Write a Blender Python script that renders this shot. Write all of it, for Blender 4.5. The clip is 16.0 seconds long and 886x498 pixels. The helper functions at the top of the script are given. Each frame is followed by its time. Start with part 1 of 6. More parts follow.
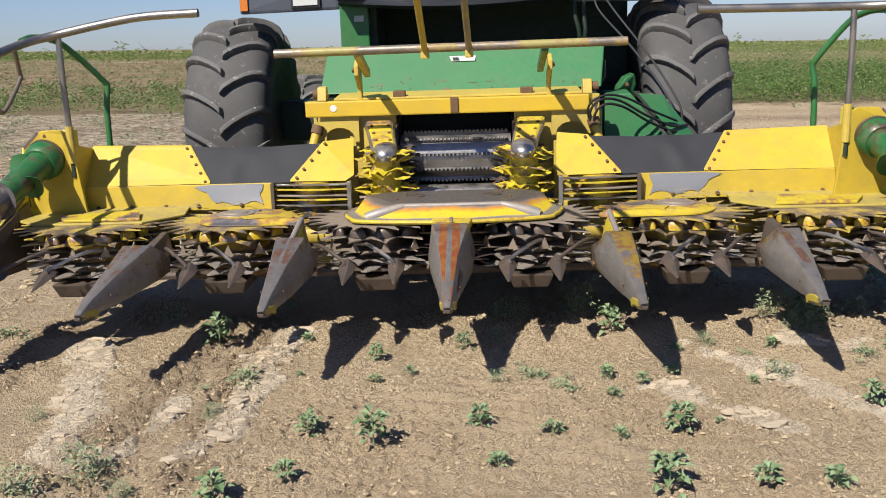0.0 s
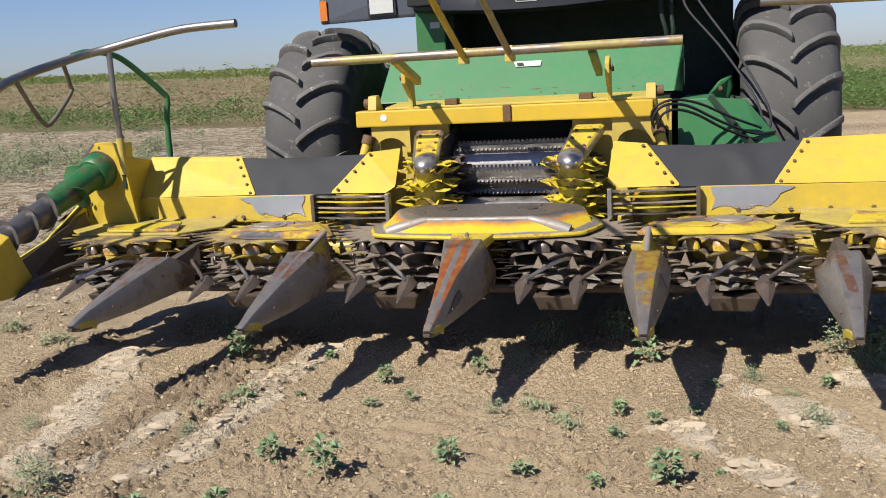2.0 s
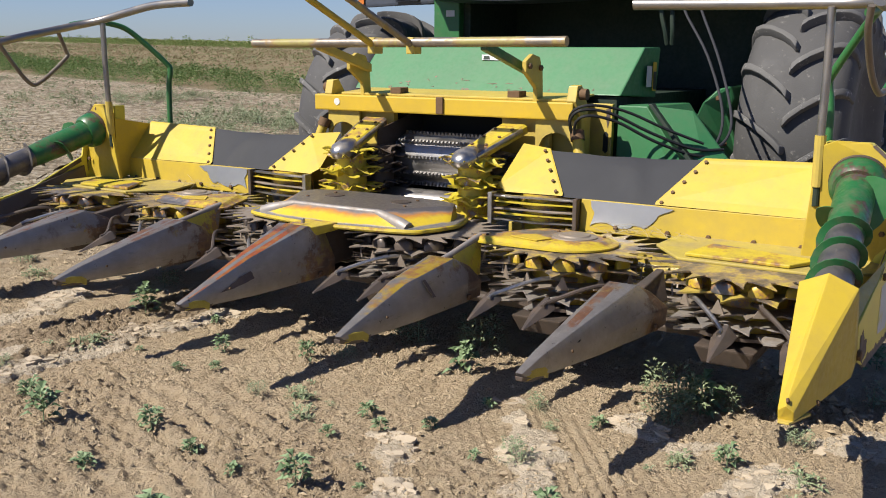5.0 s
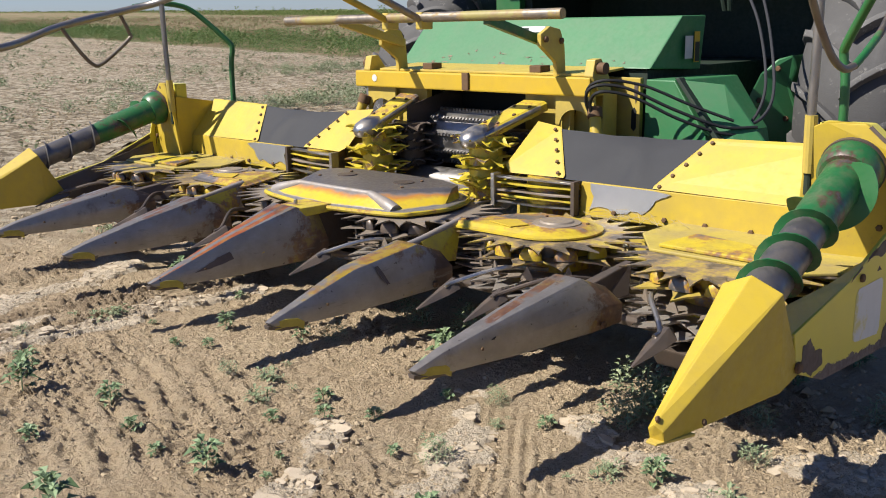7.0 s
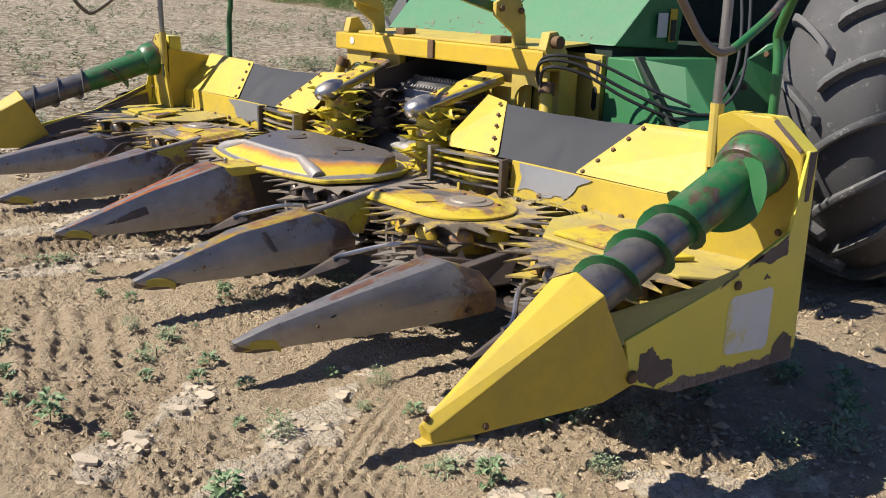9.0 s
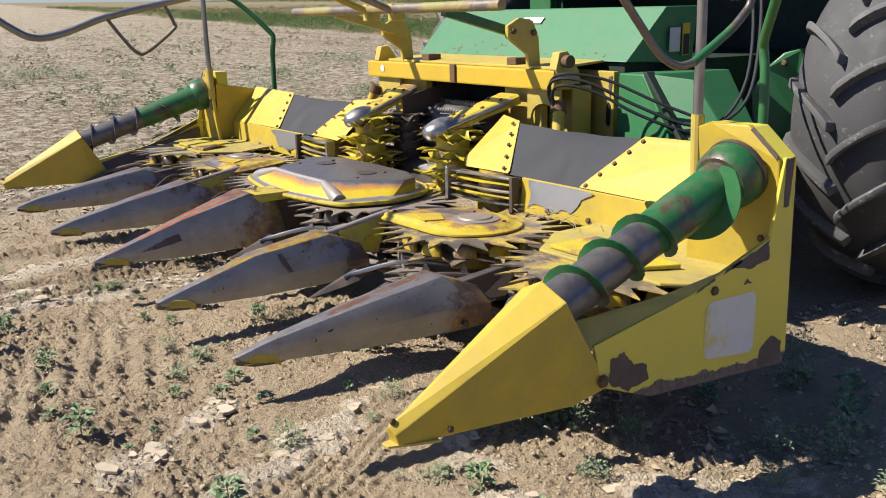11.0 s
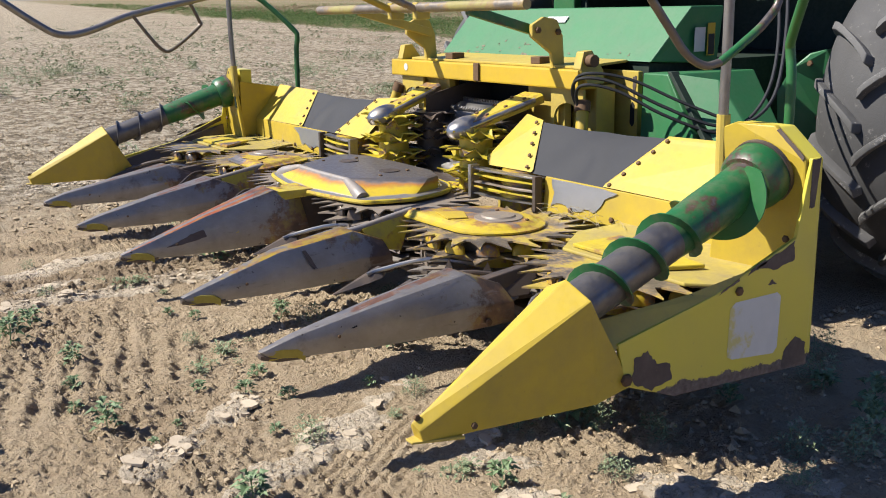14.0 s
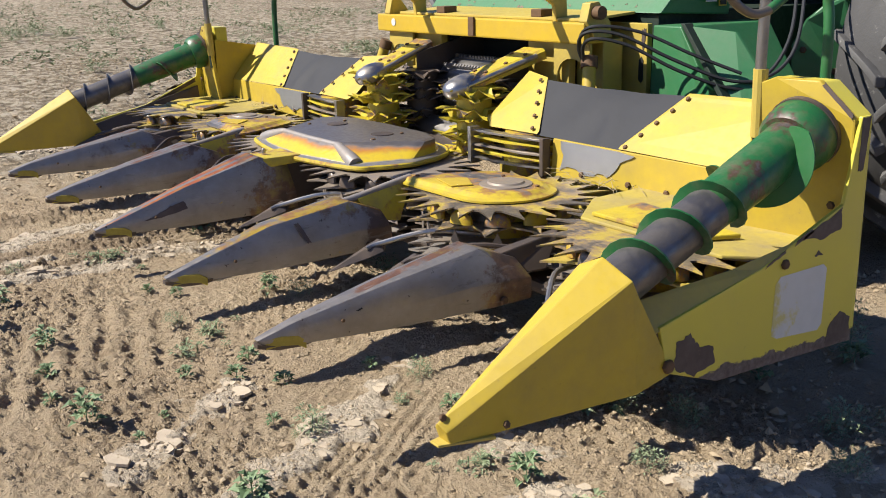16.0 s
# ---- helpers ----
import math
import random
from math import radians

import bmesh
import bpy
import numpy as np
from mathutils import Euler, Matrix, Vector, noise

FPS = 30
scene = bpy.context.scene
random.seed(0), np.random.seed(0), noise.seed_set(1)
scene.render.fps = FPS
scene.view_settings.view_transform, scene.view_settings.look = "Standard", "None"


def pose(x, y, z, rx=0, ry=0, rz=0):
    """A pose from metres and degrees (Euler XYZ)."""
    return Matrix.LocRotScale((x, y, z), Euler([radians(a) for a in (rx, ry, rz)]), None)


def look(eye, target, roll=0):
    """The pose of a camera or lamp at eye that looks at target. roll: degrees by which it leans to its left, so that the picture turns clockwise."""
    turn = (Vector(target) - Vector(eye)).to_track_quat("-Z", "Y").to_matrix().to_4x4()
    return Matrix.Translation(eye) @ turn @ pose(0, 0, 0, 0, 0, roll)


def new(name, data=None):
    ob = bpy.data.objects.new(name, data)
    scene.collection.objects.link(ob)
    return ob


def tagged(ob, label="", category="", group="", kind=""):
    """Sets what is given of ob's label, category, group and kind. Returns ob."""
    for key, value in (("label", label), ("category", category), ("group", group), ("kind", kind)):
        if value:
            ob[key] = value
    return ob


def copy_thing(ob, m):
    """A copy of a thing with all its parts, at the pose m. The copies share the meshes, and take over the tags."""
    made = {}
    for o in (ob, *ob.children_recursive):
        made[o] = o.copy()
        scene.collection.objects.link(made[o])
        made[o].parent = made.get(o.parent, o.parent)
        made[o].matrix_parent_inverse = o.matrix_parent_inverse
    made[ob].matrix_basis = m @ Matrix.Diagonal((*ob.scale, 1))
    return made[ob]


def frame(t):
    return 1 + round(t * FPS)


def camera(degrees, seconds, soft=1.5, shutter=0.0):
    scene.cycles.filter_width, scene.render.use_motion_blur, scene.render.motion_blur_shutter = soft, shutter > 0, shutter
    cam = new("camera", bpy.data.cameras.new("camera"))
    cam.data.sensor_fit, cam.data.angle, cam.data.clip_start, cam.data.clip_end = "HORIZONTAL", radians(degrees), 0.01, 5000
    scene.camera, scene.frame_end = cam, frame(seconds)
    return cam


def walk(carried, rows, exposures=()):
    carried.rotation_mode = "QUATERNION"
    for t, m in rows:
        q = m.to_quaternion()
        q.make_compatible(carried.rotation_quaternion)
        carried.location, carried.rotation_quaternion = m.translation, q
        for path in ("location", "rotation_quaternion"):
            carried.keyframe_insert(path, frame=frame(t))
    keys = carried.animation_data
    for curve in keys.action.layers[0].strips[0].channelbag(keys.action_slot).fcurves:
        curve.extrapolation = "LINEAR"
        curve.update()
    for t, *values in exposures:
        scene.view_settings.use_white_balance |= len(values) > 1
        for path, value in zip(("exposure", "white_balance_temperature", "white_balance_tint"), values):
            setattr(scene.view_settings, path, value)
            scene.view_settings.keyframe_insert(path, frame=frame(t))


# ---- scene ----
cam = camera(49.7, 16.0, soft=1.0)
METRES, EYE, TILT, LEAN, TURN = 5.4, 1.42, -12.0, 1.8, 2.0
ROWS = [
    (0.0, 0.0, 0.0, 0.0, 0.0, 0.0, -0.0),
    (0.5, 0.0071, 0.0016, -0.0012, 1.32, 0.31, -0.22),
    (1.0, 0.0349, 0.0264, -0.0018, 3.64, -0.01, -0.85),
    (1.5, 0.0841, 0.0608, 0.0055, 7.39, -0.65, -1.14),
    (2.0, 0.1441, 0.0675, 0.0075, 11.56, 0.49, -1.09),
    (2.5, 0.2169, 0.0727, 0.0142, 13.61, 0.39, -1.57),
    (3.0, 0.2859, 0.1105, 0.019, 14.22, 0.6, -2.29),
    (3.5, 0.349, 0.1333, 0.0258, 16.54, 1.2, -3.03),
    (4.0, 0.4176, 0.1388, 0.0359, 22.35, 0.22, -3.8),
    (4.5, 0.4628, 0.1652, 0.0371, 26.39, -0.92, -6.33),
    (7.0, 0.6118, 0.3093, 0.0807, 40.88, -5.59, -8.24),
    (7.5, 0.6531, 0.3293, 0.0865, 44.52, -6.25, -9.55),
    (8.0, 0.6737, 0.3558, 0.092, 45.25, -6.26, -10.01),
    (8.5, 0.68, 0.4031, 0.0983, 46.1, -7.61, -11.69),
    (11.0, 0.7445, 0.4513, 0.1145, 52.4, -8.07, -9.51),
    (11.5, 0.7456, 0.4501, 0.1145, 52.71, -7.94, -9.45),
    (12.0, 0.7459, 0.4486, 0.1147, 53.16, -7.9, -9.3),
    (12.5, 0.7453, 0.4502, 0.1141, 53.21, -8.22, -9.17),
    (13.0, 0.7461, 0.451, 0.1142, 52.87, -8.35, -9.34),
    (13.5, 0.7461, 0.4499, 0.1138, 52.95, -8.38, -9.69),
    (14.0, 0.7446, 0.4476, 0.1136, 53.61, -8.33, -9.87),
    (14.5, 0.7436, 0.4463, 0.114, 54.16, -8.37, -10.0),
    (15.0, 0.7381, 0.4462, 0.1131, 54.62, -9.13, -10.15),
    (15.5, 0.71, 0.4544, 0.1113, 53.53, -9.73, -9.87),
    (16.0, 0.6902, 0.462, 0.1099, 51.81, -10.48, -9.21),
]
walk(cam, [(t, pose(0.14, 0, EYE, TILT, LEAN, TURN) @ pose(METRES * x, METRES * y, METRES * z, 90 + pitch, roll, yaw)) for t, x, y, z, yaw, pitch, roll in ROWS],
     exposures=[(0.0, 0.72, 6750, 10), (4.5, 0.72, 6720, 10), (7.5, 0.81, 6650, 10), (10.8, 0.89, 6600, 10), (12.5, 0.91, 6500, 10), (14.5, 0.90, 6520, 10), (16.0, 0.84, 6650, 10)])

# ---- light ----
SUN_DIR = Vector((-0.51, -0.80, 1.0)).normalized()
world = bpy.data.worlds.new("sky")
scene.world = world
world.use_nodes = True
wn, wl = world.node_tree.nodes, world.node_tree.links
sky = wn.new("ShaderNodeTexSky")
sky.sky_type = "NISHITA"
sky.sun_disc = False
sky.sun_elevation = math.asin(SUN_DIR.z)
sky.sun_rotation = math.atan2(SUN_DIR.x, SUN_DIR.y)
sky.altitude, sky.air_density, sky.dust_density, sky.ozone_density = 100, 1.0, 0.3, 1.0
tint = wn.new("ShaderNodeMix")
tint.data_type, tint.blend_type = "RGBA", "MULTIPLY"
tint.inputs[0].default_value = 1.0
tint.inputs[7].default_value = (0.76, 0.93, 1.46, 1.0)
wl.new(sky.outputs[0], tint.inputs[6])
wl.new(tint.outputs[2], wn["Background"].inputs[0])
wn["Background"].inputs[1].default_value = 0.0465
lamp = bpy.data.lights.new("sun", "SUN")
lamp.energy, lamp.angle, lamp.color = 5.0, radians(0.55), (1.0, 0.955, 0.89)
sun = new("sun", lamp)
sun.matrix_world = look(SUN_DIR * 50, (0, 0, 0))
scene.view_settings.exposure = 0.0


# ---- materials ----
def material(name):
    m = bpy.data.materials.new(name)
    m.use_nodes = True
    nt = m.node_tree
    return m, nt, nt.nodes["Principled BSDF"]


def node(nt, kind, **values):
    n = nt.nodes.new(kind)
    for key, value in values.items():
        if key in n.inputs:
            n.inputs[key].default_value = value
    return n


def coords(nt, scale=1.0, world_space=False):
    """Object coordinates, or the place in the world, stretched."""
    if world_space:
        src = nt.nodes.new("ShaderNodeNewGeometry").outputs["Position"]
    else:
        src = nt.nodes.new("ShaderNodeTexCoord").outputs["Object"]
    mp = nt.nodes.new("ShaderNodeMapping")
    mp.inputs["Scale"].default_value = scale if isinstance(scale, tuple) else (scale,) * 3
    nt.links.new(src, mp.inputs[0])
    return mp.outputs[0]


def noise_tex(nt, vec, scale, detail=4.0, rough=0.55):
    n = node(nt, "ShaderNodeTexNoise", Scale=scale, Detail=detail, Roughness=rough)
    nt.links.new(vec, n.inputs["Vector"])
    return n.outputs["Fac"]


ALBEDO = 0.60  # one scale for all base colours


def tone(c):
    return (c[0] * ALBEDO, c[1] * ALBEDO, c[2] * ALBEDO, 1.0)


def ramp(nt, fac, stops):
    r = nt.nodes.new("ShaderNodeValToRGB")
    e = r.color_ramp.elements
    while len(e) < len(stops):
        e.new(0.5)
    for k, (p, c) in enumerate(stops):
        e[k].position = p
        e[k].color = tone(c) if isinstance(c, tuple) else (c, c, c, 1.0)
    nt.links.new(fac, r.inputs[0])
    return r.outputs[0]


def mixed(nt, fac, a, b):
    m = nt.nodes.new("ShaderNodeMix")
    m.data_type = "RGBA"
    for slot, v in ((0, fac), (6, a), (7, b)):
        if isinstance(v, (int, float)):
            m.inputs[slot].default_value = v
        elif isinstance(v, tuple):
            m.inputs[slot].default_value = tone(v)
        else:
            nt.links.new(v, m.inputs[slot])
    return m.outputs[2]


def calc(nt, op, a, b=0.0):
    m = nt.nodes.new("ShaderNodeMath")
    m.operation = op
    for k, v in enumerate((a, b)):
        if isinstance(v, (int, float)):
            m.inputs[k].default_value = v
        else:
            nt.links.new(v, m.inputs[k])
    return m.outputs[0]


def bumped(nt, bsdf, height, strength=0.3, distance=0.01):
    b = node(nt, "ShaderNodeBump", Strength=strength, Distance=distance)
    nt.links.new(height, b.inputs["Height"])
    nt.links.new(b.outputs[0], bsdf.inputs["Normal"])


def painted(name, colour, dirt=(0.30, 0.22, 0.13), dust=0.35, chips=0.0, chip_colour=(0.06, 0.04, 0.03), rough=0.4):
    """Old farm-machine paint: faded in patches, dusty, with chips down to rusty steel."""
    m, nt, b = material(name)
    vec = coords(nt, world_space=True)
    fade = noise_tex(nt, vec, 3.0, 5)
    grain = noise_tex(nt, vec, 45.0, 5, 0.65)
    c = mixed(nt, ramp(nt, fade, [(0.3, 0.0), (0.75, 1.0)]), colour, tuple(min(1, v * 0.82 + 0.012) for v in colour))
    film = calc(nt, "MULTIPLY", ramp(nt, noise_tex(nt, vec, 9.0, 7, 0.7), [(0.42, 0.0), (0.8, 1.0)]), dust)
    c = mixed(nt, film, c, dirt)
    speck = ramp(nt, grain, [(0.66, 0.0), (0.72, 1.0)])
    c = mixed(nt, calc(nt, "MULTIPLY", speck, dust), c, dirt)
    if chips:
        mask = ramp(nt, noise_tex(nt, vec, 14.0, 8, 0.72), [(1.0 - chips, 0.0), (1.015 - chips, 1.0)])
        c = mixed(nt, mask, c, chip_colour)
    nt.links.new(c, b.inputs["Base Color"])
    nt.links.new(ramp(nt, grain, [(0.2, rough - 0.08), (0.8, min(1, rough + 0.3))]), b.inputs["Roughness"])
    bumped(nt, b, grain, 0.08, 0.004)
    return m


def worn_paint(name, colour, amount=0.5, scale=7.0, metal=(0.30, 0.28, 0.26), primer=(0.44, 0.21, 0.07)):
    """Paint polished away by the crop: colour, a rim of orange primer, then bare dull steel."""
    m, nt, b = material(name)
    vec = coords(nt, world_space=True)
    n = calc(nt, "ADD", calc(nt, "MULTIPLY", noise_tex(nt, vec, scale, 6, 0.6), 0.8), calc(nt, "MULTIPLY", noise_tex(nt, vec, scale * 9, 3), 0.2))
    c = ramp(nt, n, [(amount - 0.07, colour), (amount - 0.01, primer), (amount + 0.03, metal), (amount + 0.25, tuple(v * 0.7 for v in metal))])
    dusty = ramp(nt, noise_tex(nt, vec, 16.0, 7, 0.7), [(0.45, 0.0), (0.8, 0.55)])
    c = mixed(nt, dusty, c, (0.27, 0.20, 0.13))
    nt.links.new(c, b.inputs["Base Color"])
    bare = ramp(nt, n, [(amount - 0.01, 0.0), (amount + 0.04, 1.0)])
    nt.links.new(calc(nt, "MULTIPLY", bare, 0.75), b.inputs["Metallic"])
    nt.links.new(ramp(nt, noise_tex(nt, vec, 60, 4), [(0.3, 0.32), (0.75, 0.6)]), b.inputs["Roughness"])
    bumped(nt, b, noise_tex(nt, vec, 70, 4), 0.1, 0.004)
    return m


def steel(name, colour, metallic=0.8, rough=0.45, dirt=(0.17, 0.12, 0.08), dirty=0.5, scale=12.0):
    m, nt, b = material(name)
    vec = coords(nt, world_space=True)
    n = noise_tex(nt, vec, scale, 7, 0.68)
    mask = ramp(nt, n, [(0.42, 0.0), (0.66, 1.0)])
    mask = calc(nt, "MULTIPLY", mask, dirty)
    nt.links.new(mixed(nt, mask, colour, dirt), b.inputs["Base Color"])
    nt.links.new(calc(nt, "SUBTRACT", metallic, calc(nt, "MULTIPLY", mask, metallic * 0.9)), b.inputs["Metallic"])
    nt.links.new(calc(nt, "ADD", rough, calc(nt, "MULTIPLY", mask, 0.35)), b.inputs["Roughness"])
    bumped(nt, b, noise_tex(nt, vec, 80, 4), 0.12, 0.003)
    return m


def plain(name, colour, rough=0.6, metallic=0.0, spread=0.25, scale=8.0, bump=0.1):
    m, nt, b = material(name)
    vec = coords(nt, world_space=True)
    n = noise_tex(nt, vec, scale, 6, 0.65)
    nt.links.new(mixed(nt, n, tuple(v * (1 - spread) for v in colour), tuple(min(1, v * (1 + spread)) for v in colour)), b.inputs["Base Color"])
    b.inputs["Roughness"].default_value, b.inputs["Metallic"].default_value = rough, metallic
    bumped(nt, b, noise_tex(nt, vec, scale * 9, 4), bump, 0.005)
    return m


def scuffed_rubber(name, colour, scuff, amount):
    """Weathered tyre rubber with pale scuffs and dried mud."""
    m, nt, b = material(name)
    vec = coords(nt, world_space=True)
    n = noise_tex(nt, vec, 7.0, 7, 0.68)
    c = mixed(nt, n, tuple(v * 0.6 for v in colour), tuple(v * 1.4 for v in colour))
    spots = ramp(nt, noise_tex(nt, vec, 19.0, 7, 0.74), [(amount - 0.04, 0.0), (amount, 0.35), (amount + 0.06, 0.9)])
    c = mixed(nt, spots, c, scuff)
    nt.links.new(c, b.inputs["Base Color"])
    nt.links.new(ramp(nt, n, [(0.3, 0.62), (0.7, 0.95)]), b.inputs["Roughness"])
    bumped(nt, b, noise_tex(nt, vec, 90.0, 4), 0.25, 0.004)
    return m


def island_leaf(name, dark, light, dry=None):
    """Leaves: each blade its own green, some of them dry."""
    m, nt, b = material(name)
    g = nt.nodes.new("ShaderNodeNewGeometry")
    stops = [(0.0, dark), (0.75, light)] + ([(1.0, dry)] if dry else [])
    nt.links.new(ramp(nt, g.outputs["Random Per Island"], stops), b.inputs["Base Color"])
    b.inputs["Roughness"].default_value = 0.6
    b.inputs["Specular IOR Level"].default_value = 0.25
    return m


def soil_material():
    m, nt, b = material("dry_soil")
    vec = coords(nt, world_space=True)
    big = noise_tex(nt, vec, 0.9, 5)
    mid = noise_tex(nt, vec, 7.0, 6, 0.65)
    fine = noise_tex(nt, vec, 90.0, 5, 0.7)
    c = ramp(nt, calc(nt, "ADD", calc(nt, "MULTIPLY", big, 0.5), calc(nt, "MULTIPLY", mid, 0.5)),
             [(0.3, (0.66, 0.50, 0.315)), (0.52, (0.765, 0.597, 0.39)), (0.72, (0.85, 0.685, 0.46))])
    at = nt.nodes.new("ShaderNodeAttribute")
    at.attribute_name = "crust"
    crust = ramp(nt, calc(nt, "MULTIPLY", at.outputs["Fac"], calc(nt, "ADD", mid, 0.35)), [(0.35, 0.0), (0.55, 1.0)])
    c = mixed(nt, ramp(nt, fine, [(0.34, 0.32), (0.48, 0.0)]), c, (0.34, 0.245, 0.165))
    crumb = noise_tex(nt, vec, 24.0, 7, 0.72)
    # low spots of the crumb noise darkened, painting small shadows into the soil
    c = mixed(nt, ramp(nt, crumb, [(0.38, 0.30), (0.45, 0.0)]), c, (0.31, 0.22, 0.145))
    c = mixed(nt, ramp(nt, crumb, [(0.55, 0.0), (0.64, 0.6)]), c, (0.76, 0.625, 0.435))
    c = mixed(nt, calc(nt, "MULTIPLY", crust, ramp(nt, crumb, [(0.36, 0.5), (0.45, 1.0)])), c, (0.97, 0.82, 0.615))
    patch = ramp(nt, noise_tex(nt, vec, 2.6, 8, 0.72), [(0.42, 0.10), (0.50, 0.0)])
    c = mixed(nt, patch, c, (0.36, 0.27, 0.185))
    at4 = nt.nodes.new("ShaderNodeAttribute")
    at4.attribute_name = "loose"
    c = mixed(nt, calc(nt, "MULTIPLY", ramp(nt, at4.outputs["Fac"], [(0.45, 0.0), (1.0, 0.26)]), ramp(nt, mid, [(0.35, 1.0), (0.60, 0.1)])), c, (0.33, 0.245, 0.16))
    at5 = nt.nodes.new("ShaderNodeAttribute")
    at5.attribute_name = "field"
    pale = ramp(nt, noise_tex(nt, vec, 4.2, 8, 0.78), [(0.38, (0.22, 0.175, 0.11)), (0.46, (0.45, 0.375, 0.255)), (0.52, (0.54, 0.455, 0.32)), (0.66, (0.66, 0.575, 0.43))])
    c = mixed(nt, calc(nt, "MULTIPLY", at5.outputs["Fac"], 0.85), c, pale)
    lumps = noise_tex(nt, vec, 7.0, 7, 0.66)
    c = mixed(nt, calc(nt, "MULTIPLY", at5.outputs["Fac"], ramp(nt, lumps, [(0.45, 0.7), (0.50, 0.0)])), c, (0.20, 0.155, 0.10))
    c = mixed(nt, calc(nt, "MULTIPLY", at5.outputs["Fac"], ramp(nt, lumps, [(0.52, 0.0), (0.58, 0.75)])), c, (0.80, 0.70, 0.53))
    at3 = nt.nodes.new("ShaderNodeAttribute")
    at3.attribute_name = "track"
    c = mixed(nt, calc(nt, "MULTIPLY", at3.outputs["Fac"], 0.6), c, (0.26, 0.185, 0.12))
    at2 = nt.nodes.new("ShaderNodeAttribute")
    at2.attribute_name = "turf"
    turf = ramp(nt, calc(nt, "MULTIPLY", at2.outputs["Fac"], calc(nt, "ADD", noise_tex(nt, vec, 1.6, 6), 0.5)), [(0.3, 0.0), (0.6, 1.0)])
    grass = ramp(nt, noise_tex(nt, vec, 0.25, 6, 0.6), [(0.35, (0.20, 0.22, 0.09)), (0.52, (0.33, 0.26, 0.15)), (0.66, (0.40, 0.29, 0.18))])
    c = mixed(nt, turf, c, grass)
    nt.links.new(c, b.inputs["Base Color"])
    b.inputs["Roughness"].default_value = 0.95
    b.inputs["Specular IOR Level"].default_value = 0.15
    bumped(nt, b, calc(nt, "ADD", calc(nt, "ADD", calc(nt, "MULTIPLY", mid, 0.5), calc(nt, "MULTIPLY", crumb, 0.9)), calc(nt, "MULTIPLY", fine, 0.6)), 1.0, 0.042)
    return m


def divider_material(name, bias, hue_a, hue_b, slope=0.25, gap=0.008):
    """Steel snout scoured grey, with what is left of the orange and yellow paint along its ridge."""
    m, nt, b = material(name)
    tc = nt.nodes.new("ShaderNodeTexCoord").outputs["Object"]
    sep = nt.nodes.new("ShaderNodeSeparateXYZ")
    nt.links.new(tc, sep.inputs[0])
    vec = coords(nt, world_space=True)
    n = noise_tex(nt, vec, 9.0, 7, 0.66)
    c = ramp(nt, n, [(0.3, (0.40, 0.36, 0.32)), (0.52, (0.475, 0.435, 0.39)), (0.72, (0.55, 0.51, 0.465))])
    ax = calc(nt, "ABSOLUTE", sep.outputs[0])
    stripe = calc(nt, "MULTIPLY", calc(nt, "GREATER_THAN", ax, gap), calc(nt, "LESS_THAN", ax, 0.046))
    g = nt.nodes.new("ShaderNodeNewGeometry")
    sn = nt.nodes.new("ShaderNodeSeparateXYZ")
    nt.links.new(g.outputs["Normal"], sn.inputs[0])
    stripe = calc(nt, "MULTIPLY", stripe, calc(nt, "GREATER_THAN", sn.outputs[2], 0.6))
    # dim reflection of the upward ridge is put into its colour as darker steel
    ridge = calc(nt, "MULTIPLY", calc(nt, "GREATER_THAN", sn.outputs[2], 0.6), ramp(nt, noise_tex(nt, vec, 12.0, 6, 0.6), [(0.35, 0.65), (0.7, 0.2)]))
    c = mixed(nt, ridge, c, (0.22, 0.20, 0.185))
    keep = ramp(nt, calc(nt, "ADD", n, calc(nt, "MULTIPLY", sep.outputs[1], slope)), [(0.45 + bias, 0.0), (0.56 + bias, 1.0)])
    hue = ramp(nt, noise_tex(nt, vec, 22.0, 5), [(0.45, hue_a), (0.66, hue_b)])
    c = mixed(nt, calc(nt, "MULTIPLY", stripe, keep), c, hue)
    rust = ramp(nt, noise_tex(nt, vec, 5.0, 8, 0.7), [(0.62, 0.0), (0.72, 0.55)])
    c = mixed(nt, rust, c, (0.20, 0.13, 0.085))
    # brown and orange remains towards the rear of the sides
    rear = ramp(nt, calc(nt, "ADD", calc(nt, "MULTIPLY", noise_tex(nt, vec, 6.0, 8, 0.7), 0.9), calc(nt, "MULTIPLY", sep.outputs[1], 1.0)), [(0.69, 0.0), (0.75, 0.75)])
    left_over = ramp(nt, noise_tex(nt, vec, 8.0, 6, 0.6), [(0.42, (0.14, 0.075, 0.045)), (0.52, (0.34, 0.17, 0.08)), (0.62, (0.58, 0.44, 0.08))])
    c = mixed(nt, rear, c, left_over)
    # long scratches and small dark pits
    scr = noise_tex(nt, coords(nt, (70.0, 9.0, 70.0), True), 1.0, 4, 0.6)
    c = mixed(nt, ramp(nt, scr, [(0.60, 0.0), (0.68, 0.3)]), c, (0.58, 0.55, 0.51))
    c = mixed(nt, ramp(nt, scr, [(0.30, 0.3), (0.38, 0.0)]), c, (0.18, 0.15, 0.12))
    pit = ramp(nt, noise_tex(nt, vec, 38.0, 3, 0.6), [(0.70, 0.0), (0.73, 0.8)])
    c = mixed(nt, pit, c, (0.07, 0.05, 0.04))
    nt.links.new(c, b.inputs["Base Color"])
    b.inputs["Metallic"].default_value = 0.62
    nt.links.new(ramp(nt, noise_tex(nt, vec, 50, 4), [(0.3, 0.36), (0.7, 0.55)]), b.inputs["Roughness"])
    bumped(nt, b, noise_tex(nt, vec, 60, 4), 0.12, 0.004)
    return m


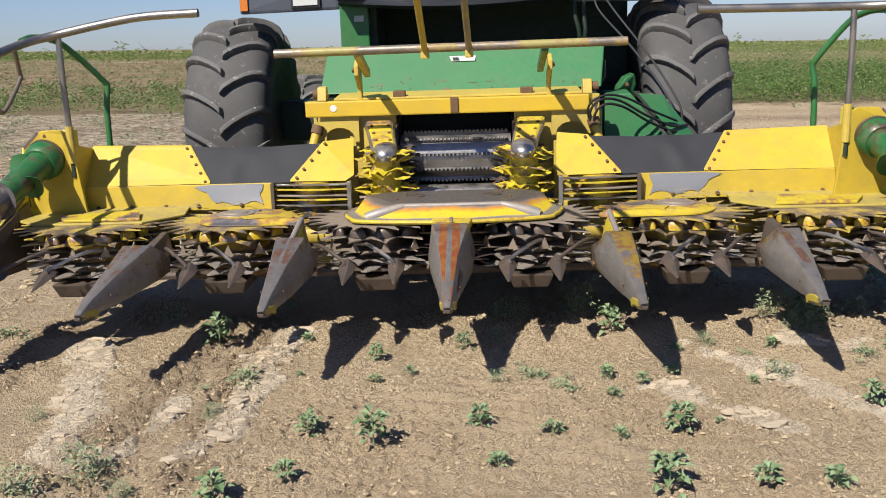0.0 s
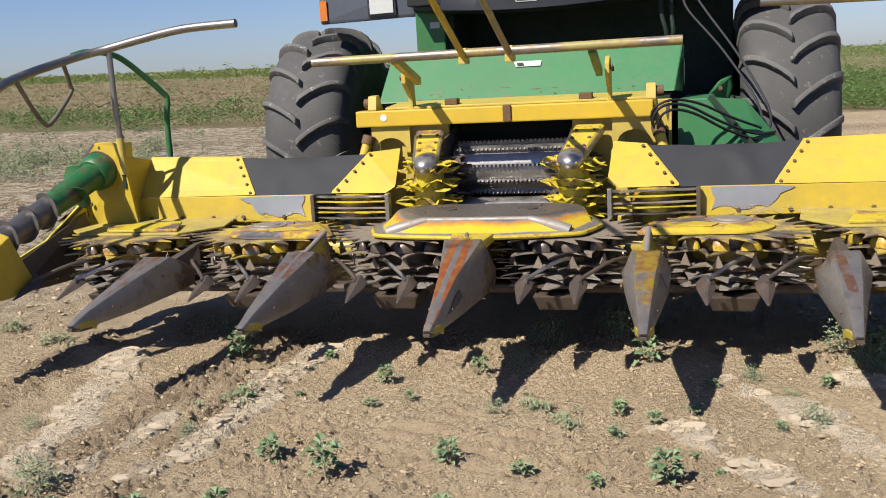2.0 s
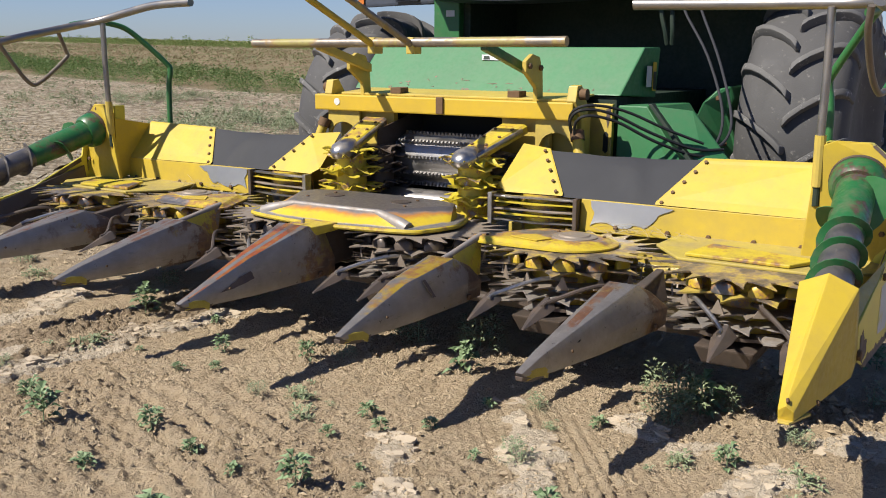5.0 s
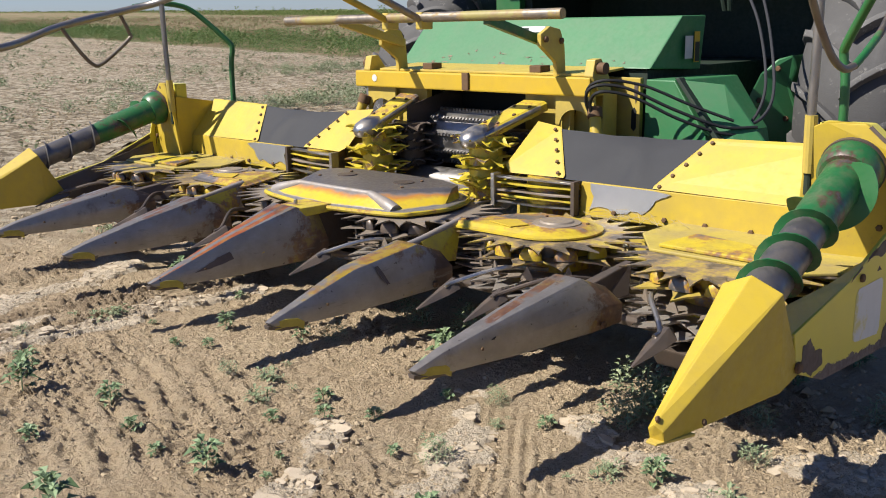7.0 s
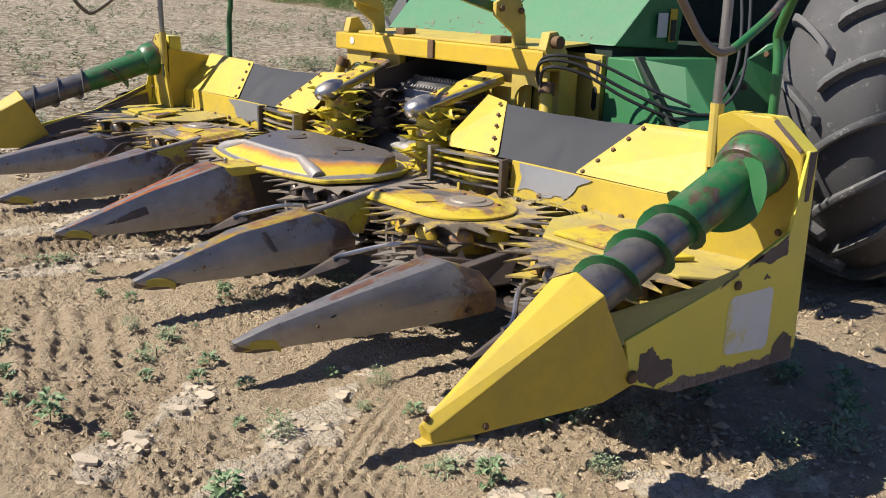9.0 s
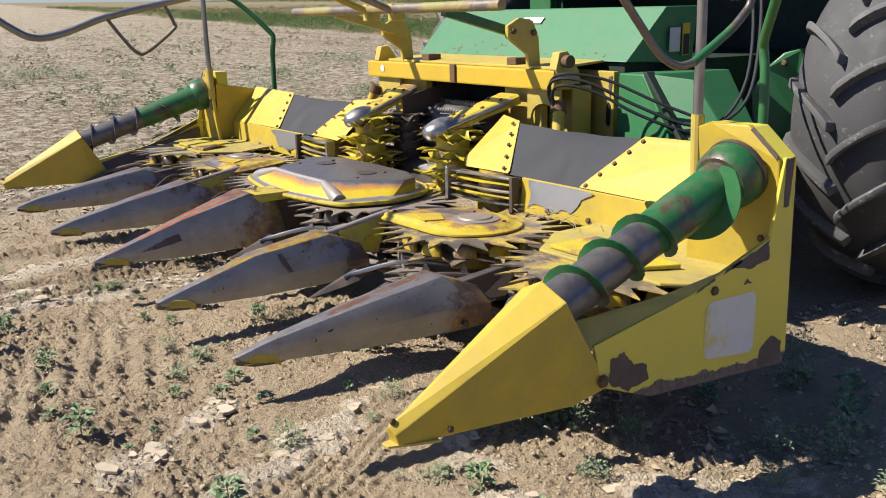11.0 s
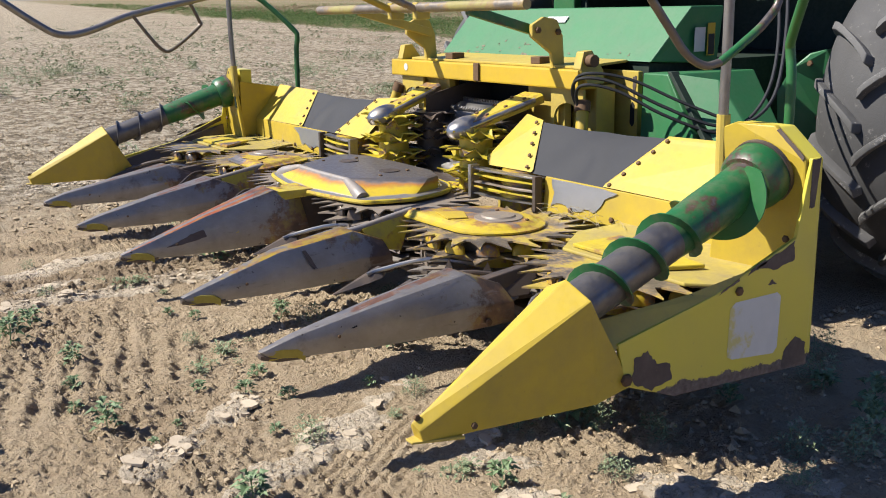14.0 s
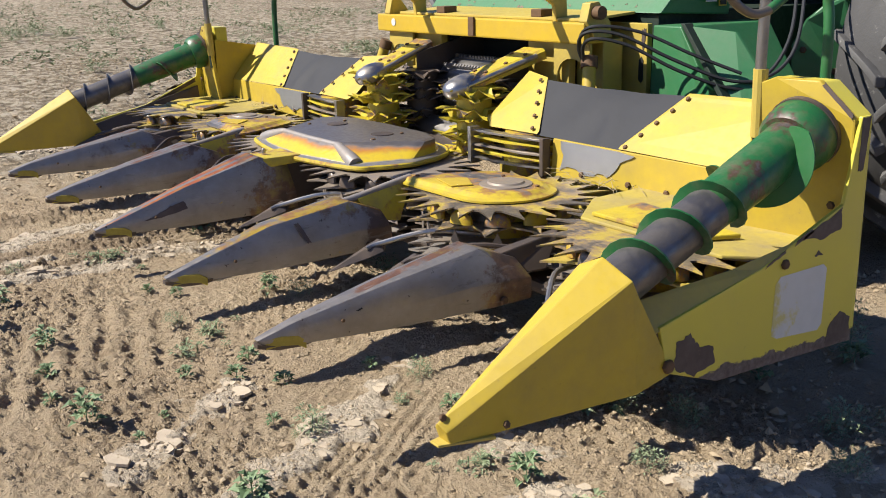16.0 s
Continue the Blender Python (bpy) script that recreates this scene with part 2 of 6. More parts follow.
def chipped_side():
    """Yellow side sheet, chipped to brown rust in spots and all along its lower edge."""
    m, nt, b = material("chipped_yellow_paint")
    g = nt.nodes.new("ShaderNodeNewGeometry")
    sep = nt.nodes.new("ShaderNodeSeparateXYZ")
    nt.links.new(g.outputs["Position"], sep.inputs[0])
    vec = coords(nt, world_space=True)
    foot = calc(nt, "ADD", sep.outputs[2], calc(nt, "MULTIPLY", sep.outputs[1], 0.065))
    foot = calc(nt, "SUBTRACT", 0.668, foot)
    n = noise_tex(nt, vec, 10.0, 9, 0.75)
    fine = noise_tex(nt, vec, 60.0, 5, 0.65)
    edge = ramp(nt, calc(nt, "ADD", calc(nt, "MULTIPLY", foot, 9.0), n), [(0.56, 0.0), (0.575, 1.0)])
    spots = ramp(nt, noise_tex(nt, vec, 13.0, 7, 0.7), [(0.70, 0.0), (0.71, 1.0)])
    brown = ramp(nt, fine, [(0.35, (0.14, 0.10, 0.08)), (0.6, (0.25, 0.20, 0.165)), (0.75, (0.37, 0.31, 0.27))])
    paint = mixed(nt, ramp(nt, noise_tex(nt, vec, 5.0, 6), [(0.35, 0.0), (0.8, 0.5)]), (0.95, 0.82, 0.085), (0.74, 0.64, 0.18))
    mask = calc(nt, "MAXIMUM", edge, spots)
    nt.links.new(mixed(nt, mask, paint, brown), b.inputs["Base Color"])
    nt.links.new(calc(nt, "ADD", 0.4, calc(nt, "MULTIPLY", mask, 0.4)), b.inputs["Roughness"])
    bumped(nt, b, calc(nt, "SUBTRACT", calc(nt, "MULTIPLY", fine, 0.15), mask), 0.25, 0.002)
    return m


def rubbed_decal():
    """White decal rubbed through to the yellow paint along one side."""
    m, nt, b = material("rubbed_white_decal")
    g = nt.nodes.new("ShaderNodeNewGeometry")
    sep = nt.nodes.new("ShaderNodeSeparateXYZ")
    nt.links.new(g.outputs["Position"], sep.inputs[0])
    vec = coords(nt, world_space=True)
    n = calc(nt, "SUBTRACT", noise_tex(nt, vec, 13.0, 7, 0.68), calc(nt, "MULTIPLY", calc(nt, "SUBTRACT", sep.outputs[1], 4.80), 2.6))
    white = mixed(nt, noise_tex(nt, vec, 25.0, 5), (0.80, 0.82, 0.76), (0.96, 0.96, 0.90))
    nt.links.new(mixed(nt, ramp(nt, n, [(0.44, 0.0), (0.56, 0.85)]), white, (0.86, 0.76, 0.20)), b.inputs["Base Color"])
    b.inputs["Roughness"].default_value = 0.6
    return m


def dome_paint():
    """Centre cover: yellow and orange left in a band round its slope, steel on top and along the rim."""
    m, nt, b = material("worn_cover_paint")
    g = nt.nodes.new("ShaderNodeNewGeometry")
    sep = nt.nodes.new("ShaderNodeSeparateXYZ")
    nt.links.new(g.outputs["Position"], sep.inputs[0])
    vec = coords(nt, world_space=True)
    n = noise_tex(nt, vec, 7.0, 6, 0.6)
    h = calc(nt, "ADD", calc(nt, "MULTIPLY", calc(nt, "SUBTRACT", sep.outputs[2], 0.575), 8.5), calc(nt, "MULTIPLY", calc(nt, "SUBTRACT", n, 0.5), 0.42))
    c = ramp(nt, h, [(0.05, (0.40, 0.38, 0.36)), (0.12, (0.80, 0.58, 0.03)), (0.44, (0.82, 0.60, 0.03)), (0.56, (0.64, 0.27, 0.05)), (0.65, (0.38, 0.34, 0.31)), (1.0, (0.32, 0.30, 0.285))])
    c = mixed(nt, ramp(nt, noise_tex(nt, vec, 18, 7, 0.7), [(0.48, 0.0), (0.8, 0.5)]), c, (0.30, 0.23, 0.16))
    rim = ramp(nt, calc(nt, "ADD", calc(nt, "SUBTRACT", sep.outputs[2], 0.6022), calc(nt, "MULTIPLY", calc(nt, "SUBTRACT", n, 0.5), 0.016)), [(0.0, 1.0), (0.004, 0.0)])
    c = mixed(nt, rim, c, (0.60, 0.57, 0.53))
    nt.links.new(c, b.inputs["Base Color"])
    nt.links.new(calc(nt, "MULTIPLY", calc(nt, "MAXIMUM", ramp(nt, h, [(0.57, 0.0), (0.68, 1.0)]), rim), 0.75), b.inputs["Metallic"])
    nt.links.new(ramp(nt, noise_tex(nt, vec, 60, 4), [(0.3, 0.30), (0.75, 0.55)]), b.inputs["Roughness"])
    bumped(nt, b, noise_tex(nt, vec, 70, 4), 0.1, 0.004)
    return m


YELLOW = painted("yellow_paint", (0.80, 0.572, 0.042), dust=0.34)
YELLOW_OLD = painted("faded_yellow_paint", (0.79, 0.59, 0.10), dust=0.42, chips=0.30)
YELLOW_CHIPPED = chipped_side()
YELLOW_WORN = worn_paint("worn_yellow_paint", (0.76, 0.585, 0.04), 0.57, 5.0, metal=(0.36, 0.32, 0.29))
DECK_DUSTY = painted("dusty_deck_paint", (0.66, 0.52, 0.09), (0.36, 0.28, 0.17), 0.95, 0.33, (0.20, 0.13, 0.08), 0.5)
BEAM_YELLOW = painted("orange_yellow_paint", (0.86, 0.575, 0.03), (0.40, 0.29, 0.15), 0.22, 0.26, (0.16, 0.10, 0.06))
CHIP = painted("rust_brown_chip", (0.125, 0.088, 0.072), (0.22, 0.165, 0.13), 0.8, 0, (0, 0, 0), 0.6)
COVER_WORN = worn_paint("worn_cover_plate", (0.76, 0.57, 0.04), 0.54, 3.6, (0.40, 0.37, 0.35))
FEED_YELLOW = worn_paint("feed_drum_paint", (0.80, 0.64, 0.04), 0.60, 14.0, (0.42, 0.39, 0.35))
AUGER_STEEL = steel("dark_auger_steel", (0.25, 0.235, 0.23), 0.75, 0.36, (0.10, 0.085, 0.07), 0.65, 14.0)
DRUM_WORN = worn_paint("worn_drum_paint", (0.72, 0.50, 0.02), 0.54, 9.0)
ORANGE_WORN = dome_paint()
GREEN = painted("green_paint", (0.022, 0.20, 0.045), dust=0.16, rough=0.38)
GREEN_WORN = worn_paint("worn_green_paint", (0.018, 0.165, 0.045), 0.60, 6.0, (0.20, 0.18, 0.17), (0.10, 0.05, 0.03))
GREEN_FADED = painted("faded_green_paint", (0.040, 0.25, 0.082), (0.20, 0.22, 0.13), 0.26, 0.27, (0.10, 0.08, 0.06), 0.42)
# dark green of small parts, and body green with its deep shade painted in
DARK_AND_SHADED_GREEN = painted("dark_and_shaded_green_paint", (0.004, 0.028, 0.012), dust=0.08, rough=0.6)
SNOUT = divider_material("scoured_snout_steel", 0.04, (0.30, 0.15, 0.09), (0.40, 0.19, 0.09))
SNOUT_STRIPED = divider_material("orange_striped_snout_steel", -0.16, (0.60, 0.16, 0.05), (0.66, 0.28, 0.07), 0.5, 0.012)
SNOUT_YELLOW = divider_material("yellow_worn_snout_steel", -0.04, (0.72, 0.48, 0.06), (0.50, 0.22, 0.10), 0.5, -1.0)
DISC_DUSTY = worn_paint("dusty_disc_paint", (0.66, 0.50, 0.09), 0.50, 7.0, (0.40, 0.34, 0.27), (0.44, 0.30, 0.14))
ROTOR = steel("dusty_rotor_steel", (0.17, 0.138, 0.115), 0.5, 0.40, (0.135, 0.09, 0.06), 0.75)
DISC_STEEL = steel("tan_disc_steel", (0.43, 0.365, 0.295), 0.35, 0.45, (0.32, 0.235, 0.155), 0.75)
KNIFE = steel("worn_knife_steel", (0.66, 0.61, 0.55), 0.6, 0.32, (0.22, 0.16, 0.11), 0.8, 13.0)
FOLD_STEEL = steel("dull_fold_steel", (0.42, 0.385, 0.355), 0.35, 0.52, (0.34, 0.26, 0.18), 0.65, 9.0)
TOE = plain("dull_yellow_toe", (0.56, 0.445, 0.06), 0.6, 0, 0.4, 40)
BRIGHT = steel("bright_worn_steel", (0.60, 0.58, 0.55), 1.0, 0.31, (0.25, 0.19, 0.13), 0.45)
ROLL = steel("feed_roll_steel", (0.48, 0.465, 0.45), 0.9, 0.32, (0.2, 0.16, 0.12), 0.45)
CHROME = steel("bare_tube_steel", (0.46, 0.435, 0.40), 0.95, 0.36, (0.20, 0.15, 0.10), 0.4, 8.0)
LOOP_STEEL = steel("brown_tube_steel", (0.30, 0.26, 0.21), 0.7, 0.42, (0.20, 0.13, 0.08), 0.6, 8.0)
BRASSY = worn_paint("worn_tube_paint", (0.46, 0.40, 0.13), 0.50, 5.0, (0.46, 0.40, 0.32), (0.42, 0.29, 0.12))
RUST = plain("rusty_bolt", (0.20, 0.115, 0.055), 0.8, 0.2, 0.4, 60)
PATCH = plain("bare_sheet_patch", (0.80, 0.83, 0.87), 0.34, 0.85, 0.10, 14)
CURTAIN = plain("black_rubber_sheet", (0.022, 0.024, 0.030), 0.74, 0, 0.35, 5)
RUBBER = scuffed_rubber("dusty_tyre_rubber", (0.090, 0.088, 0.086), (0.29, 0.275, 0.25), 0.64)
LUG = scuffed_rubber("tyre_lug_rubber", (0.150, 0.146, 0.140), (0.62, 0.60, 0.56), 0.62)
HOSE = plain("black_hose", (0.018, 0.018, 0.018), 0.5)
BLACK = plain("black_plastic", (0.022, 0.025, 0.032), 0.45, 0, 0.2, 4)
LAMP_BOX = plain("grey_blue_plastic", (0.085, 0.10, 0.13), 0.5, 0, 0.2, 6)
# near-black that stands in for deep shade in hollows and under the body
SHADE_BLACK = plain("shade_black", (0.007, 0.009, 0.008), 0.8)
WHITE = plain("scuffed_white_patch", (0.92, 0.92, 0.86), 0.6, 0, 0.12, 25)
DECAL = rubbed_decal()
LENS = plain("headlamp_glass", (0.72, 0.74, 0.72), 0.15, 0, 0.1, 30)
AMBER = plain("amber_lens", (0.75, 0.22, 0.03), 0.25)
BADGE = plain("badge_white", (0.7, 0.7, 0.7), 0.5)
STRAW = plain("dry_straw", (0.55, 0.45, 0.27), 0.8, 0, 0.3, 60)
SOIL = soil_material()
CLOD = plain("soil_clods", (0.55, 0.43, 0.275), 0.95, 0, 0.3, 9, 0.4)
HOOD_SCUFF = plain("scuffed_bare_paint", (0.24, 0.17, 0.10), 0.6, 0, 0.4, 40)
CRUST = plain("dried_mud_crust", (0.72, 0.595, 0.43), 0.95, 0, 0.25, 20, 0.6)
WEED = island_leaf("weed_leaf", (0.13, 0.21, 0.090), (0.31, 0.42, 0.22))
SAGE = island_leaf("grey_weed_leaf", (0.20, 0.26, 0.13), (0.42, 0.49, 0.28))
BELT = island_leaf("belt_leaf", (0.12, 0.24, 0.07), (0.27, 0.43, 0.13), (0.42, 0.46, 0.20))
LIGHT_GRASS = island_leaf("light_grass_leaf", (0.24, 0.34, 0.11), (0.46, 0.56, 0.23), (0.60, 0.60, 0.34))
DRY = island_leaf("dry_grass", (0.30, 0.27, 0.12), (0.46, 0.33, 0.20), (0.56, 0.43, 0.28))
CORN = island_leaf("corn_leaf", (0.20, 0.32, 0.09), (0.36, 0.50, 0.15), (0.50, 0.53, 0.24))


# ---- building tools ----

def part(name, bm, mat, parent=None, label="", smooth=False):
    me = bpy.data.meshes.new(name)
    bmesh.ops.recalc_face_normals(bm, faces=bm.faces)
    bm.to_mesh(me)
    bm.free()
    me.materials.append(mat)
    if smooth:
        me.shade_smooth()
        me.set_sharp_from_angle(angle=radians(38))
    ob = new(name, me)
    if parent is not None:
        ob.parent = parent
    if label:
        ob["label"] = label
    return ob


def rounded(bm, r):
    if r:
        bmesh.ops.bevel(bm, geom=[e for e in bm.edges if len(e.link_faces) == 2 and e.calc_face_angle(0) > 0.5],
                        offset=r, segments=2, profile=0.6, affect="EDGES", clamp_overlap=True)
    return bm


def prism(points, off, r=0.004):
    """A sheet or block: a polygon pushed out along off."""
    bm = bmesh.new()
    a = [bm.verts.new(p) for p in points]
    b = [bm.verts.new(Vector(p) + Vector(off)) for p in points]
    bm.faces.new(a)
    bm.faces.new(b[::-1])
    n = len(a)
    for k in range(n):
        bm.faces.new((a[k], b[k], b[(k + 1) % n], a[(k + 1) % n]))
    bmesh.ops.recalc_face_normals(bm, faces=bm.faces)
    return rounded(bm, r)


def block(x0, x1, y0, y1, z0, z1, r=0.006):
    return prism([(x0, y0, z0), (x1, y0, z0), (x1, y1, z0), (x0, y1, z0)], (0, 0, z1 - z0), r)


def joined(*parts):
    out = bmesh.new()
    for p in parts:
        me = bpy.data.meshes.new("tmp")
        p.to_mesh(me)
        p.free()
        out.from_mesh(me)
        bpy.data.meshes.remove(me)
    return out


def spline(points, steps=6):
    """A smooth curve through the points."""
    p = [Vector(q) for q in points]
    p = [p[0] * 2 - p[1]] + p + [p[-1] * 2 - p[-2]]
    out = []
    for k in range(1, len(p) - 2):
        for s in range(steps):
            t = s / steps
            out.append(0.5 * (2 * p[k] + (p[k + 1] - p[k - 1]) * t + (2 * p[k - 1] - 5 * p[k] + 4 * p[k + 1] - p[k + 2]) * t * t
                              + (3 * p[k] - p[k - 1] - 3 * p[k + 1] + p[k + 2]) * t ** 3))
    return out + [p[-2]]


def tube(points, r, seg=12, smooth=0, taper=None):
    path = spline(points, smooth) if smooth else [Vector(q) for q in points]
    bm = bmesh.new()
    rings, side = [], None
    for k, p in enumerate(path):
        d = (path[min(k + 1, len(path) - 1)] - path[max(k - 1, 0)]).normalized()
        if side is None:
            side = d.orthogonal().normalized()
        side = (side - d * side.dot(d)).normalized()
        up = d.cross(side)
        rr = r if taper is None else taper[min(k, len(taper) - 1)]
        rings.append([bm.verts.new(p + (side * math.cos(a) + up * math.sin(a)) * rr) for a in [2 * math.pi * j / seg for j in range(seg)]])
    for a, b in zip(rings, rings[1:]):
        for j in range(seg):
            bm.faces.new((a[j], a[(j + 1) % seg], b[(j + 1) % seg], b[j]))
    bm.faces.new(rings[0][::-1])
    bm.faces.new(rings[-1])
    return bm


def lathe(profile, seg=32, axis="z", centre=(0, 0, 0)):
    """profile: (radius, height) pairs turned round an axis."""
    bm = bmesh.new()
    rings = []
    for r, h in profile:
        ring = []
        for j in range(seg):
            a = 2 * math.pi * j / seg
            c, s = r * math.cos(a), r * math.sin(a)
            v = {"z": (c, s, h), "x": (h, c, s), "y": (c, h, s)}[axis]
            ring.append(bm.verts.new(Vector(v) + Vector(centre)))
        rings.append(ring)
    for a, b in zip(rings, rings[1:]):
        for j in range(seg):
            bm.faces.new((a[j], a[(j + 1) % seg], b[(j + 1) % seg], b[j]))
    bm.faces.new(rings[0])
    bm.faces.new(rings[-1])
    return bm


def loft(rings, caps=True):
    bm = bmesh.new()
    vs = [[bm.verts.new(p) for p in ring] for ring in rings]
    n = len(vs[0])
    for a, b in zip(vs, vs[1:]):
        for j in range(n):
            bm.faces.new((a[j], a[(j + 1) % n], b[(j + 1) % n], b[j]))
    if caps:
        bm.faces.new(vs[0][::-1])
        bm.faces.new(vs[-1])
    bmesh.ops.recalc_face_normals(bm, faces=bm.faces)
    return bm


def empty(name, loc=(0, 0, 0)):
    ob = new(name)
    ob.location = loc
    return ob


def ragged(points, off, seed, steps=5, jit=0.006):
    """A thin flake with a torn outline; all its points lie in one plane."""
    rnd = random.Random(seed)
    p = [Vector(q) for q in points]
    mid = sum(p, Vector()) / len(p)
    out = []
    for k in range(len(p)):
        for j in range(steps):
            q = p[k].lerp(p[(k + 1) % len(p)], j / steps)
            out.append(q + (q - mid).normalized() * rnd.uniform(-jit, jit))
    return prism(out, off, 0)


BOLT = None


def bolt(parent, at, normal, r=0.011):
    """A rusty hexagon bolt head, proud of its sheet."""
    global BOLT
    if BOLT is None:
        bm = lathe([(1.0, 0.0), (1.0, 0.55), (0.75, 0.75), (0.0001, 0.78)], 6)
        BOLT = bpy.data.meshes.new("bolt")
        bm.to_mesh(BOLT)
        bm.free()
        BOLT.materials.append(RUST)
    ob = new("bolt", BOLT)
    ob.parent = parent
    ob.matrix_basis = Matrix.Translation(at) @ Vector(normal).to_track_quat("Z", "Y").to_matrix().to_4x4() @ Matrix.Scale(r, 4)
    return ob


# ---- ground ----
def value_noise(x, y, seed):
    """Smooth noise in -1..1 on numpy arrays."""
    xi, yi = np.floor(x).astype(np.int64), np.floor(y).astype(np.int64)
    fx, fy = x - xi, y - yi
    fx, fy = fx * fx * (3 - 2 * fx), fy * fy * (3 - 2 * fy)

    def h(a, b):
        n = (a * 374761393 + b * 668265263 + seed * 974634541) & 0x7FFFFFFF
        n = ((n ^ (n >> 13)) * 1274126177) & 0x7FFFFFFF
        n = n ^ (n >> 16)
        return (n & 0xFFFF) / 32767.5 - 1.0

    a, b, c, d = h(xi, yi), h(xi + 1, yi), h(xi, yi + 1), h(xi + 1, yi + 1)
    return (a * (1 - fx) + b * fx) * (1 - fy) + (c * (1 - fx) + d * fx) * fy


def edge_line(x):
    """Where the bare field ends."""
    return 21.5 - 0.17 * np.minimum(x + 18, 0)


def past_edge(x, y):
    """Metres beyond the field's edge."""
    return y - edge_line(x)


# pale crusted strips, from end to end, with their half widths
STRIPS = [((-1.48, 3.3), (-1.80, 4.5), 0.115), ((-0.90, 3.2), (-0.86, 4.7), 0.085), ((1.13, 4.36), (1.57, 3.62), 0.085), ((1.57, 3.62), (1.85, 3.0), 0.08), ((0.86, 3.86), (1.27, 3.30), 0.07),
          ((2.12, 4.2), (2.02, 3.95), 0.10), ((-1.25, 3.1), (-1.10, 3.7), 0.06), ((-4.2, 3.0), (-4.6, 8.0), 0.22), ((2.50, 4.95), (2.36, 4.6), 0.10), ((1.60, 4.40), (1.86, 4.32), 0.06)]


def strip_mask(x, y):
    out = np.zeros_like(x)
    for (x0, y0), (x1, y1), w in STRIPS:
        dx, dy = x1 - x0, y1 - y0
        t = np.clip(((x - x0) * dx + (y - y0) * dy) / (dx * dx + dy * dy), 0, 1)
        d = np.hypot(x - x0 - t * dx, y - y0 - t * dy) + 0.075 * value_noise(x * 5, y * 5, 31) + 0.04 * value_noise(x * 14, y * 14, 32)
        out = np.maximum(out, np.clip(1.3 - d / w, 0, 1))
    return out


def cells(x, y, size, seed):
    """Voronoi cells: each cell's own number in 0..1, and how near its border is."""
    u, v = x / size, y / size
    iu, iv = np.floor(u).astype(np.int64), np.floor(v).astype(np.int64)
    best, second, ident = np.full(x.shape, 9.0), np.full(x.shape, 9.0), np.zeros(x.shape)

    def h(a, b, k):
        n = (a * 73856093 + b * 19349663 + (seed + k) * 83492791) & 0x7FFFFFFF
        n = ((n ^ (n >> 13)) * 1274126177) & 0x7FFFFFFF
        return ((n ^ (n >> 16)) & 0xFFFF) / 65535.0

    for du in (-1, 0, 1):
        for dv in (-1, 0, 1):
            a, b = iu + du, iv + dv
            d = np.hypot(a + 0.1 + 0.8 * h(a, b, 1) - u, b + 0.1 + 0.8 * h(a, b, 2) - v)
            closer = d < best
            second = np.where(closer, best, np.minimum(second, d))
            ident = np.where(closer, h(a, b, 3), ident)
            best = np.where(closer, d, best)
    return ident, second - best


def crust_height(x, y, crust):
    """Raised, torn plates of dried mud with cracks between them."""
    ident, border = cells(x + 0.03 * value_noise(x * 11, y * 11, 51), y + 0.03 * value_noise(x * 11, y * 11, 52), 0.095, 5)
    small, gap = cells(x + 0.012 * value_noise(x * 25, y * 25, 53), y + 0.012 * value_noise(x * 25, y * 25, 54), 0.036, 8)
    there = np.clip((crust - 0.22 - 0.42 * ident) * 9, 0, 1)
    loose = np.clip((crust - 0.10 - 0.60 * small) * 9, 0, 1)
    tilt = 0.008 * value_noise(x * 21, y * 21, 55)
    return np.maximum(there * (0.009 + 0.012 * ident + tilt * 0.5) * np.clip(border * 16, 0, 1), loose * (0.004 + 0.012 * small) * np.clip(gap * 6, 0, 1))


def crumble(x, y, seed):
    """Crumbs of a few centimetres: rounded cells of uneven height."""
    ident, border = cells(x + 0.007 * value_noise(x * 41, y * 41, seed), y + 0.007 * value_noise(x * 41, y * 41, seed + 1), 0.026, seed)
    return np.clip(ident - 0.45, 0, 1) * np.clip(border * 3.2, 0, 1) ** 0.7


# turned furrows of dark, loose soil, from end to end, with their half widths
FURROWS = [((-1.28, 3.1), (-1.22, 5.0), 0.13), ((-0.95, 3.0), (-0.98, 4.9), 0.10), ((-2.05, 3.4), (-2.15, 4.8), 0.12)]


def furrow_mask(x, y):
    out = np.zeros_like(x)
    for (x0, y0), (x1, y1), w in FURROWS:
        dx, dy = x1 - x0, y1 - y0
        t = np.clip(((x - x0) * dx + (y - y0) * dy) / (dx * dx + dy * dy), 0, 1)
        d = np.hypot(x - x0 - t * dx, y - y0 - t * dy) + 0.07 * value_noise(x * 4, y * 4, 35) + 0.04 * value_noise(x * 13, y * 13, 36)
        out = np.maximum(out, np.clip(1.4 - d / w, 0, 1))
    return out


def looseness(x, y):
    """Where the soil lies loose and lumpy (above 1), and where it is smooth (near 0)."""
    return np.clip(0.45 + 0.55 * value_noise(x * 1.7, y * 1.7, 6) + 0.35 * value_noise(x * 4.1, y * 4.1, 7) + furrow_mask(x, y), 0.08, 1.35)


def bars_mask(x, y):
    """Where the tyre left its bar prints."""
    return np.clip(1.4 - np.abs(x - 0.25) / 0.8, 0, 1) * np.clip(1.5 - np.abs(y - 3.45) / 0.5, 0, 1)


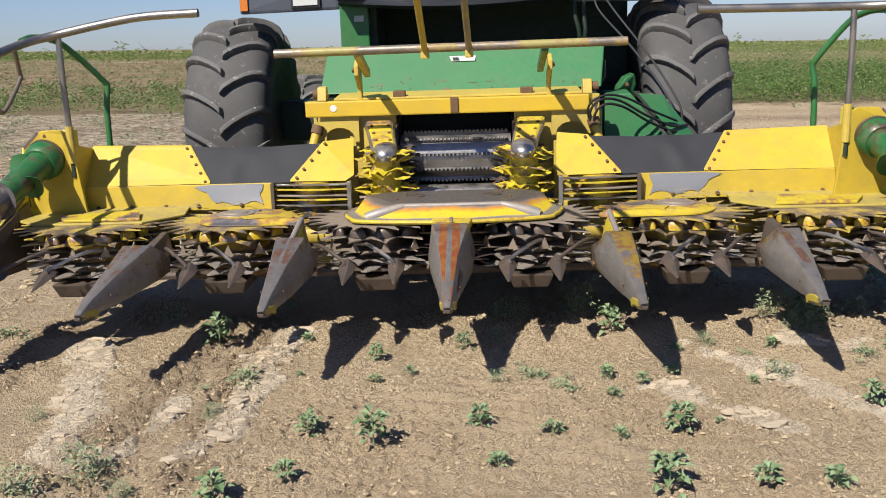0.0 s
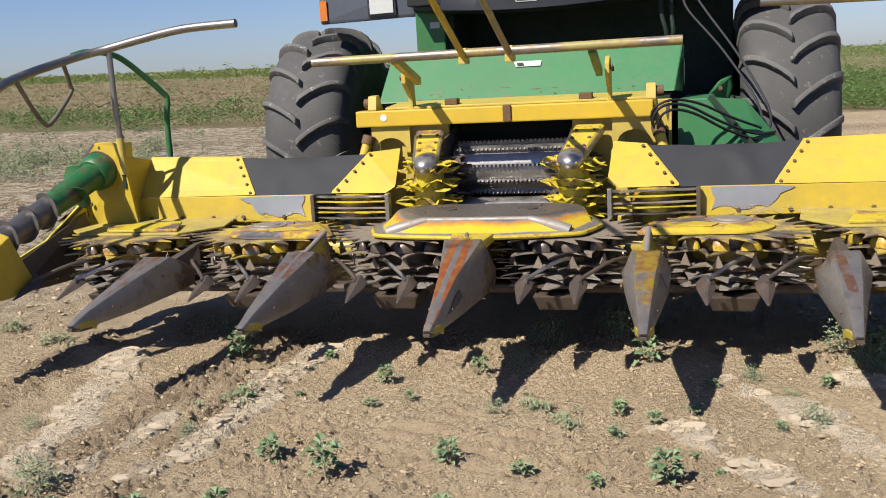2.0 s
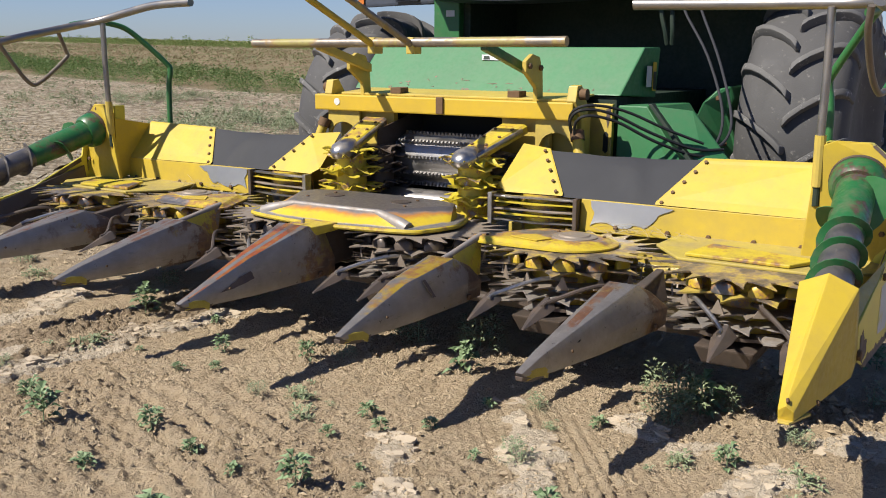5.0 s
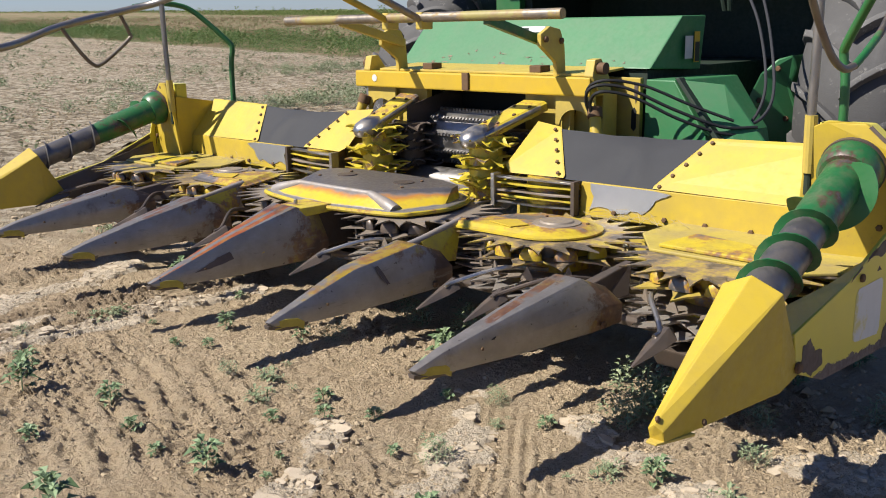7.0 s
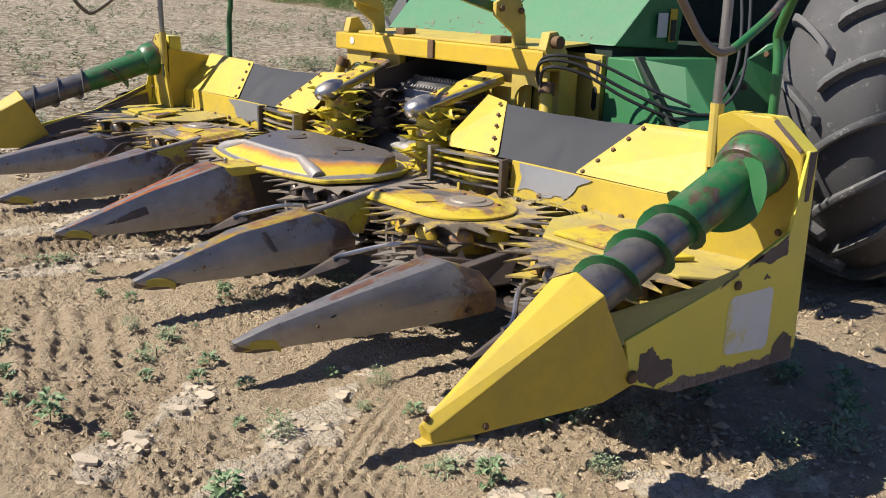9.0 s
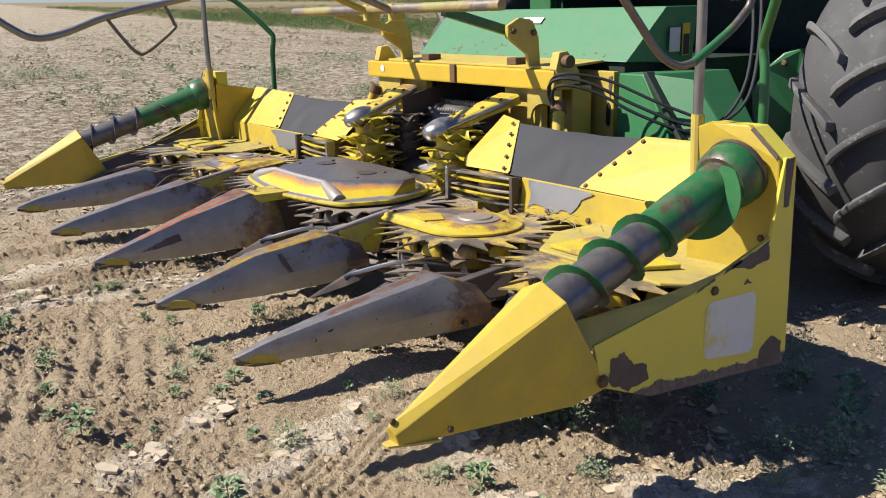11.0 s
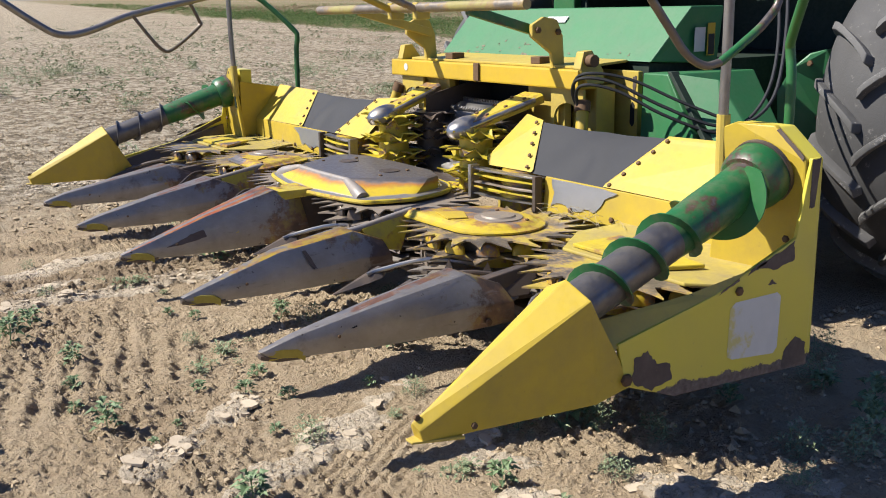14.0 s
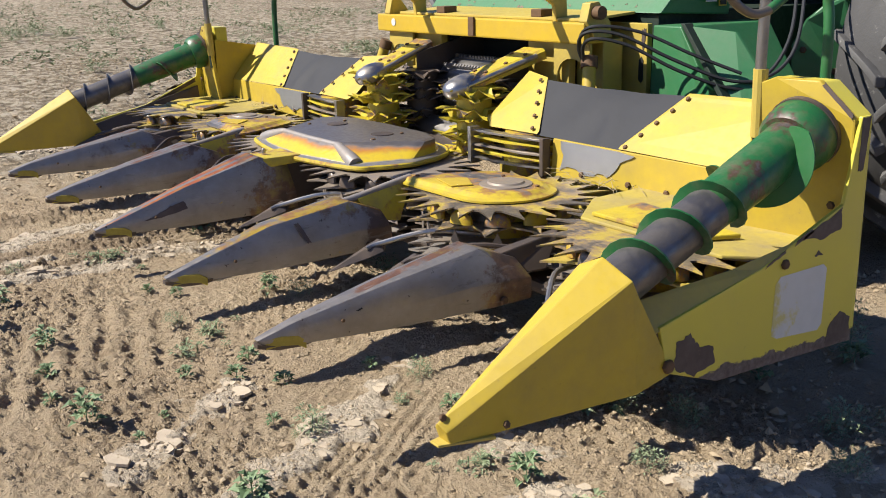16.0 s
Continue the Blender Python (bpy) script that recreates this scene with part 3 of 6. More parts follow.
def soil_height(x, y):
    x, y = np.asarray(x, float), np.asarray(y, float)
    near = np.clip(1.4 - np.hypot(x - 0.5, y - 4) / 14, 0.12, 1) * np.clip((y - 1.4) / 0.7, 0.06, 1) * np.clip((5.2 - x) / 1.2, 0.2, 1)
    z = 0.020 * value_noise(x * 1.3, y * 1.1, 1) + 0.012 * value_noise(x * 3.4, y * 3.1, 2)
    loose = looseness(x, y)
    lumps = 0.007 * value_noise(x * 8, y * 8, 3) + 0.017 * np.abs(value_noise(x * 15, y * 15, 4)) ** 1.3 * loose + 0.010 * np.abs(value_noise(x * 31, y * 31, 5)) * (0.35 + loose)
    crust = strip_mask(x, y)
    slab = np.clip(crust * 2.2, 0, 0.85)
    z = z + near * (lumps * (1 - 0.6 * slab) + 0.037 * (1 - slab) * (loose + 0.35 * bars_mask(x, y)) * crumble(x, y, 91) + 0.008 * value_noise(x * 55, y * 55, 95) * (0.3 + 0.7 * loose))
    z = z + crust_height(x, y, crust) * near + 0.007 * crust * near
    # bar prints of a tyre, and finer drag marks, in the soft soil
    wob = 0.022 * value_noise(x * 2.2, y * 2.2, 61) + 0.012 * value_noise(x * 13, y * 13, 63)
    bars = bars_mask(x, y)
    wave = np.sin(2 * np.pi * (0.26 * x + 0.966 * y + wob) / 0.108)
    z = z + near * 0.0115 * bars * np.sign(wave) * np.abs(wave) ** 0.6 * np.clip(0.55 + 0.8 * value_noise(x * 7, y * 7, 62), 0.0, 1.2)
    drag = np.clip(1.3 - np.abs(0.80 * x + 0.60 * y - 3.62) / 0.30, 0, 1) * np.clip((4.5 - y) * 3, 0, 1) * (1 - np.clip(crust * 3, 0, 1))
    z = z + near * 0.0065 * drag * np.sin(2 * np.pi * (0.80 * x + 0.60 * y + wob * 0.4) / 0.045)
    rut = np.clip(1.3 - np.abs(x + 0.95 * y - 1.2) / 0.3, 0, 1)
    z = z + near * 0.011 * rut * np.sin(2 * np.pi * (0.6 * x - 0.8 * y + wob) / 0.11)
    # the land falls gently towards +x
    z = z - 0.0172 * (np.maximum(x - 2.5, 0) + np.minimum(x + 2.5, 0))
    return z - 0.008


def axis(dense0, dense1, step, lo, hi, growth=1.09):
    a = list(np.arange(dense0, dense1, step))
    d, v = step, dense1
    while v < hi:
        a.append(v)
        d *= growth
        v += d
    a.append(hi)
    d, v, b = step, dense0, []
    while v > lo:
        d *= growth
        v -= d
        b.append(v)
    return np.array(b[::-1] + a)


gx, gy = axis(-1.7, 2.7, 0.0075, -1500, 1500, 1.07), axis(2.7, 4.75, 0.0075, -600, 2500, 1.07)
GX, GY = np.meshgrid(gx, gy)
GZ = soil_height(GX, GY)
nx, ny = len(gx), len(gy)
co = np.stack([GX, GY, GZ], -1).reshape(-1, 3)
ids = np.arange(nx * ny).reshape(ny, nx)
quads = np.stack([ids[:-1, :-1], ids[:-1, 1:], ids[1:, 1:], ids[1:, :-1]], -1).reshape(-1, 4)


def big_mesh(name, verts, polys, mat, smooth=False):
    """A mesh from numpy arrays; all faces have as many corners as polys is wide."""
    me = bpy.data.meshes.new(name)
    me.vertices.add(len(verts))
    me.vertices.foreach_set("co", np.asarray(verts, np.float32).ravel())
    k = polys.shape[1]
    me.loops.add(polys.size)
    me.loops.foreach_set("vertex_index", polys.astype(np.int32).ravel())
    me.polygons.add(len(polys))
    me.polygons.foreach_set("loop_start", np.arange(0, polys.size, k, dtype=np.int32))
    me.update(calc_edges=True)
    if smooth:
        me.shade_smooth()
    else:
        me.shade_flat()
    me.materials.append(mat)
    return new(name, me)


ground = big_mesh("ground", co, quads, SOIL, True)
tagged(ground, "dry crumbly tan soil with crusted strips and tyre prints", "ground", kind="structure")
at = ground.data.attributes.new("crust", "FLOAT", "POINT")
mask = strip_mask(GX, GY)
at.data.foreach_set("value", (np.clip(crust_height(GX, GY, mask) / 0.006, 0, 1) * 0.8 + 0.35 * mask).ravel().astype(np.float32))
edge = past_edge(GX, GY)
turf = np.clip(edge / 1.5, 0, 1) * (1 - np.exp(-((edge - 86) / 4.0) ** 2))
at = ground.data.attributes.new("turf", "FLOAT", "POINT")
at.data.foreach_set("value", turf.ravel().astype(np.float32))

wob = 0.35 * value_noise(GX * 0.15, GY * 0.15, 71)
track = sum(np.exp(-((edge + o + wob) / w) ** 2) for o, w in ((1.6, 0.35), (3.9, 0.3), (6.5, 0.2)))
at = ground.data.attributes.new("track", "FLOAT", "POINT")
at.data.foreach_set("value", np.clip(track + 0.72 * furrow_mask(GX, GY), 0, 1).ravel().astype(np.float32))

at = ground.data.attributes.new("loose", "FLOAT", "POINT")
at.data.foreach_set("value", np.clip(looseness(GX, GY), 0, 1).ravel().astype(np.float32))
at = ground.data.attributes.new("field", "FLOAT", "POINT")
at.data.foreach_set("value", np.clip((-2.2 - GX + 0.5 * value_noise(GX, GY, 73)) / 2.0, 0, 1).ravel().astype(np.float32))

# clods and crumbs lying on the soil
rng = np.random.default_rng(5)
tmp = bmesh.new()
bmesh.ops.create_icosphere(tmp, subdivisions=1, radius=1.0)
ICO_V = np.array([v.co[:] for v in tmp.verts])
ICO_F = np.array([[v.index for v in f.verts] for f in tmp.faces])
tmp.free()


def clods(n, x0, x1, y0, y1, r0, r1, flat, density=None):
    x, y = rng.uniform(x0, x1, n * 4), rng.uniform(y0, y1, n * 4)
    clump = value_noise(x * 2.2, y * 2.2, 17) * 0.5 + 0.5 + (strip_mask(x, y) > 0.1) * 0.5 if density is None else density(x, y)
    keep = rng.uniform(0, 1, n * 4) < clump
    x, y = x[keep][:n], y[keep][:n]
    n = len(x)
    r = r0 * (r1 / r0) ** (rng.uniform(0, 1, n) ** 2.6)
    a = rng.uniform(0, 6.28, n)
    vs = ICO_V[None] * (1 + rng.uniform(-0.38, 0.38, (n, len(ICO_V), 1)))
    vs = vs * np.stack([r * rng.uniform(0.7, 1.3, n), r * rng.uniform(0.7, 1.3, n), r * flat], -1)[:, None, :]
    c, s = np.cos(a)[:, None], np.sin(a)[:, None]
    X = vs[..., 0] * c - vs[..., 1] * s + x[:, None]
    Y = vs[..., 0] * s + vs[..., 1] * c + y[:, None]
    Z = vs[..., 2] + (soil_height(x, y) + r * flat * 0.35)[:, None]
    V = np.stack([X, Y, Z], -1).reshape(-1, 3)
    Fc = (ICO_F[None] + (np.arange(n) * len(ICO_V))[:, None, None]).reshape(-1, 3)
    return V, Fc


def crumbs(n, x0, x1, y0, y1, r0, r1):
    """Small angular crumbs, eight faces each, in loose drifts."""
    x, y = rng.uniform(x0, x1, n * 3), rng.uniform(y0, y1, n * 3)
    keep = rng.uniform(0, 1, n * 3) < 0.05 + 0.6 * looseness(x, y) + 0.3 * value_noise(x * 5, y * 5, 82)
    x, y = x[keep][:n], y[keep][:n]
    n = len(x)
    r = r0 * (r1 / r0) ** (rng.uniform(0, 1, n) ** 2.0)
    unit_v = np.array([(1, 0, 0), (0, 1, 0), (-1, 0, 0), (0, -1, 0), (0, 0, 1), (0, 0, -1)], float)
    a = rng.uniform(0, 6.28, n)
    vs = unit_v[None] * rng.uniform(0.6, 1.4, (n, 6, 1)) + rng.uniform(-0.25, 0.25, (n, 6, 3))
    vs = vs * np.stack([r * rng.uniform(0.7, 1.6, n), r, r * 0.7], -1)[:, None, :]
    c, s = np.cos(a)[:, None], np.sin(a)[:, None]
    V = np.stack([vs[..., 0] * c - vs[..., 1] * s + x[:, None], vs[..., 0] * s + vs[..., 1] * c + y[:, None], vs[..., 2] + (soil_height(x, y) + r * 0.15)[:, None]], -1)
    tri = np.array([(0, 1, 4), (1, 2, 4), (2, 3, 4), (3, 0, 4), (1, 0, 5), (2, 1, 5), (3, 2, 5), (0, 3, 5)])
    return V.reshape(-1, 3), (tri[None] + (np.arange(n) * 6)[:, None, None]).reshape(-1, 3)


def merge(*sets):
    V, Fs, o = [], [], 0
    for v, f in sets:
        V.append(v)
        Fs.append(f + o)
        o += len(v)
    return np.concatenate(V), np.concatenate(Fs)


V, Fc = merge(crumbs(16000, -12, -2.3, 3.2, 14, 0.007, 0.022), crumbs(4000, -30, -4, 9, 22, 0.015, 0.032), crumbs(2600, -2.6, 3.2, 2.5, 5.0, 0.005, 0.013), crumbs(26000, -2.6, 3.2, 2.5, 5.0, 0.0026, 0.0075), crumbs(1800, 1.5, 4.0, 4.9, 6.6, 0.006, 0.020), clods(260, -3.0, 3.8, 2.4, 5.0, 0.008, 0.018, 0.4), clods(3200, -12, -2.4, 3, 13, 0.010, 0.030, 0.5), clods(2500, -2.5, 8, 8, 18, 0.010, 0.036, 0.5))
tagged(big_mesh("soil_clods", V, Fc, CLOD), "loose tan clods and crumbs scattered on the soil", "clods", kind="stuff")


def plates(n, r0, r1):
    """Flat torn plates of dried mud, lying tilted along the crusted strips."""
    rnd = np.random.default_rng(77)
    x, y = rnd.uniform(-4.8, 3.2, n * 40), rnd.uniform(2.4, 6.5, n * 40)
    keep = rnd.uniform(0, 1, n * 40) < strip_mask(x, y) - 0.12
    x, y = x[keep][:n], y[keep][:n]
    n = len(x)
    r = r0 * (r1 / r0) ** (rnd.uniform(0, 1, n) ** 1.7)
    a = rnd.uniform(0, 6.28, n)[:, None] + np.arange(7)[None] * (2 * np.pi / 7)
    rr = r[:, None] * rnd.uniform(0.55, 1.25, (n, 7))
    px, py = rr * np.cos(a) * rnd.uniform(1.0, 1.7, n)[:, None], rr * np.sin(a)
    tilt = rnd.normal(0, 0.10, (n, 2))
    th = rnd.uniform(0.002, 0.005, n)
    top = (soil_height(x, y) + th * 0.6)[:, None] + px * tilt[:, :1] + py * tilt[:, 1:]
    X, Y = px + x[:, None], py + y[:, None]
    V = np.concatenate([np.stack([X, Y, top], -1), np.stack([X, Y, top - th[:, None] - 0.006], -1)], 1)
    tri = [(0, k, k + 1) for k in range(1, 6)] + [t for k in range(7) for t in ((k, k + 7, (k + 1) % 7 + 7), (k, (k + 1) % 7 + 7, (k + 1) % 7))]
    return V.reshape(-1, 3), (np.array(tri)[None] + (np.arange(n) * 14)[:, None, None]).reshape(-1, 3)


V, Fc = plates(1100, 0.006, 0.034)
tagged(big_mesh("mud_plates", V, Fc, CRUST), "pale cracked plates of dried mud on the soil", "soil crust", kind="stuff")


# ---- corn header ----
header = tagged(empty("corn_header", (0, 4.8, 0.3)), "yellow six-row rotary corn header with worn grey steel snouts", "corn header")
HP = header.matrix_basis.inverted()


def hpart(name, bm, mat, label="", smooth=False, parent=None):
    """A part of the header, built in world coordinates."""
    bm.transform(HP)
    return part(name, bm, mat, parent or header, label, smooth)


def hbolt(p, at, normal, r=0.009):
    return bolt(p, Vector(at) - header.location, normal, r)


def toothed(r_in, r_out, n, z, thick=0.006, width=0.62, skew=0.0, lift=0.0, hole=0.0):
    """A saw-toothed disc."""
    bm = bmesh.new()
    top, low = [], []
    for k in range(n):
        a0 = 2 * math.pi * k / n
        w = 2 * math.pi / n
        for f, r, dz in ((0.0, r_in, 0), ((1 - width) , r_in, 0), (1 - width * 0.62 + skew, r_in + (r_out - r_in) * 0.55, lift * 0.4), (1 - width / 2 + skew * 1.6, r_out, lift), (1 - width * 0.36 + skew, r_in + (r_out - r_in) * 0.5, lift * 0.4)):
            a = a0 + w * f
            top.append(bm.verts.new((r * math.cos(a), r * math.sin(a), z + thick + dz)))
            low.append(bm.verts.new((r * math.cos(a), r * math.sin(a), z + dz)))
    m = len(top)
    ct, cl = bm.verts.new((0, 0, z + thick)), bm.verts.new((0, 0, z))
    for k in range(m):
        j = (k + 1) % m
        bm.faces.new((top[k], top[j], low[j], low[k])[::-1])
        bm.faces.new((ct, top[k], top[j]))
        bm.faces.new((cl, low[j], low[k]))
    return bm


def blade(k):
    """One broad, bent mowing blade, pointing along x."""
    rnd = random.Random(k)
    r = 0.355 - rnd.uniform(0, 0.02)
    pts = [(0.23, -0.045, 0), (r - 0.03, -0.05, -0.006), (r, -0.015, rnd.uniform(-0.014, 0.012)), (r - 0.04, 0.03, 0.004), (0.23, 0.04, 0)]
    return prism([Vector(p) + Vector((0, 0, 0.359)) for p in pts], (0, 0, 0.006), 0)


def cup(r, z0, z1, wide):
    """One bell-shaped pusher between two discs, pointing along x."""
    return loft([[(r + wide * w * 0.5 * math.cos(t), wide * w * math.sin(t), z0 + (z1 - z0) * h) for t in [2 * math.pi * j / 14 for j in range(14)]]
                 for h, w in ((0.0, 1.0), (0.35, 0.97), (0.62, 0.84), (0.82, 0.62), (0.94, 0.38), (1.0, 0.08))])


ROTOR_Y = 4.83
ROTOR_PARTS = {}


def rotor_piece(key, make, mat, smooth=False):
    if key not in ROTOR_PARTS:
        bm = make()
        bmesh.ops.recalc_face_normals(bm, faces=bm.faces)
        me = bpy.data.meshes.new(key)
        bm.to_mesh(me)
        bm.free()
        me.materials.append(mat)
        if smooth:
            me.shade_smooth()
            me.set_sharp_from_angle(angle=radians(40))
        ROTOR_PARTS[key] = me
    return ROTOR_PARTS[key]


def rotor(x, turn, painted_rotor):
    kind = "painted" if painted_rotor else "bare"
    disc_mat, drum_mat = (DISC_DUSTY, DRUM_WORN) if painted_rotor else (DISC_STEEL, ROTOR)
    drum = new("rotor", rotor_piece("drum_" + kind, lambda: lathe([(0.02, 0.315), (0.20, 0.315), (0.19, 0.36), (0.165, 0.42), (0.17, 0.50), (0.205, 0.512), (0.21, 0.566), (0.02, 0.570)], 36), drum_mat, True))
    drum.parent = header
    drum.location = Vector((x, ROTOR_Y, 0)) - header.location
    drum.rotation_euler = (0, 0, turn)
    drum["label"] = "worn yellow rotary drum" if painted_rotor else "dusty bare-steel rotary drum"
    pieces = [
        ("toothed_disc", "upper_" + kind, lambda: toothed(0.275, 0.388, 22, 0.566, 0.006, 0.74, 0.2, 0.0), disc_mat),
        ("toothed_disc", "second_" + kind, lambda: toothed(0.255, 0.362, 12, 0.505, 0.007, 0.98, 0.0, -0.006), disc_mat),
        ("toothed_disc", "third", lambda: toothed(0.25, 0.335, 22, 0.437, 0.006, 0.72, -0.1, 0.002), DISC_STEEL),
        ("knife_disc", "knife_plate", lambda: lathe([(0.01, 0.345), (0.27, 0.345), (0.27, 0.357), (0.01, 0.359)], 24), ROTOR),
        ("knife_disc", "scraper", lambda: toothed(0.25, 0.350, 13, 0.396, width=0.95, skew=0.2, lift=-0.006), KNIFE),
    ]
    for k, (name, key, make, mat) in enumerate(pieces):
        ob = new(name, rotor_piece(key, make, mat))
        ob.parent = drum
        ob.rotation_euler = (0, 0, k * 0.37 + turn * 1.7)
    for count, name, key, make, mat in ((12, "cup", "cup_" + kind, lambda: cup(0.255, 0.513, 0.562, 0.046), drum_mat), (12, "fin", "fin", lambda: prism([(0.288, -0.027, 0.443), (0.288, 0.027, 0.443), (0.292, 0.003, 0.500)], (0.006, 0, 0), 0), DISC_STEEL),
                                        (11, "blade", "blade", lambda: blade(3), KNIFE)):
        for k in range(count):
            ob = new(name, rotor_piece(key, make, mat, name == "cup"))
            ob.parent = drum
            ob.rotation_euler = (0, 0, 2 * math.pi * k / count + turn)
    return drum


for k, x in enumerate((-1.875, -1.125, -0.375, 0.375, 1.125, 1.875)):
    rotor(x, 0.3 * k, abs(x) > 0.5)
    s = 1 if x > 0 else -1
    # skid pan below the rotor
    hpart("skid_pan", prism([(x - 0.11, 4.50, 0.325), (x + 0.11, 4.50, 0.325), (x + 0.085, 4.53, 0.255), (x - 0.085, 4.53, 0.255)], (0, 0.45, 0), 0.008), ROTOR, "dusty brown skid pan")
    # two spade guides on rods
    lead = s if abs(x) < 1.5 else -s
    for j, sx in enumerate((-0.118, 0.113)):
        tip = Vector((x + sx + (0.16 * s if abs(x) > 1.5 else 0), 4.17, 0.375))
        root = Vector((tip.x + 0.02 * lead, 4.36, 0.445))
        rod = hpart("spade_guide", tube([root + Vector((-0.01 * lead, -0.05, -0.012)), root, root + Vector((0.12 * lead, 0.14, 0.045)), root + Vector((0.20 * lead, 0.30, 0.02))], 0.009, 8, 4), BRIGHT if j == (0 if s > 0 else 1) else ROTOR, "steel rod with a spade-shaped end", True)
        w = Vector((0.038, 0, 0))
        up = Vector((0, 0, 0.036))
        back = Vector((0, 0.225, 0.052))
        spade = loft([[tip - w * 0.15, tip + w * 0.15, tip + w * 0.1 + up * 0.12, tip - w * 0.1 + up * 0.12],
                      [tip - w + back * 0.62, tip + w + back * 0.62, tip + w * 0.25 + back * 0.62 + up * 0.7, tip - w * 0.25 + back * 0.62 + up * 0.7],
                      [tip - w * 1.08 + back * 0.86, tip + w * 1.08 + back * 0.86, tip + w * 0.2 + back * 0.88 + up * 0.95, tip - w * 0.2 + back * 0.88 + up * 0.95],
                      [tip - w * 0.25 + back, tip + w * 0.25 + back, tip + w * 0.15 + back + up * 0.5, tip - w * 0.15 + back + up * 0.5]])
        hpart("spade", rounded(spade, 0.003), ROTOR, "", False, rod)


# covers over the rotors
def teardrop(s, inset=0.0, n=40):
    """Outline of a plate, round over the rotor and narrow towards the snout's bracket."""
    out = []
    for k in range(n):
        a = 2 * math.pi * k / n
        c, d = math.cos(a), math.sin(a)
        reach = [((cx, cy, r), cx * c + cy * d + r) for cx, cy, r in ((0.765, 4.665, 0.045), (1.115, 4.83, 0.205), (0.98, 4.88, 0.15))]
        (cx, cy, r), _ = max(reach, key=lambda q: q[1])
        out.append((s * (cx + (r - inset * min(1, r / 0.1)) * c), cy + (r - inset * min(1, r / 0.1)) * d))
    return out


RIM = [(-0.545, 4.86), (-0.538, 4.77), (-0.505, 4.675), (-0.43, 4.588), (0.0, 4.52), (0.43, 4.588), (0.505, 4.675), (0.538, 4.77), (0.545, 4.86), (0.48, 5.03), (0.32, 5.14), (0.0, 5.17), (-0.32, 5.14), (-0.48, 5.03)]
TOP = [(-0.455, 4.945), (-0.385, 4.84), (-0.315, 4.735), (-0.245, 4.645), (0.0, 4.635), (0.245, 4.645), (0.315, 4.735), (0.385, 4.84), (0.455, 4.945), (0.42, 5.02), (0.30, 5.07), (0.0, 5.08), (-0.30, 5.07), (-0.42, 5.02)]


def eased(pts, steps=6):
    """The closed outline, rounded."""
    n = len(pts)
    out = []
    for k in range(n):
        a, b, c, d = (Vector((*pts[(k + o) % n], 0)) for o in (-1, 0, 1, 2))
        for j in range(steps):
            t = j / steps
            q = 0.5 * (2 * b + (c - a) * t + (2 * a - 5 * b + 4 * c - d) * t * t + (3 * b - a - 3 * c + d) * t ** 3)
            out.append((q.x, q.y))
    return out


def straight(pts, steps=6):
    """The closed outline, with points added along its straight sides."""
    n = len(pts)
    return [tuple(Vector(pts[k]).lerp(Vector(pts[(k + 1) % n]), j / steps)) for k in range(n) for j in range(steps)]


RIM, TOP = eased(RIM), straight(TOP)
def ring_at(pts, z, f=1.0):
    cx, cy = sum(p[0] for p in pts) / len(pts), sum(p[1] for p in pts) / len(pts)
    return [(cx + (px - cx) * f, cy + (py - cy) * f, z) for px, py in pts]


# a flat flange all round, then straight folded slopes up to the flat top
dome = hpart("centre_cover", loft([ring_at(RIM, 0.586), ring_at(RIM, 0.598), ring_at(RIM, 0.602, 0.925), ring_at(TOP, 0.657, 1.02), ring_at(TOP, 0.662, 0.985)]), ORANGE_WORN, "faceted centre cover, yellow paint worn to orange and steel", True)
dome.data.set_sharp_from_angle(angle=radians(11))
hpart("cover_fold", tube([(-0.245, 4.648, 0.651), (0.0, 4.638, 0.652), (0.245, 4.648, 0.651)], 0.014, 10), FOLD_STEEL, "top fold polished to bare steel", True, dome)
for s in (-1, 1):
    rib = tube([(0.225 * s, 4.650, 0.650), (0.250 * s, 4.648, 0.648), (0.315 * s, 4.640, 0.630), (0.385 * s, 4.632, 0.610), (0.425 * s, 4.628, 0.596)], 0.02, 12, 4, [0.011 + 0.020 * min(1, k / 11) for k in range(17)])
    hpart("cover_rib", rib, FOLD_STEEL, "folded corner polished to bare steel", True, dome)
    hpart("cover_patch", lathe([(0.004, 0.6615), (0.05, 0.6615), (0.05, 0.666), (0.004, 0.667)], 20, "z", (0.20 * s, 4.90, 0)), ROTOR, "", True, dome)
    for px, py, pz in ((0.29, 4.80, 0.661), (0.25, 4.97, 0.663)):
        hbolt(dome, (px * s, py, pz), (0, 0, 1), 0.009)
for ring, mat, label in ((RIM[2:7], BRIGHT, "polished rolled rim"), (RIM[6:] + RIM[:3], YELLOW_WORN, "worn yellow rolled rim")):
    hpart("cover_rim", tube([(px * 1.006, 4.85 + (py - 4.85) * 1.008, 0.590) for px, py in ring], 0.0105, 8), mat, label, True, dome)
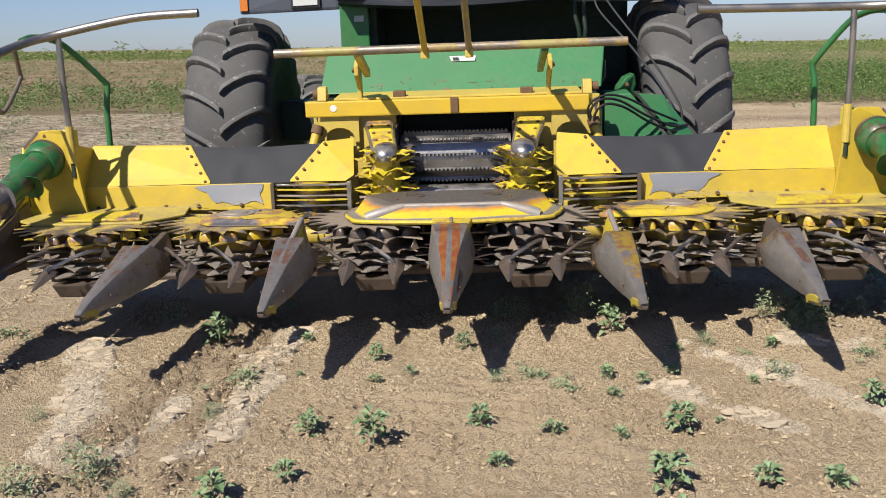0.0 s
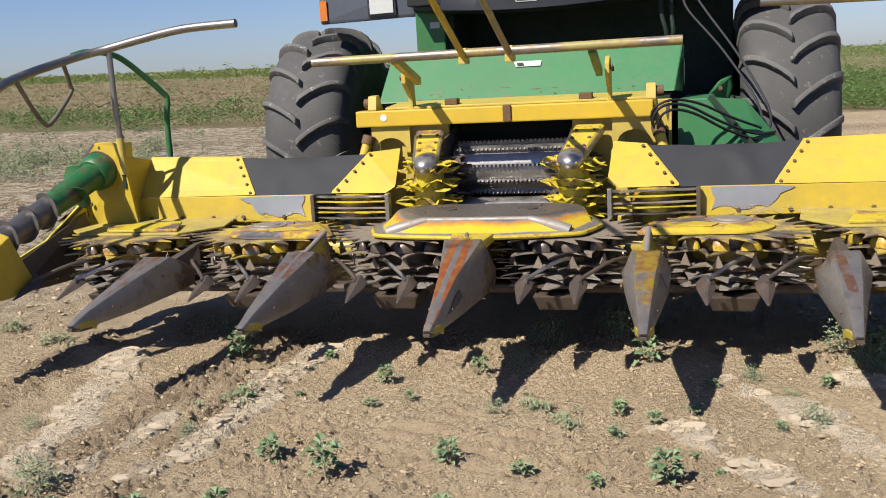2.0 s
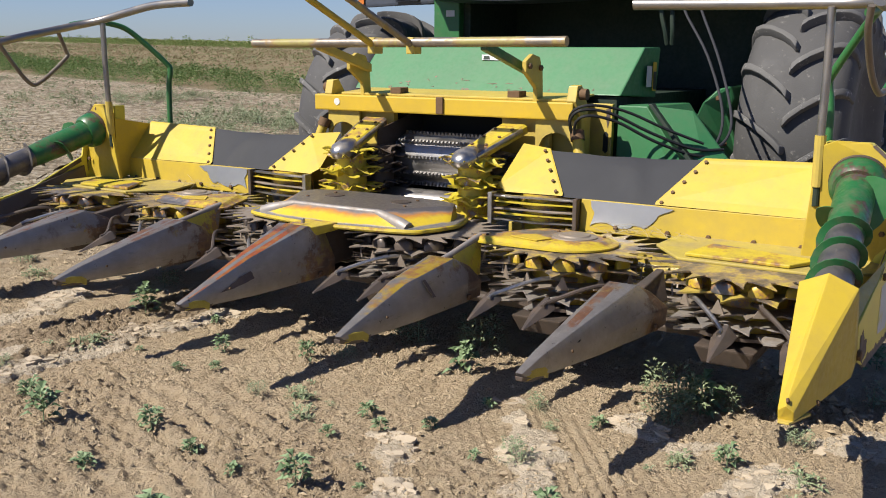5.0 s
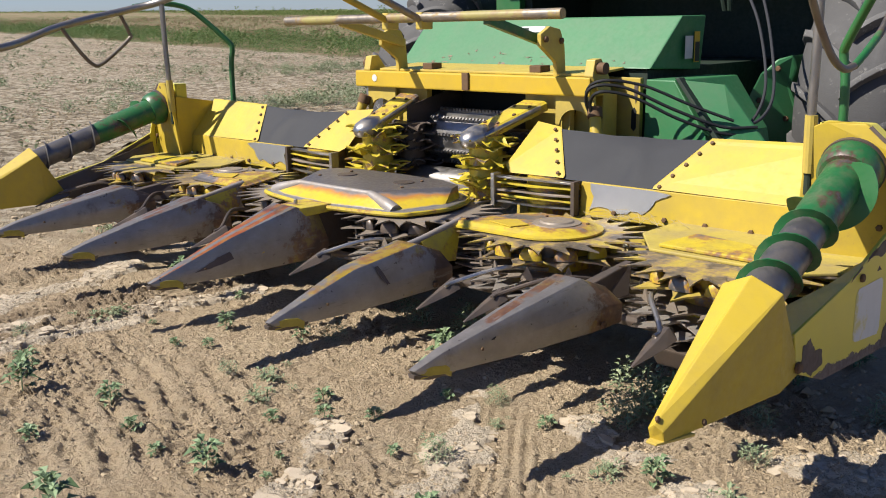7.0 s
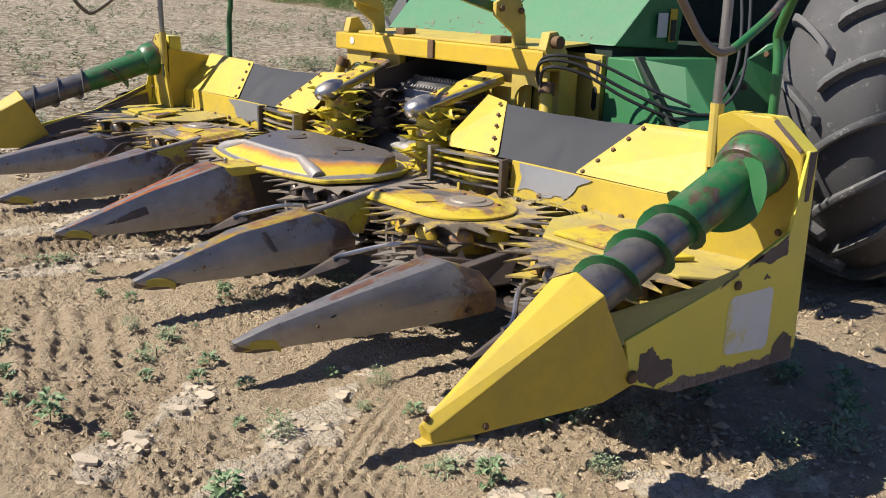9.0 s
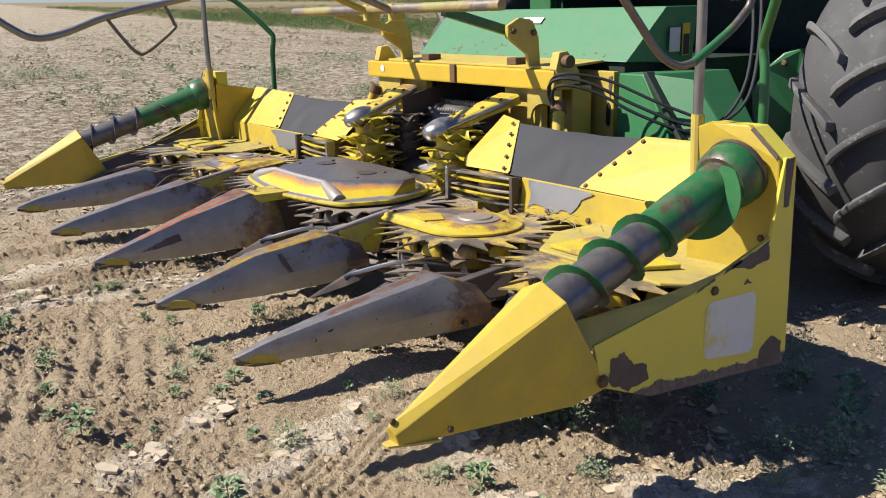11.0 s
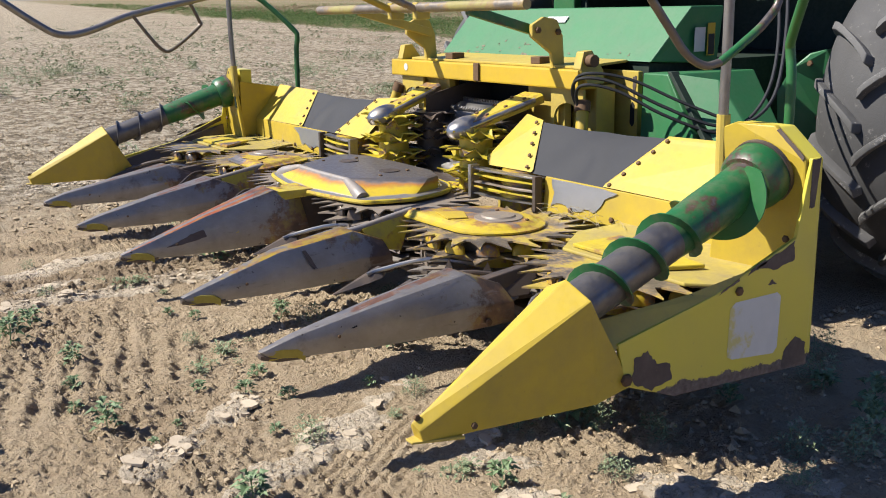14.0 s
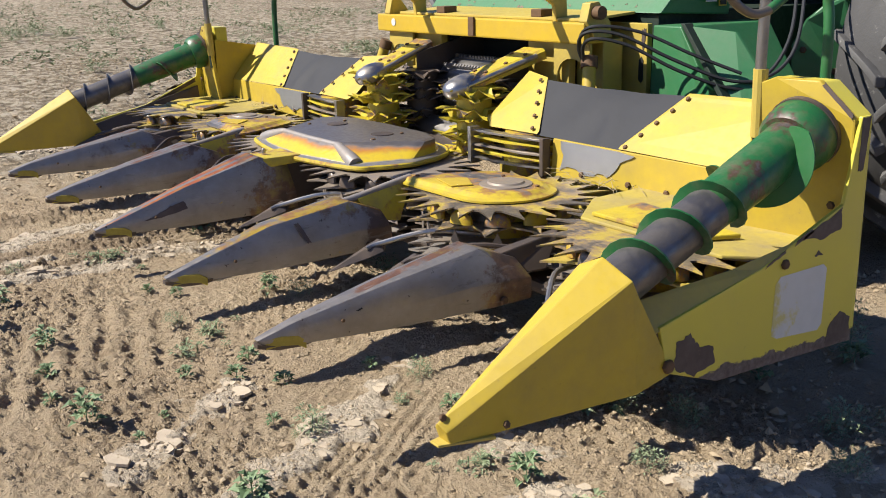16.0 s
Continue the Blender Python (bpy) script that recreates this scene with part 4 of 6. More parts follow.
for s in (-1, 1):
    c = hpart("rotor_cover", loft([ring_at(teardrop(s), 0.576), ring_at(teardrop(s), 0.583), ring_at(teardrop(s, 0.024), 0.588), ring_at(teardrop(s, 0.050), 0.600), ring_at(teardrop(s, 0.062), 0.602)]), COVER_WORN, "flat teardrop rotor cover, yellow paint worn to steel", True)
    c.data.set_sharp_from_angle(angle=radians(12))
    hpart("hub_plate", lathe([(0.01, 0.600), (0.098, 0.600), (0.096, 0.606), (0.070, 0.608), (0.064, 0.614), (0.01, 0.615)], 28, "z", (1.13 * s, 4.845, 0)), DISC_STEEL, "round dusty steel hub plate", True, c)
    hpart("cover_tab", prism([(0.90 * s, 4.70, 0.603), (1.04 * s, 4.665, 0.603), (1.075 * s, 4.735, 0.604), (0.97 * s, 4.79, 0.604)], (0, 0, 0.004), 0.001), YELLOW, "yellow fold of the cover", False, c)
    for px, py in ((1.24, 4.90), (1.02, 4.92), (0.80, 4.68)):
        hbolt(c, (px * s, py, 0.602), (0, 0, 1), 0.008)
    # deck shelf over the outer rotor
    c = hpart("deck_shelf", prism([(1.44 * s, 4.98, 0.572), (1.60 * s, 4.77, 0.572), (2.16 * s, 4.77, 0.572), (2.30 * s, 4.90, 0.572), (2.31 * s, 5.07, 0.572), (2.05 * s, 5.19, 0.585), (1.47 * s, 5.19, 0.585)], (0, 0, 0.012), 0.004), DECK_DUSTY, "dusty yellow deck shelf")
    hpart("rotor_cover", prism([(1.62 * s, 4.80, 0.586), (2.02 * s, 4.79, 0.586), (2.10 * s, 4.93, 0.590), (1.68 * s, 4.97, 0.602)], (0, 0, 0.014), 0.004), YELLOW_WORN, "worn yellow raised cover plate", False, c)


# snouts between the rows
def snout(x, label, back_z=0.60, top_w=0.068, half=0.096, lean=0.0, droop=0.0):
    """A long hollow steel snout with a flat ridge and sloping sides."""
    rings = []
    for y, zt, zb, wt, wm, zm in ((3.672, 0.400, 0.382, 0.013, 0.017, 0.392), (3.785, 0.436, 0.366, 0.020, 0.030, 0.402),
                                  (4.05, 0.430 + (back_z - 0.43) * 0.52 - droop, 0.362, 0.038, 0.062, 0.425), (4.36, back_z, 0.372, top_w, half, 0.455),
                                  (4.50, back_z - 0.055, 0.378, top_w * 0.8, half * 1.04, 0.45)):
        off = lean * (y - 3.7)
        rings.append([(wt + off, y, zt), (wm + off, y + 0.012, zm), (wm * 0.92 + off, y + 0.02, zb), (-wm * 0.92 + off, y + 0.02, zb), (-wm + off, y + 0.012, zm), (-wt + off, y, zt)])
    bm = rounded(loft(rings), 0.006)
    bm.transform(Matrix.Translation((0, -4.1, -0.4)))
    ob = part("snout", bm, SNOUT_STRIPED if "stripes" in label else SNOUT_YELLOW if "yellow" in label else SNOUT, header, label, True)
    ob.location = Vector((x, 4.1, 0.4)) - header.location
    # toe: a dull yellow plate wrapped under the tip, a dark keel below it
    shoe = loft([[(v * f, y, z + dz) for v, dz in ((1.0, 0.0), (0.9, -0.030), (-0.9, -0.030), (-1.0, 0.0))] for f, y, z in ((0.016, -0.405, -0.002), (0.0265, -0.36, 0.002), (0.035, -0.315, -0.004), (0.037, -0.290, -0.020))])
    sh = part("toe_shoe", rounded(shoe, 0.003), TOE, ob, "dull yellow toe")
    keel = loft([[(v * f, y, z + dz) for v, dz in ((1.0, 0.0), (0.8, -0.014), (-0.8, -0.014), (-1.0, 0.0))] for f, y, z in ((0.014, -0.428, -0.010), (0.022, -0.37, -0.026), (0.030, -0.30, -0.030), (0.032, -0.27, -0.026))])
    part("toe_keel", rounded(keel, 0.002), ROTOR, ob, "worn steel keel")
    for sd in (-1, 1):
        bolt(ob, (sd * half * 1.0 + lean * 0.72, 0.31, -0.005), (sd, 0, 0), 0.013)
        bolt(ob, (sd * 0.047 + lean * 0.25, -0.19, 0.020), (sd, 0, 0.2), 0.006)
    return ob


snout(-1.505, "grey steel snout with a faint orange stripe", 0.545, lean=0.03)
snout(-0.755, "grey steel snout with a narrow orange stripe", 0.565)
snout(-0.005, "grey steel centre snout with two orange stripes", 0.615, 0.084, 0.108)
snout(0.778, "dented grey snout with yellow remains on top", 0.56, 0.060, 0.10, lean=-0.015, droop=-0.02)
snout(1.485, "broad bent grey steel snout", 0.555, 0.055, 0.105, lean=0.085)
def on_side(x, y, g, back_z, side=1):
    """A place on a snout's sloping side: g runs from its ridge (0) down to its knee (1)."""
    f = (y - 4.05) / 0.31 if y > 4.05 else (y - 3.785) / 0.265
    z_mid = 0.430 + (back_z - 0.43) * 0.52
    a, b = ((0.038, z_mid, 0.062, 0.425), (0.062, back_z, 0.096, 0.455)) if y > 4.05 else ((0.020, 0.436, 0.030, 0.402), (0.038, z_mid, 0.062, 0.425))
    wt, zt, wm, zm = (p + (q - p) * f for p, q in zip(a, b))
    return Vector((x + side * (wt + (wm - wt) * g + 0.0025), y, zt + (zm - zt) * g))


# scars and paint remains; the black flake paints in a hole's shade
for x, bz, mat, seed, flake, lab in ((-0.005, 0.615, CHIP, 3, ((3.86, 0.95), (3.90, 0.80), (3.97, 0.55), (4.03, 0.50), (4.04, 0.85), (3.95, 0.97)), "rusty scar"),
                                     (0.778, 0.56, CHIP, 4, ((4.135, 0.02), (4.15, 0.02), (4.185, 0.95), (4.172, 0.95)), "brown weld seam"),
                                     (-0.005, 0.615, YELLOW_OLD, 6, ((4.17, 0.97), (4.24, 0.72), (4.33, 0.60), (4.335, 0.75), (4.27, 0.88), (4.22, 0.98)), "yellow paint left over"),
                                     (1.505, 0.555, SHADE_BLACK, 8, ((3.955, 0.62), (3.972, 0.56), (3.976, 0.64), (3.960, 0.70)), "dark hole")):
    hpart("side_mark", ragged([on_side(x, y, g, bz) for y, g in flake], (0.0006, 0, 0.0003), seed, 5, 0.003), mat, lab)
# brackets that carry the snouts
for x in (-1.46, 1.56):
    hpart("snout_bracket", rounded(loft([[(x - 0.05, 4.45, 0.45), (x + 0.05, 4.45, 0.45), (x + 0.022, 4.43, 0.515), (x - 0.022, 4.43, 0.515)],
                                         [(x - 0.07, 4.60, 0.45), (x + 0.07, 4.60, 0.45), (x + 0.014, 4.70, 0.545), (x - 0.014, 4.70, 0.545)]]), 0.004), ROTOR, "worn bracket behind the snout")
for x in (-0.755, 0.77):
    bracket = hpart("snout_bracket", rounded(loft([[(x - 0.055, 4.45, 0.47), (x + 0.055, 4.45, 0.47), (x + 0.016, 4.42, 0.552), (x - 0.016, 4.42, 0.552)],
                                                   [(x - 0.055, 4.58, 0.45), (x + 0.055, 4.58, 0.45), (x + 0.010, 4.665, 0.592), (x - 0.010, 4.665, 0.592)]]), 0.004), YELLOW_WORN, "worn yellow bracket behind the snout")
    hpart("bracket_ridge", tube([(x, 4.36, 0.545), (x, 4.44, 0.556), (x, 4.56, 0.578), (x, 4.665, 0.596)], 0.014, 10, 3), FOLD_STEEL, "ridge polished to bare steel", True, bracket)
hpart("snout_bracket", rounded(loft([[(-0.080, 4.345, 0.560), (0.080, 4.345, 0.560), (0.075, 4.335, 0.605), (-0.075, 4.335, 0.605)],
                                     [(-0.098, 4.55, 0.570), (0.098, 4.55, 0.570), (0.098, 4.55, 0.606), (-0.098, 4.55, 0.606)]]), 0.008), YELLOW_WORN, "worn yellow bracket behind the centre snout")
hpart("bracket_core", block(-0.05, 0.05, 4.42, 4.72, 0.40, 0.575, 0.01), ROTOR, "dark bracket core")
hpart("bracket_pin", lathe([(0.004, 0.612), (0.009, 0.612), (0.009, 0.63), (0.004, 0.634)], 10, "z", (0, 4.42, 0)), BRIGHT)

for s in (-1, 1):
    # sloping back wall: inner sheet, rubber curtain, outer sheet
    n_slope = Vector((0, -0.73, 0.68))
    inner = hpart("deck_panel", prism([(0.575 * s, 5.42, 0.915), (0.745 * s, 5.375, 0.902), (0.905 * s, 5.188, 0.716), (0.60 * s, 5.188, 0.712), (0.555 * s, 5.215, 0.74)], (0, 0.012, 0.010), 0.003), YELLOW, "yellow sheet-steel panel with a row of rusty bolts")
    for f in (0.04, 0.26, 0.48, 0.72, 0.95):
        hbolt(inner, (s * (0.722 + 0.155 * f), 5.37 - 0.183 * f, 0.908 - 0.183 * f), n_slope)
    rows = 7
    cols = 16
    vs, fs = [], []
    for i in range(rows + 1):
        f = i / rows
        for j in range(cols + 1):
            g = j / cols
            xa, xb = 0.735 + (0.895 - 0.735) * f, 1.515 + (1.360 - 1.515) * f
            xx = xa + (xb - xa) * g
            sag = -0.010 * math.sin(math.pi * g) * (1 if i == 0 else 0.3)
            wave = 0.004 * math.sin(xx * 23 + f * 4) * math.sin(math.pi * g) + 0.016 * math.exp(-((g - 0.55 - 0.2 * f) / 0.05) ** 2) * math.sin(math.pi * f)
            vs.append((s * xx, 5.380 - 0.182 * f - wave * 0.7 - 0.002, 0.897 - 0.186 * f + sag + wave * 0.7))
    for i in range(rows):
        for j in range(cols):
            a = i * (cols + 1) + j
            fs.append((a, a + 1, a + cols + 2, a + cols + 1))
    bm = bmesh.new()
    bv = [bm.verts.new(v) for v in vs]
    for f in fs:
        bm.faces.new([bv[k] for k in f])
    bmesh.ops.recalc_face_normals(bm, faces=bm.faces)
    geo = bmesh.ops.extrude_face_region(bm, geom=bm.faces[:])
    bmesh.ops.translate(bm, vec=(0, 0.006, 0.006), verts=[v for v in geo["geom"] if isinstance(v, bmesh.types.BMVert)])
    hpart("curtain", bm, CURTAIN, "black rubber curtain, slightly creased", True)
    outer = hpart("deck_panel", prism([(1.500 * s, 5.375, 0.902), (2.06 * s, 5.37, 0.915), (2.045 * s, 5.188, 0.713), (1.350 * s, 5.188, 0.716)], (0, 0.012, 0.010), 0.003), YELLOW, "yellow sheet-steel panel with a row of rusty bolts")
    for f in (0.05, 0.27, 0.5, 0.73, 0.96):
        hbolt(outer, (s * (1.522 - 0.15 * f), 5.372 - 0.183 * f, 0.905 - 0.187 * f), n_slope)
    lower = hpart("deck_panel", prism([(1.005 * s, 5.185, 0.712), (2.045 * s, 5.185, 0.712), (2.05 * s, 5.175, 0.580), (1.005 * s, 5.175, 0.565)], (0, 0.012, 0), 0.003), YELLOW, "yellow lower sheet with bolts along its foot")
    rnd = random.Random(4 + s)
    rag = [(1.055, 0.7085), (1.20, 0.709), (1.36, 0.7085)]
    for k in range(26):
        f = k / 25
        rag.append((1.44 - 0.02 * math.sin(f * 9) - 0.375 * f + rnd.uniform(-0.006, 0.006), 0.700 - 0.095 * min(1, f * 2.6) ** 0.7 + 0.012 * math.sin(f * 17) + rnd.uniform(-0.003, 0.003)))
    rag += [(1.068, 0.63), (1.075, 0.655), (1.058, 0.68)]
    rag = [(s * x, 5.182 - 0.05 * (0.712 - z), z) for x, z in rag]
    hpart("worn_patch", prism(rag, (0, -0.0035, 0), 0), PATCH, "grey patch where the paint is gone", False, lower)
    for xx in (1.18, 1.42, 1.60, 1.79, 1.98):
        hbolt(lower, (s * xx, 5.174, 0.597), (0, -1, 0), 0.012)
    hpart("deck_back", prism([(0.56 * s, 5.44, 0.875), (2.06 * s, 5.40, 0.875), (2.06 * s, 5.40, 0.50), (0.56 * s, 5.44, 0.50)], (0, 0.02, 0), 0.004), YELLOW_OLD)
    hpart("back_beam", block(min(0.6 * s, 2.05 * s), max(0.6 * s, 2.05 * s), 5.24, 5.38, 0.42, 0.56), YELLOW_OLD)
    # comb of stripper slats beside the intake
    comb = hpart("stripper_comb", block(min(0.985 * s, 1.005 * s), max(0.985 * s, 1.005 * s), 5.13, 5.17, 0.565, 0.715, 0.003), ROTOR, "steel comb of bowed slats")
    hpart("comb_post", block(min(0.560 * s, 0.582 * s), max(0.560 * s, 0.582 * s), 5.10, 5.15, 0.56, 0.718, 0.003), BRIGHT, "", False, comb)
    for k_slat, z in enumerate((0.586, 0.617, 0.640, 0.672, 0.699)):
        bow = [(s * (0.58 + 0.41 * k / 8), 5.115 + 0.04 * k / 8 - 0.016 * math.sin(math.pi * k / 8), z + 0.0018 * math.sin(k * 1.1 + k_slat * 2.3)) for k in range(9)]
        hpart("comb_slat", prism(bow + [(p[0], p[1] + 0.05, p[2]) for p in bow[::-1]], (0, 0, 0.007), 0), (BRIGHT, FEED_YELLOW, DISC_STEEL, FEED_YELLOW, BRIGHT)[k_slat], "", False, comb)
    hpart("comb_drum", lathe([(0.01, 0.52), (0.11, 0.52), (0.12, 0.60), (0.11, 0.71), (0.01, 0.712)], 20, "z", (0.79 * s, 5.26, 0)), DRUM_WORN, "", True, comb)

    # end plate, its gusset and the mount of the row auger
    plate = hpart("end_plate", prism([(1.998 * s, 5.065, 0.575), (2.038 * s, 5.030, 1.02), (2.10 * s, 5.040, 1.045), (2.215 * s, 5.075, 1.040), (2.325 * s, 5.085, 0.945), (2.325 * s, 5.10, 0.60), (2.26 * s, 5.10, 0.56)], (0, 0.022, 0), 0.006), YELLOW, "yellow end plate with bolts")
    for xx, zz in ((2.19, 1.012), (2.285, 0.70), (2.055, 0.90)):
        hbolt(plate, (s * xx, 5.074, zz), (0, -1, 0), 0.012)
    for k, flake in enumerate(([(2.225, 1.026), (2.318, 0.942), (2.322, 0.955), (2.235, 1.034)], [(2.12, 1.036), (2.17, 1.034), (2.165, 1.043), (2.125, 1.043)], [(2.316, 0.62), (2.323, 0.63), (2.322, 0.76), (2.317, 0.75)])):
        hpart("chip", ragged([(x * s, 5.0735 + 0.09 * max(0, x - 2.215), z) for x, z in flake], (0, -0.0015, 0), 50 + k, 5, 0.003), CHIP, "", False, plate)
    hpart("gusset", prism([(2.04 * s, 5.08, 0.60), (2.035 * s, 5.08, 0.96), (2.055 * s, 5.37, 0.91), (2.05 * s, 5.20, 0.60)], (0.010 * s, 0, 0), 0.002), YELLOW)
    rim_pts = [(2.05 * s, 5.095, 1.035), (2.215 * s, 5.095, 1.035), (2.325 * s, 5.10, 0.945), (2.33 * s, 5.10, 0.32)]
    hpart("end_casing", prism([(p[0], 5.097, p[2]) for p in rim_pts] + [(2.06 * s, 5.097, 0.32)], (0, 0.075, 0), 0.006), YELLOW_CHIPPED, "chipped yellow end casing")
    side = hpart("side_panel", prism([(2.338 * s, y, z) for y, z in ((4.33, 0.53 if s > 0 else 0.49), (4.70, 0.60 if s > 0 else 0.565), (5.05, 0.715), (5.10, 0.95), (5.14, 0.95), (5.145, 0.295), (4.55, 0.332), (4.36, 0.405))], (-0.012 * s, 0, 0), 0.003), YELLOW_CHIPPED, "chipped yellow side sheet with rust along its foot")
    if s < 0:
        hpart("edge_chip", ragged([(-2.3255, 4.72, 0.548), (-2.3255, 5.04, 0.680), (-2.3255, 5.04, 0.706), (-2.3255, 4.72, 0.567)], (0.0008, 0, 0), 5, 8, 0.005), CHIP, "brown chipped edge", False, side)
    else:
        hpart("side_flange", prism([(2.336 * s, 4.30, 0.515), (2.337 * s, 4.70, 0.598), (2.337 * s, 4.86, 0.651), (2.310 * s, 4.62, 0.610), (2.275 * s, 4.28, 0.585)], (-0.004 * s, 0, -0.004), 0.001), YELLOW_OLD if s > 0 else DECK_DUSTY, "folded flange in the shade", False, side)
    hpart("side_lining", prism([(2.318 * s, 4.33, 0.47), (2.318 * s, 5.05, 0.66), (2.26 * s, 5.05, 0.36), (2.27 * s, 4.40, 0.38)], (-0.006 * s, 0, 0), 0.001), ROTOR, "", False, side)
    for k, flake in enumerate(([(4.385, 0.41), (4.39, 0.478), (4.44, 0.489), (4.47, 0.45), (4.53, 0.435), (4.54, 0.385), (4.46, 0.372)],
                               [(4.87, 0.652), (5.04, 0.706), (5.05, 0.65), (4.97, 0.632)], [(4.72, 0.598), (4.80, 0.624), (4.80, 0.633), (4.73, 0.608)], [(4.84, 0.636), (4.92, 0.66), (4.91, 0.671), (4.85, 0.650)],
                               [(5.10, 0.80), (5.10, 0.945), (5.14, 0.95), (5.125, 0.80)], [(5.02, 0.31), (5.03, 0.37), (5.08, 0.40), (5.13, 0.37), (5.135, 0.31)], [(4.93, 0.59), (4.95, 0.605), (4.97, 0.588)])):
        hpart("rust_scar", ragged([(2.3385 * s, y, z) for y, z in flake], (0.0008 * s, 0, 0), 7 * k + s, 6, 0.005 if k < 2 else 0.003), CHIP, "rust scar", False, side)
    if s > 0:
        sq = [(2.3384, 4.765, 0.40), (2.3384, 4.79, 0.388), (2.3384, 4.975, 0.368), (2.3384, 4.992, 0.385), (2.3384, 4.995, 0.545), (2.3384, 4.978, 0.56), (2.3384, 4.79, 0.562), (2.3384, 4.768, 0.545)]
        hpart("faded_decal", prism(sq, (0.0006, 0, 0), 0), DECAL, "white rounded square of a scuffed decal", False, side)
    hbolt(side, (2.338 * s, 4.36, 0.425), (s, 0, 0), 0.018)
    hbolt(side, (2.338 * s, 4.80, 0.595), (s, 0, 0), 0.014)

    # yellow outer snout
    y0, y1 = 3.735, 4.215
    xc = 2.257 * s
    rings = []
    for f, y in ((0.0, y0), (0.06, y0 + 0.03), (1.0, y1)):
        w = 0.022 + (0.088 - 0.022) * f
        za, zs, zb = 0.435 + (0.712 - 0.435) * f, 0.418 + (0.672 - 0.418) * f, 0.385 - 0.005 * f
        drop = 0.0 if f < 0.5 else 0.02
        rings.append([(xc, y, za), (xc + w, y + 0.01, zs), (xc + w * 0.95, y + 0.02 + drop, zb), (xc - w * 0.95, y + 0.02 + drop, zb), (xc - w, y + 0.01, zs)])
    rings.append([(xc, 4.235, 0.690), (xc + 0.078, 4.26, 0.62), (xc + 0.078, 4.39, 0.40), (xc - 0.078, 4.39, 0.40), (xc - 0.078, 4.26, 0.62)])
    cone = hpart("outer_snout", rounded(loft(rings), 0.004), YELLOW, "bright yellow folded-sheet outer snout")
    hpart("snout_lip", rounded(loft([[(xc + v, 3.727, z) for v, z in ((0.015, 0.392), (0.015, 0.386), (-0.015, 0.386), (-0.015, 0.392))], [(xc + v, 3.86, z) for v, z in ((0.045, 0.384), (0.045, 0.376), (-0.045, 0.376), (-0.045, 0.384))]]), 0.002), YELLOW_OLD, "", False, cone)
    for at in ((xc + 0.055 * s, 3.88, 0.41), (xc + 0.0 * s, 3.75, 0.445)):
        hbolt(cone, at, (s, 0, 0.3), 0.009)

    # row auger
    a0, a1 = Vector((2.262 * s, 4.20, 0.615)), Vector((2.188 * s, 5.067, 0.897))
    d = (a1 - a0).normalized()
    aug = hpart("row_auger", tube([a0, a0 + d * 0.44], 0.062, 24), AUGER_STEEL, "auger tube, green paint worn to dark steel", True)
    hpart("upper_tube", tube([a0 + d * 0.44, a0 + d * 0.50, a0 + d * 0.60, a0 + d * 0.78, a1], 0.06, 24, 0, [0.062, 0.066, 0.070, 0.072, 0.080]), GREEN_WORN, "green painted upper tube", True, aug)
    side_v = (Vector((s, 0, 0)) - d * (d.x * s)).normalized()
    up_v = d.cross(side_v) * s
    up_v = up_v if up_v.z > 0 else -up_v
    L = (a1 - a0).length
    for fa, fb, turns, phase, ra, rb, mat in ((0.02, 0.56, -3.3, 0.4, 0.083, 0.088, GREEN_WORN if s > 0 else AUGER_STEEL), (0.635, 0.865, 0.80, math.pi * 0.76, 0.112, 0.128, GREEN)):
        bm = bmesh.new()
        prev = None
        for k in range(61):
            f = k / 60
            a = phase + 2 * math.pi * turns * f
            c = a0 + d * (L * (fa + (fb - fa) * f))
            rad = side_v * math.cos(a) + up_v * math.sin(a)
            th = d * 0.004
            r_out = ra + (rb - ra) * f - 0.045 * max(0, abs(f - 0.5) * 2 - 0.8) / 0.2 * (turns > 0)
            cur = [bm.verts.new(c + rad * 0.050 - th), bm.verts.new(c + rad * r_out - th * 0.6), bm.verts.new(c + rad * r_out + th * 0.6), bm.verts.new(c + rad * 0.050 + th)]
            if prev:
                for j in range(4):
                    bm.faces.new((prev[j], prev[(j + 1) % 4], cur[(j + 1) % 4], cur[j]))
            prev = cur
        bm.faces.new(prev)
        hpart("flight", bm, mat, "spiral flight", True, aug)
    cup_m = Matrix.Translation(a1) @ d.to_track_quat("Z", "Y").to_matrix().to_4x4()
    acup = lathe([(0.06, -0.10), (0.086, -0.096), (0.098, -0.08), (0.103, -0.05), (0.103, -0.012), (0.096, 0.0), (0.02, 0.0)], 32)
    acup.transform(cup_m)
    hpart("auger_cup", acup, GREEN_WORN, "green bearing cup with red scuffs", True, aug)
    # mounting recess on the upper tube: a black sheet stands in for its shade
    arcs = [[a0 + d * (L * f) + (side_v * math.cos(a) + up_v * math.sin(a)) * r for a in [radians(82 + 46 * k / 6) for k in range(7)]] for f, r in ((0.545, 0.0640), (0.56, 0.0652), (0.66, 0.0692), (0.715, 0.0700))]
    hpart("recess_shade", loft([ring + [p - (up_v - side_v) * 0.012 for p in ring[::-1]] for ring in arcs]), SHADE_BLACK, "black sheet painted as the shade in a recess", False, aug)
    rim_ring = lathe([(0.098, -0.018), (0.107, -0.016), (0.107, 0.0), (0.098, 0.002)], 32)
    rim_ring.transform(cup_m)
    hpart("cup_rim", rim_ring, ROTOR, "rusty rim", True, aug)

